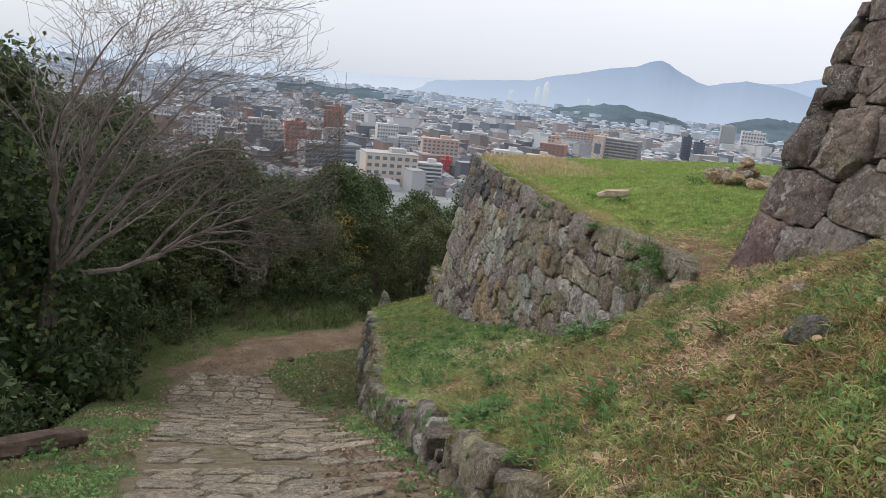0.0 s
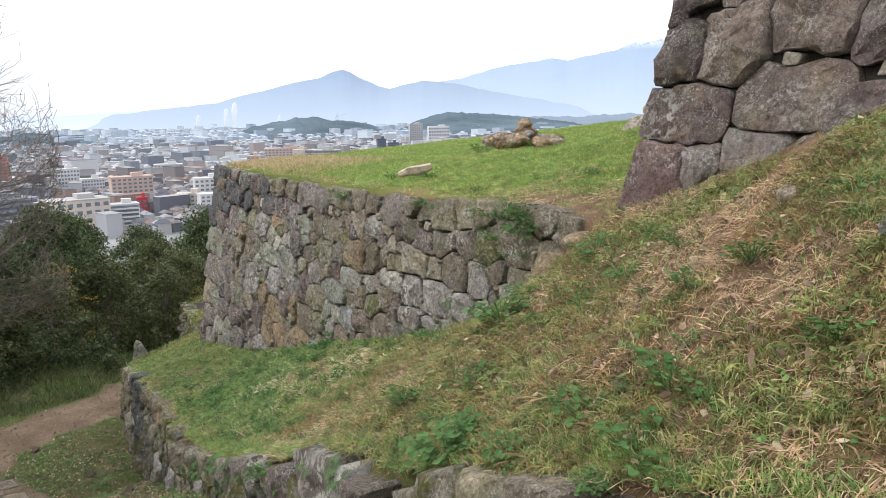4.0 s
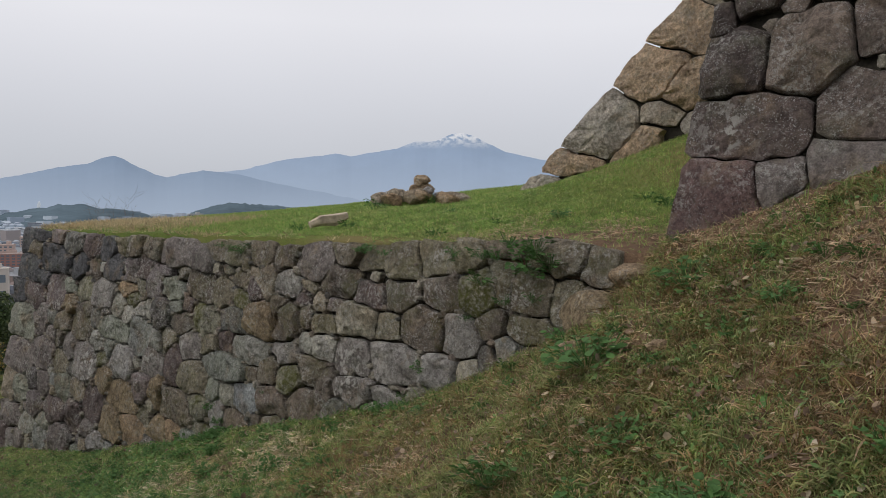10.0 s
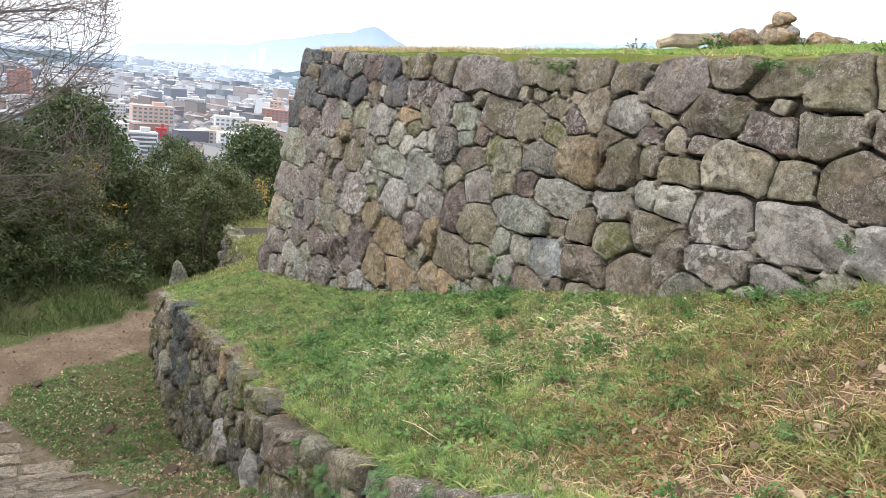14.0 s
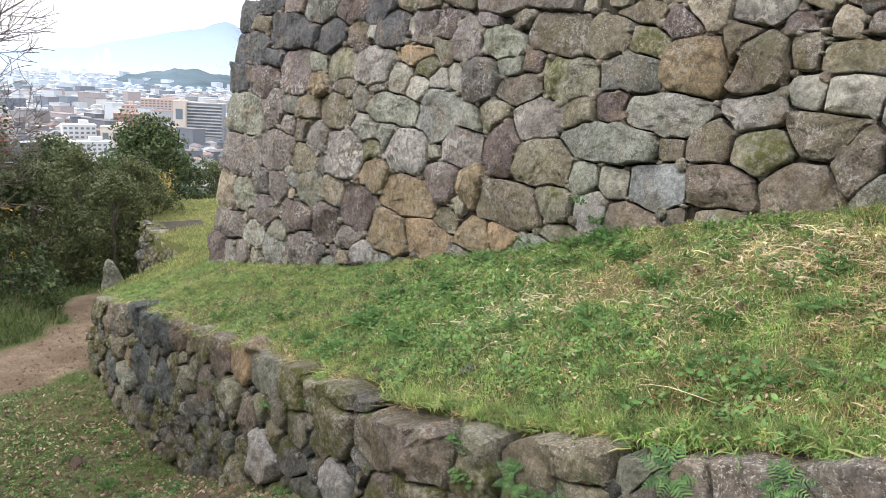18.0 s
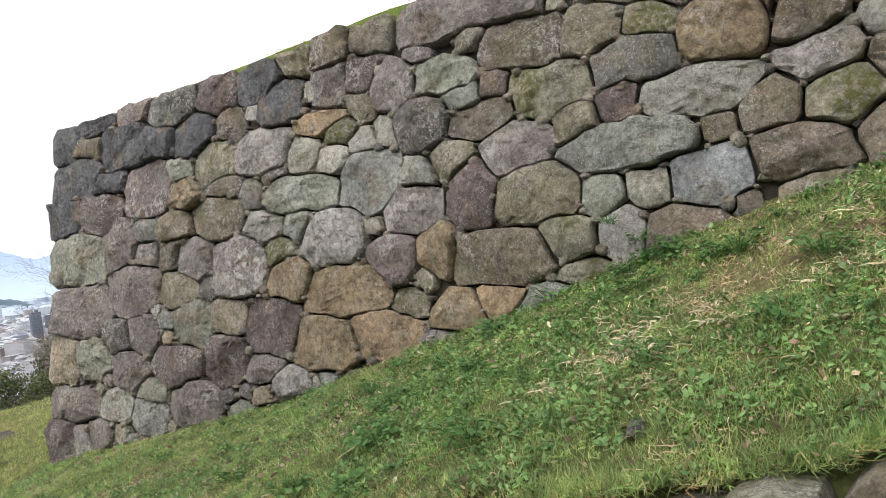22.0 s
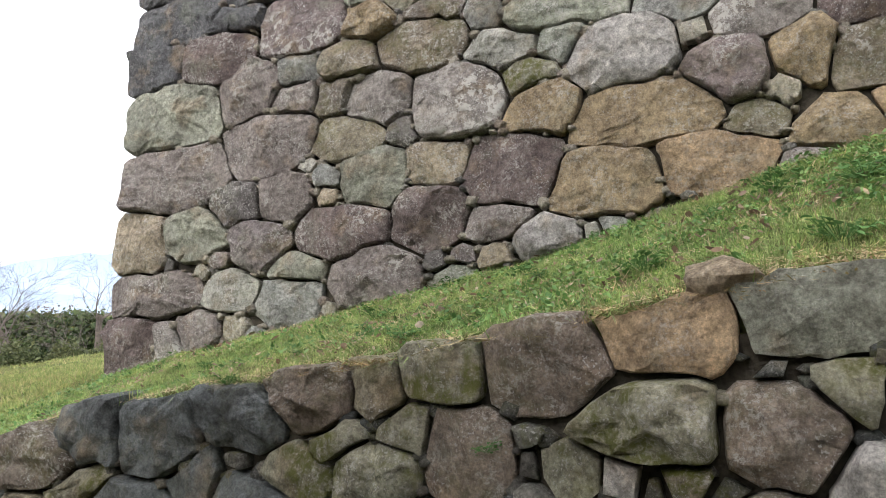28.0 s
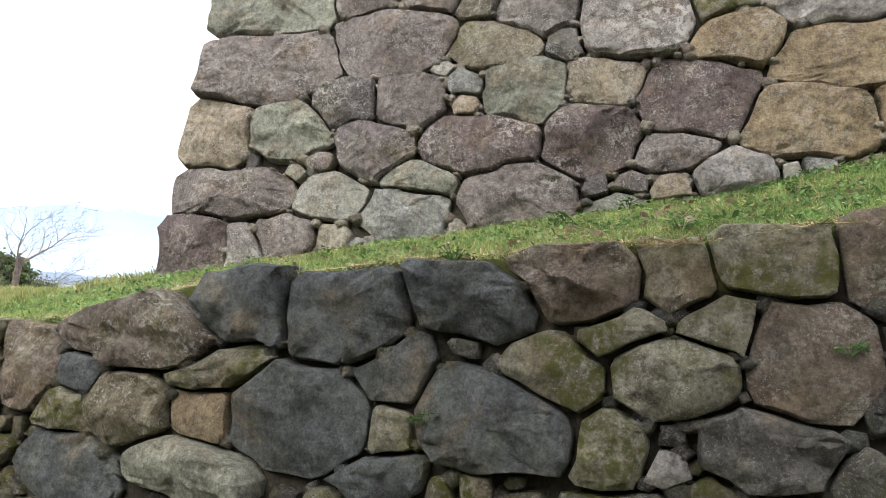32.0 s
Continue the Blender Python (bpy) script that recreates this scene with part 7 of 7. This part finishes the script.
for label, bx_, by_, limbs_, seed_, thick_, lean_ in (
        ("pale-barked leafless tree standing beyond the field", -25.2, 15.4, [((0.3, 0.35, 1.2), 3.6), ((-0.5, -0.55, 0.7), 3.0), ((0.45, 0.5, 0.9), 3.2), ((-0.2, 0.4, 1.1), 3.0), ((-0.5, -0.6, 0.25), 2.4)], 16, 0.17, (-0.6, -0.7)),
        ("pale-barked leafless tree leaning beyond the field", -23.9, 18.0, [((-0.8, -0.85, 0.9), 3.9), ((-0.5, -0.5, 1.2), 3.6), ((-0.9, -0.9, 0.5), 3.0)], 18, 0.18, (-2.2, -2.5)),
        ("upright pale-barked leafless tree beyond the field", -23.7, 18.6, [((0.1, 0.1, 1.2), 3.2), ((0.5, 0.6, 0.9), 2.8), ((-0.4, -0.5, 0.9), 2.8), ((0.6, 0.7, 0.5), 2.4)], 29, 0.17, (0.3, 0.3))):
    bz_ = float(path_z(bx_, by_)) - 0.2
    bare_tree("bare_tree", label, (bx_, by_, bz_), limbs_, seed_, 0.0, 4, thick_, 0.2 - bz_, lean_)
bare_tree("bare_tree", "small leafless tree at the edge of the wood", (-9.5, 2.6, float(path_z(-9.5, 2.6)) - 0.2), [((0.3, 0.3, 0.9), 0.9), ((-0.6, 0.2, 0.8), 0.9), ((0.2, -0.6, 0.8), 0.8), ((0.0, 0.0, 1.0), 0.9)], 27, 0.0, 4, 0.05, 0.6)


def leaf_tree(name, label, seed, height, spread, material, clumps, leaves, leaf, trunk=True, group=""):
    """An evergreen: tapered trunk, limbs, and a crown of many clumps of single leaves."""
    r = random.Random(seed)
    g = np.random.default_rng(seed)
    tree = thing(name, label, "tree", group)
    bm = bmesh.new()
    tube(bm, [Vector((0, 0, -1.0)), Vector((0.1, 0, height * 0.25)), Vector((0.0, 0.1, height * 0.55)), Vector((0.1, 0, height * 0.85))], [0.028 * height, 0.022 * height, 0.015 * height, 0.005 * height], 8, 0.2, seed)
    part("trunk", bm, M_BARK, tree)
    vs = []
    for c in range(clumps):
        t = r.random()
        hz = height * (0.06 + 0.94 * t)
        rad = spread * math.sin(math.pi * min(0.93, 0.3 + 0.67 * t)) * math.sqrt(r.uniform(0.15, 1.1))
        a = r.uniform(0, 6.28)
        cen = np.array([math.cos(a) * rad, math.sin(a) * rad, hz])
        if c % 9 == 0:
            limb = bmesh.new()
            tube(limb, [Vector((0, 0, hz * 0.7)), Vector(tuple(cen * 0.55 + np.array([0, 0, hz * 0.38]))), Vector(tuple(cen))], [0.012 * height, 0.008 * height, 0.003 * height], 5)
            part("limb", limb, M_BARK, tree)
        size = spread * r.uniform(0.16, 0.34)
        dirs = g.normal(size=(leaves, 3))
        dirs /= np.linalg.norm(dirs, axis=1)[:, None]
        pts = cen + dirs * size * g.uniform(0.5, 1.05, (leaves, 1)) * np.array([1.15, 1.15, 0.8])
        nrm = dirs * 0.6 + g.normal(0, 0.6, (leaves, 3)) + np.array([0, 0, 0.45])
        nrm /= np.linalg.norm(nrm, axis=1)[:, None]
        u = np.cross(nrm, g.normal(size=(leaves, 3)))
        u /= np.linalg.norm(u, axis=1)[:, None]
        w = np.cross(nrm, u)
        s = leaf * g.uniform(0.6, 1.3, (leaves, 1))
        vs.append(np.stack([pts - u * s, pts + w * s * 0.5, pts + u * s, pts - w * s * 0.5], 1))
    crown = tri_cloud("crown", np.concatenate(vs), material, 4, tree)
    return tree


def plant(proto, spots, rnd, lo, hi):
    """Copies of a tree at plan places, on the ground there, turned and sized."""
    first = True
    for (x, y) in spots:
        s = rnd.uniform(lo, hi)
        m = Matrix.LocRotScale((x, y, float(path_z(x, y)) - 0.15), Euler((0, 0, rnd.uniform(0, 6.28))), (s, s, s * rnd.uniform(0.9, 1.12)))
        if first:
            proto.matrix_basis = m
            first = False
        else:
            c = copy_thing(proto, Matrix.Identity(4))
            c.matrix_basis = m


rtree = random.Random(19)
M_RUSSET = blade_mat("russet_twig", [(0.0, (0.12, 0.075, 0.06)), (0.6, (0.20, 0.13, 0.11)), (1.0, (0.28, 0.20, 0.17))], ((0.16, 0.11, 0.09), 0.4), 0.8)
big = leaf_tree("evergreen_tree", "dense dark evergreen broad-leaved tree", 40, 8.0, 3.0, M_EVER, 130, 130, 0.10, group="wood beside the path")
plant(big, [(6.3, -10.8), (3.6, -10.6), (5.0, -12.6), (1.2, -11.2), (-2.2, -10.8), (-7.0, -11.2), (9.5, -11.8), (13.0, -10.6), (3.5, -17.5), (-4.0, -16.5), (9, -18), (-11, -14), (16.0, -12.5), (19, -11.5), (-1.5, -20), (-10, -21), (14, -17)], rtree, 0.85, 1.15)
mid = leaf_tree("evergreen_tree", "rounded dark green evergreen tree", 41, 5.0, 2.3, M_EVER, 100, 120, 0.085, group="wood beside the path")
plant(mid, [(-6.2, -7.2), (-7.5, -5.0), (-5.8, -9.3), (-9.3, -3.0), (-11.5, -7.5), (-13.5, -4.5), (-15.5, -8.5), (-17, -2.0), (-12.5, -10.5), (-19, 1.5), (-20, -6), (-22, 6), (-16.5, 4.2), (-23, -1), (-6.5, -13.8), (8.5, -10.6), (5.0, -11.2)], rtree, 0.8, 1.1)
olive = leaf_tree("evergreen_tree", "olive-green bushy tree with thin foliage", 42, 4.2, 1.9, M_EVER2, 75, 100, 0.075, group="wood beside the path")
plant(olive, [(-4.6, -5.1), (-5.4, -3.2), (-3.8, -7.6), (-2.2, -8.4), (-7.6, 0.5), (-8.8, 1.3), (-10.2, 2.0), (-11.8, 2.4), (-5.2, -5.6), (-8.5, -1.2), (-14.5, 1.2), (-12.0, -1.5), (-19.5, 9.5), (-24, 12), (-10.8, -9.2), (-26, 4), (-21, -11), (-28, 9), (-15.5, 9.5), (-17, 12.5), (-14.5, 12.0), (-20, 14.5), (-13.0, 14.5), (-17.5, 7.2)], rtree, 0.6, 0.85)
gold = leaf_tree("yellow_bush", "thin bush with yellowed autumn leaves", 43, 3.2, 1.1, M_GOLD, 26, 45, 0.055, group="wood beside the path")
plant(gold, [(-8.3, -3.4), (-13.0, 3.6), (-7.6, -2.7)], rtree, 0.8, 1.0)
# woods behind the field
russet = leaf_tree("russet_tree", "leafless reddish-brown tree of the distant wood", 45, 5.0, 2.4, M_RUSSET, 90, 70, 0.05, group="wood behind the field")
backwood = leaf_tree("evergreen_tree", "dark evergreen tree of the wood behind the field", 46, 5.0, 1.9, M_EVER, 80, 90, 0.11, group="wood behind the field")
first_seen = set()
for i in range(26):
    yw, dd = radians(rtree.uniform(50.5, 60)), rtree.uniform(43, 56)
    tx, ty = 6 - math.sin(yw) * dd, -5.4 + math.cos(yw) * dd
    tz, top = float(path_z(tx, ty)) - 0.3, rtree.uniform(-1.5, 0.2)
    kind_ = russet if rtree.random() < 0.45 else backwood
    s = (top - tz) / 5.0
    m = Matrix.LocRotScale((tx, ty, tz), Euler((0, 0, rtree.uniform(0, 6.28))), (s * 0.85, s * 0.85, s))
    if kind_.name in first_seen:
        copy_thing(kind_, Matrix.Identity(4)).matrix_basis = m
    else:
        kind_.matrix_basis = m
        first_seen.add(kind_.name)
# undergrowth along the edge of the wood
shrub = leaf_tree("shrub", "low dark undergrowth shrub at the wood's edge", 44, 1.3, 0.9, M_EVER, 24, 60, 0.045, group="undergrowth")
plant(shrub, [(-2.3, -6.8), (-3.0, -5.8), (-3.4, -4.7), (-3.9, -3.5), (-4.6, -2.4), (1.2, -8.1), (0.1, -7.6), (-1.0, -7.2), (2.6, -8.4), (-3.9, -5.3), (-4.7, -3.7), (-3.1, -6.7), (-4.5, -6.3), (-5.0, -2.6), (14.0, -8.0), (12.2, -8.4), (15.5, -7.4), (7.5, -9.3), (5.2, -9.4), (3.2, -9.6), (1.0, -9.6), (-1.5, -9.8), (-3.8, -9.6), (-6.0, -9.0), (17, -7.4), (16.2, -6.9), (14.8, -7.1), (13.0, -7.3), (11.4, -7.6), (18.2, -6.6), (19.4, -6.7), (12.2, -7.6), (10.2, -8.2), (20.4, -6.4), (15.6, -7.9), (9.6, -9.0), (-8.0, -7.6), (18.5, -7.2)], rtree, 0.7, 1.25)
# woods on the slope below
gw = np.random.default_rng(9)
vs = []
for i in range(260):
    wx = -gw.uniform(24, 330)
    wy = gw.uniform(-0.9, 1.0) * (30 + 0.7 * abs(wx)) + 5
    gz = float(ground_z(wx, wy))
    hh, sp = gw.uniform(5, 9), gw.uniform(2.5, 4.5)
    k = 260 if wx > -90 else 120
    dirs = gw.normal(size=(k, 3))
    dirs /= np.linalg.norm(dirs, axis=1)[:, None]
    lump = 1 + 0.3 * np.sin(dirs[:, :1] * 5 + i) * np.cos(dirs[:, 1:2] * 4 + 2 * i)
    pts = np.array([wx, wy, gz + hh * 0.55]) + dirs * lump * np.array([sp, sp, hh * 0.5]) * gw.uniform(0.6, 1.05, (k, 1))
    nrm = dirs + gw.normal(0, 0.5, (k, 3))
    u = np.cross(nrm, gw.normal(size=(k, 3)))
    u /= np.linalg.norm(u, axis=1)[:, None]
    w = np.cross(nrm / np.linalg.norm(nrm, axis=1)[:, None], u)
    s = (0.35 if wx > -90 else 0.7) * gw.uniform(0.6, 1.3, (k, 1))
    vs.append(np.stack([pts - u * s, pts + w * s * 0.6, pts + u * s, pts - w * s * 0.6], 1))
tagged(tri_cloud("slope_woods", np.concatenate(vs), M_EVER, 4), "dark evergreen woods on the slope below", "woods", kind="stuff")


# ---- larger buildings of the town ----
def paint(name, col):
    m = Mat(name, 0.9, 0.2)
    m.base(m.mix(1.0, col, m.ramp(m.noise(0.08, 5, 0.6), [(0.3, (0.9, 0.9, 0.9)), (0.7, (1.08, 1.08, 1.08))]), "MULTIPLY"))
    return m.m


B_WHITE, B_PINK, B_RED, B_GREY = paint("white_render", (0.52, 0.53, 0.54)), paint("pink_render", (0.46, 0.36, 0.32)), paint("red_brick", (0.36, 0.20, 0.17)), paint("grey_concrete", (0.40, 0.40, 0.40))
B_DARK, B_BEIGE, B_SIGN, B_SLATE = paint("dark_cladding", (0.10, 0.12, 0.16)), paint("beige_render", (0.52, 0.47, 0.42)), paint("red_sign", (0.42, 0.07, 0.08)), paint("slate_grey", (0.24, 0.26, 0.29))
B_PANE = paint("window_pane", (0.15, 0.18, 0.21))


def box_mesh(w, d, h, bevel=0.0):
    bm = bmesh.new()
    bmesh.ops.create_cube(bm, size=1.0)
    for v in bm.verts:
        v.co = Vector((v.co.x * w, v.co.y * d, (v.co.z + 0.5) * h))
    if bevel:
        bmesh.ops.bevel(bm, geom=list(bm.edges), offset=bevel, segments=1, affect="EDGES")
    return bm


def building(yaw, dist, width, height, deep, turn, mat, floors, across, label, style="windows", roof_mat=None, base=-75):
    """A block with storeys of windows or balcony bands, a parapet and a roof house; its front looks towards the hill."""
    b = thing("town_building", label, "building", "large buildings of the town")
    y = radians(yaw)
    b.matrix_world = Matrix.Translation((-math.sin(y) * dist, math.cos(y) * dist, base)) @ Matrix.Rotation(y + radians(turn), 4, "Z")
    part("body", box_mesh(width, deep, height, 0.15), mat, b)
    rim = box_mesh(width + 0.6, deep + 0.6, 0.9, 0.1)
    bmesh.ops.translate(rim, verts=rim.verts, vec=(0, 0, height - 0.3))
    part("parapet", rim, roof_mat or mat, b)
    top = box_mesh(width * 0.28, deep * 0.5, 3.2, 0.1)
    bmesh.ops.translate(top, verts=top.verts, vec=(width * 0.15, 0, height + 0.55))
    part("roof_house", top, roof_mat or mat, b)
    fh = (height - 2) / floors
    me = None
    for f in range(floors):
        z = 1.6 + f * fh
        if style == "bands":
            rail = box_mesh(width * 0.96, 1.2, fh * 0.38, 0.05)
            bmesh.ops.translate(rail, verts=rail.verts, vec=(0, -deep / 2 - 0.5, z))
            part("balcony", rail, roof_mat or mat, b)
            strip = box_mesh(width * 0.95, 0.2, fh * 0.5)
            bmesh.ops.translate(strip, verts=strip.verts, vec=(0, -deep / 2 - 0.06, z + fh * 0.4))
            part("window", strip, B_PANE, b)
        else:
            for k in range(across):
                if me is None:
                    bm = box_mesh(width / across * 0.58, 0.25, fh * 0.48)
                    me = bpy.data.meshes.new("window")
                    bm.to_mesh(me)
                    bm.free()
                    me.materials.append(B_PANE)
                w = new("window", me)
                w.parent = b
                w.location = ((k + 0.5) / across * width - width / 2, -deep / 2 - 0.06, z + fh * 0.2)
    return b


building(86.3, 858, 24, 25, 14, 12, B_WHITE, 6, 8, "white hotel block with rows of dark windows")
building(84.7, 841, 22, 15, 12, 12, B_WHITE, 4, 8, "low white block with rows of windows")
building(90.3, 950, 22, 34, 16, -10, B_RED, 9, 5, "red-brown brick apartment tower")
building(82.2, 742, 36, 23, 16, 10, B_PINK, 6, 8, "pinkish apartment block with small windows")
building(81.6, 635, 8, 14, 8, 5, B_SIGN, 3, 2, "narrow building with a red front")
building(86.0, 560, 40, 23, 22, 14, B_BEIGE, 4, 7, "beige department store with a flat roof", roof_mat=B_GREY)
building(83.0, 568, 22, 17, 12, 8, B_WHITE, 5, 7, "white block with long balconies", "bands")
building(90.6, 600, 46, 22, 22, 18, B_GREY, 5, 8, "long grey office block with window bands", "bands", B_SLATE)
building(93.2, 690, 18, 30, 14, 8, B_RED, 8, 4, "brick-red apartment tower above the roofs")
building(73.6, 900, 30, 20, 16, -12, B_RED, 6, 6, "stepped orange-brick apartment block", roof_mat=B_PINK)
building(73.6, 905, 14, 29, 12, -12, B_PINK, 8, 3, "upper tier of an orange-brick block")
building(68.5, 760, 34, 41, 14, -14, B_SLATE, 13, 10, "tall grey apartment slab with balcony bands", "bands", B_GREY)
building(70.2, 758, 11, 42, 14, -14, B_BEIGE, 2, 1, "blank pale end tower of an apartment slab")
building(64.2, 1094, 12, 38, 12, 10, B_DARK, 10, 3, "dark glass-clad office tower")
building(63.3, 1080, 13, 33, 12, 10, B_DARK, 9, 3, "lower dark tower beside its twin")
building(60.0, 1621, 44, 42, 22, 8, B_WHITE, 6, 8, "white block with a broad blank roof sign")
building(61.7, 1717, 30, 46, 18, 8, B_GREY, 11, 6, "grey high-rise tower far off")
building(71.3, 1238, 66, 21, 18, 0, B_PINK, 5, 12, "long pink-grey hospital wing")
building(76.3, 612, 30, 17, 14, 14, B_WHITE, 5, 8, "white office with a rooftop sign")
building(78.2, 640, 22, 15, 12, -8, B_BEIGE, 4, 6, "beige low office block")
building(76.9, 653, 24, 26, 14, 6, B_WHITE, 7, 6, "white mid-rise office block")
building(74.5, 640, 22, 26, 12, -6, B_BEIGE, 2, 3, "blank beige block above the trees")
building(79.6, 1010, 34, 16, 16, 0, B_WHITE, 4, 8, "long white school-like block")
building(66.2, 900, 28, 17, 14, 6, B_WHITE, 4, 7, "white low block with dark windows")
building(88.0, 1150, 40, 18, 16, 6, B_GREY, 4, 9, "grey flat-roofed office block")
building(95.5, 800, 30, 22, 14, 0, B_GREY, 5, 7, "grey office block behind bare branches")
building(99.5, 760, 26, 24, 14, 0, B_WHITE, 6, 6, "white apartment block behind bare branches")

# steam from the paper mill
# The plumes get an added glow from the same material as the hazy distance.
M_STEAM = haze_mat("steam", (0.62, 0.68, 0.75), None, 0.75, 0.05)
for yaw, top, wide in ((74.9, 118, 12), (75.5, 92, 9), (77.4, 66, 9), (71.8, 60, 6)):
    bm = bmesh.new()
    bmesh.ops.create_icosphere(bm, subdivisions=3, radius=1.0)
    for v in bm.verts:
        k = (v.co.z + 1) / 2
        n3 = noise.noise(v.co * 2.3 + Vector((yaw, 0, 0)))
        v.co = Vector((v.co.x * wide * (0.45 + k) * (1 + 0.5 * n3) + 25 * k, v.co.y * wide * (0.45 + k), k * top))
    y = radians(yaw)
    st = part("steam_plume", bm, M_STEAM, None)
    st.location = (-math.sin(y) * 3500, math.cos(y) * 3500, -75)
    tagged(st, "white column of steam rising from a mill", "steam", "steam plumes")
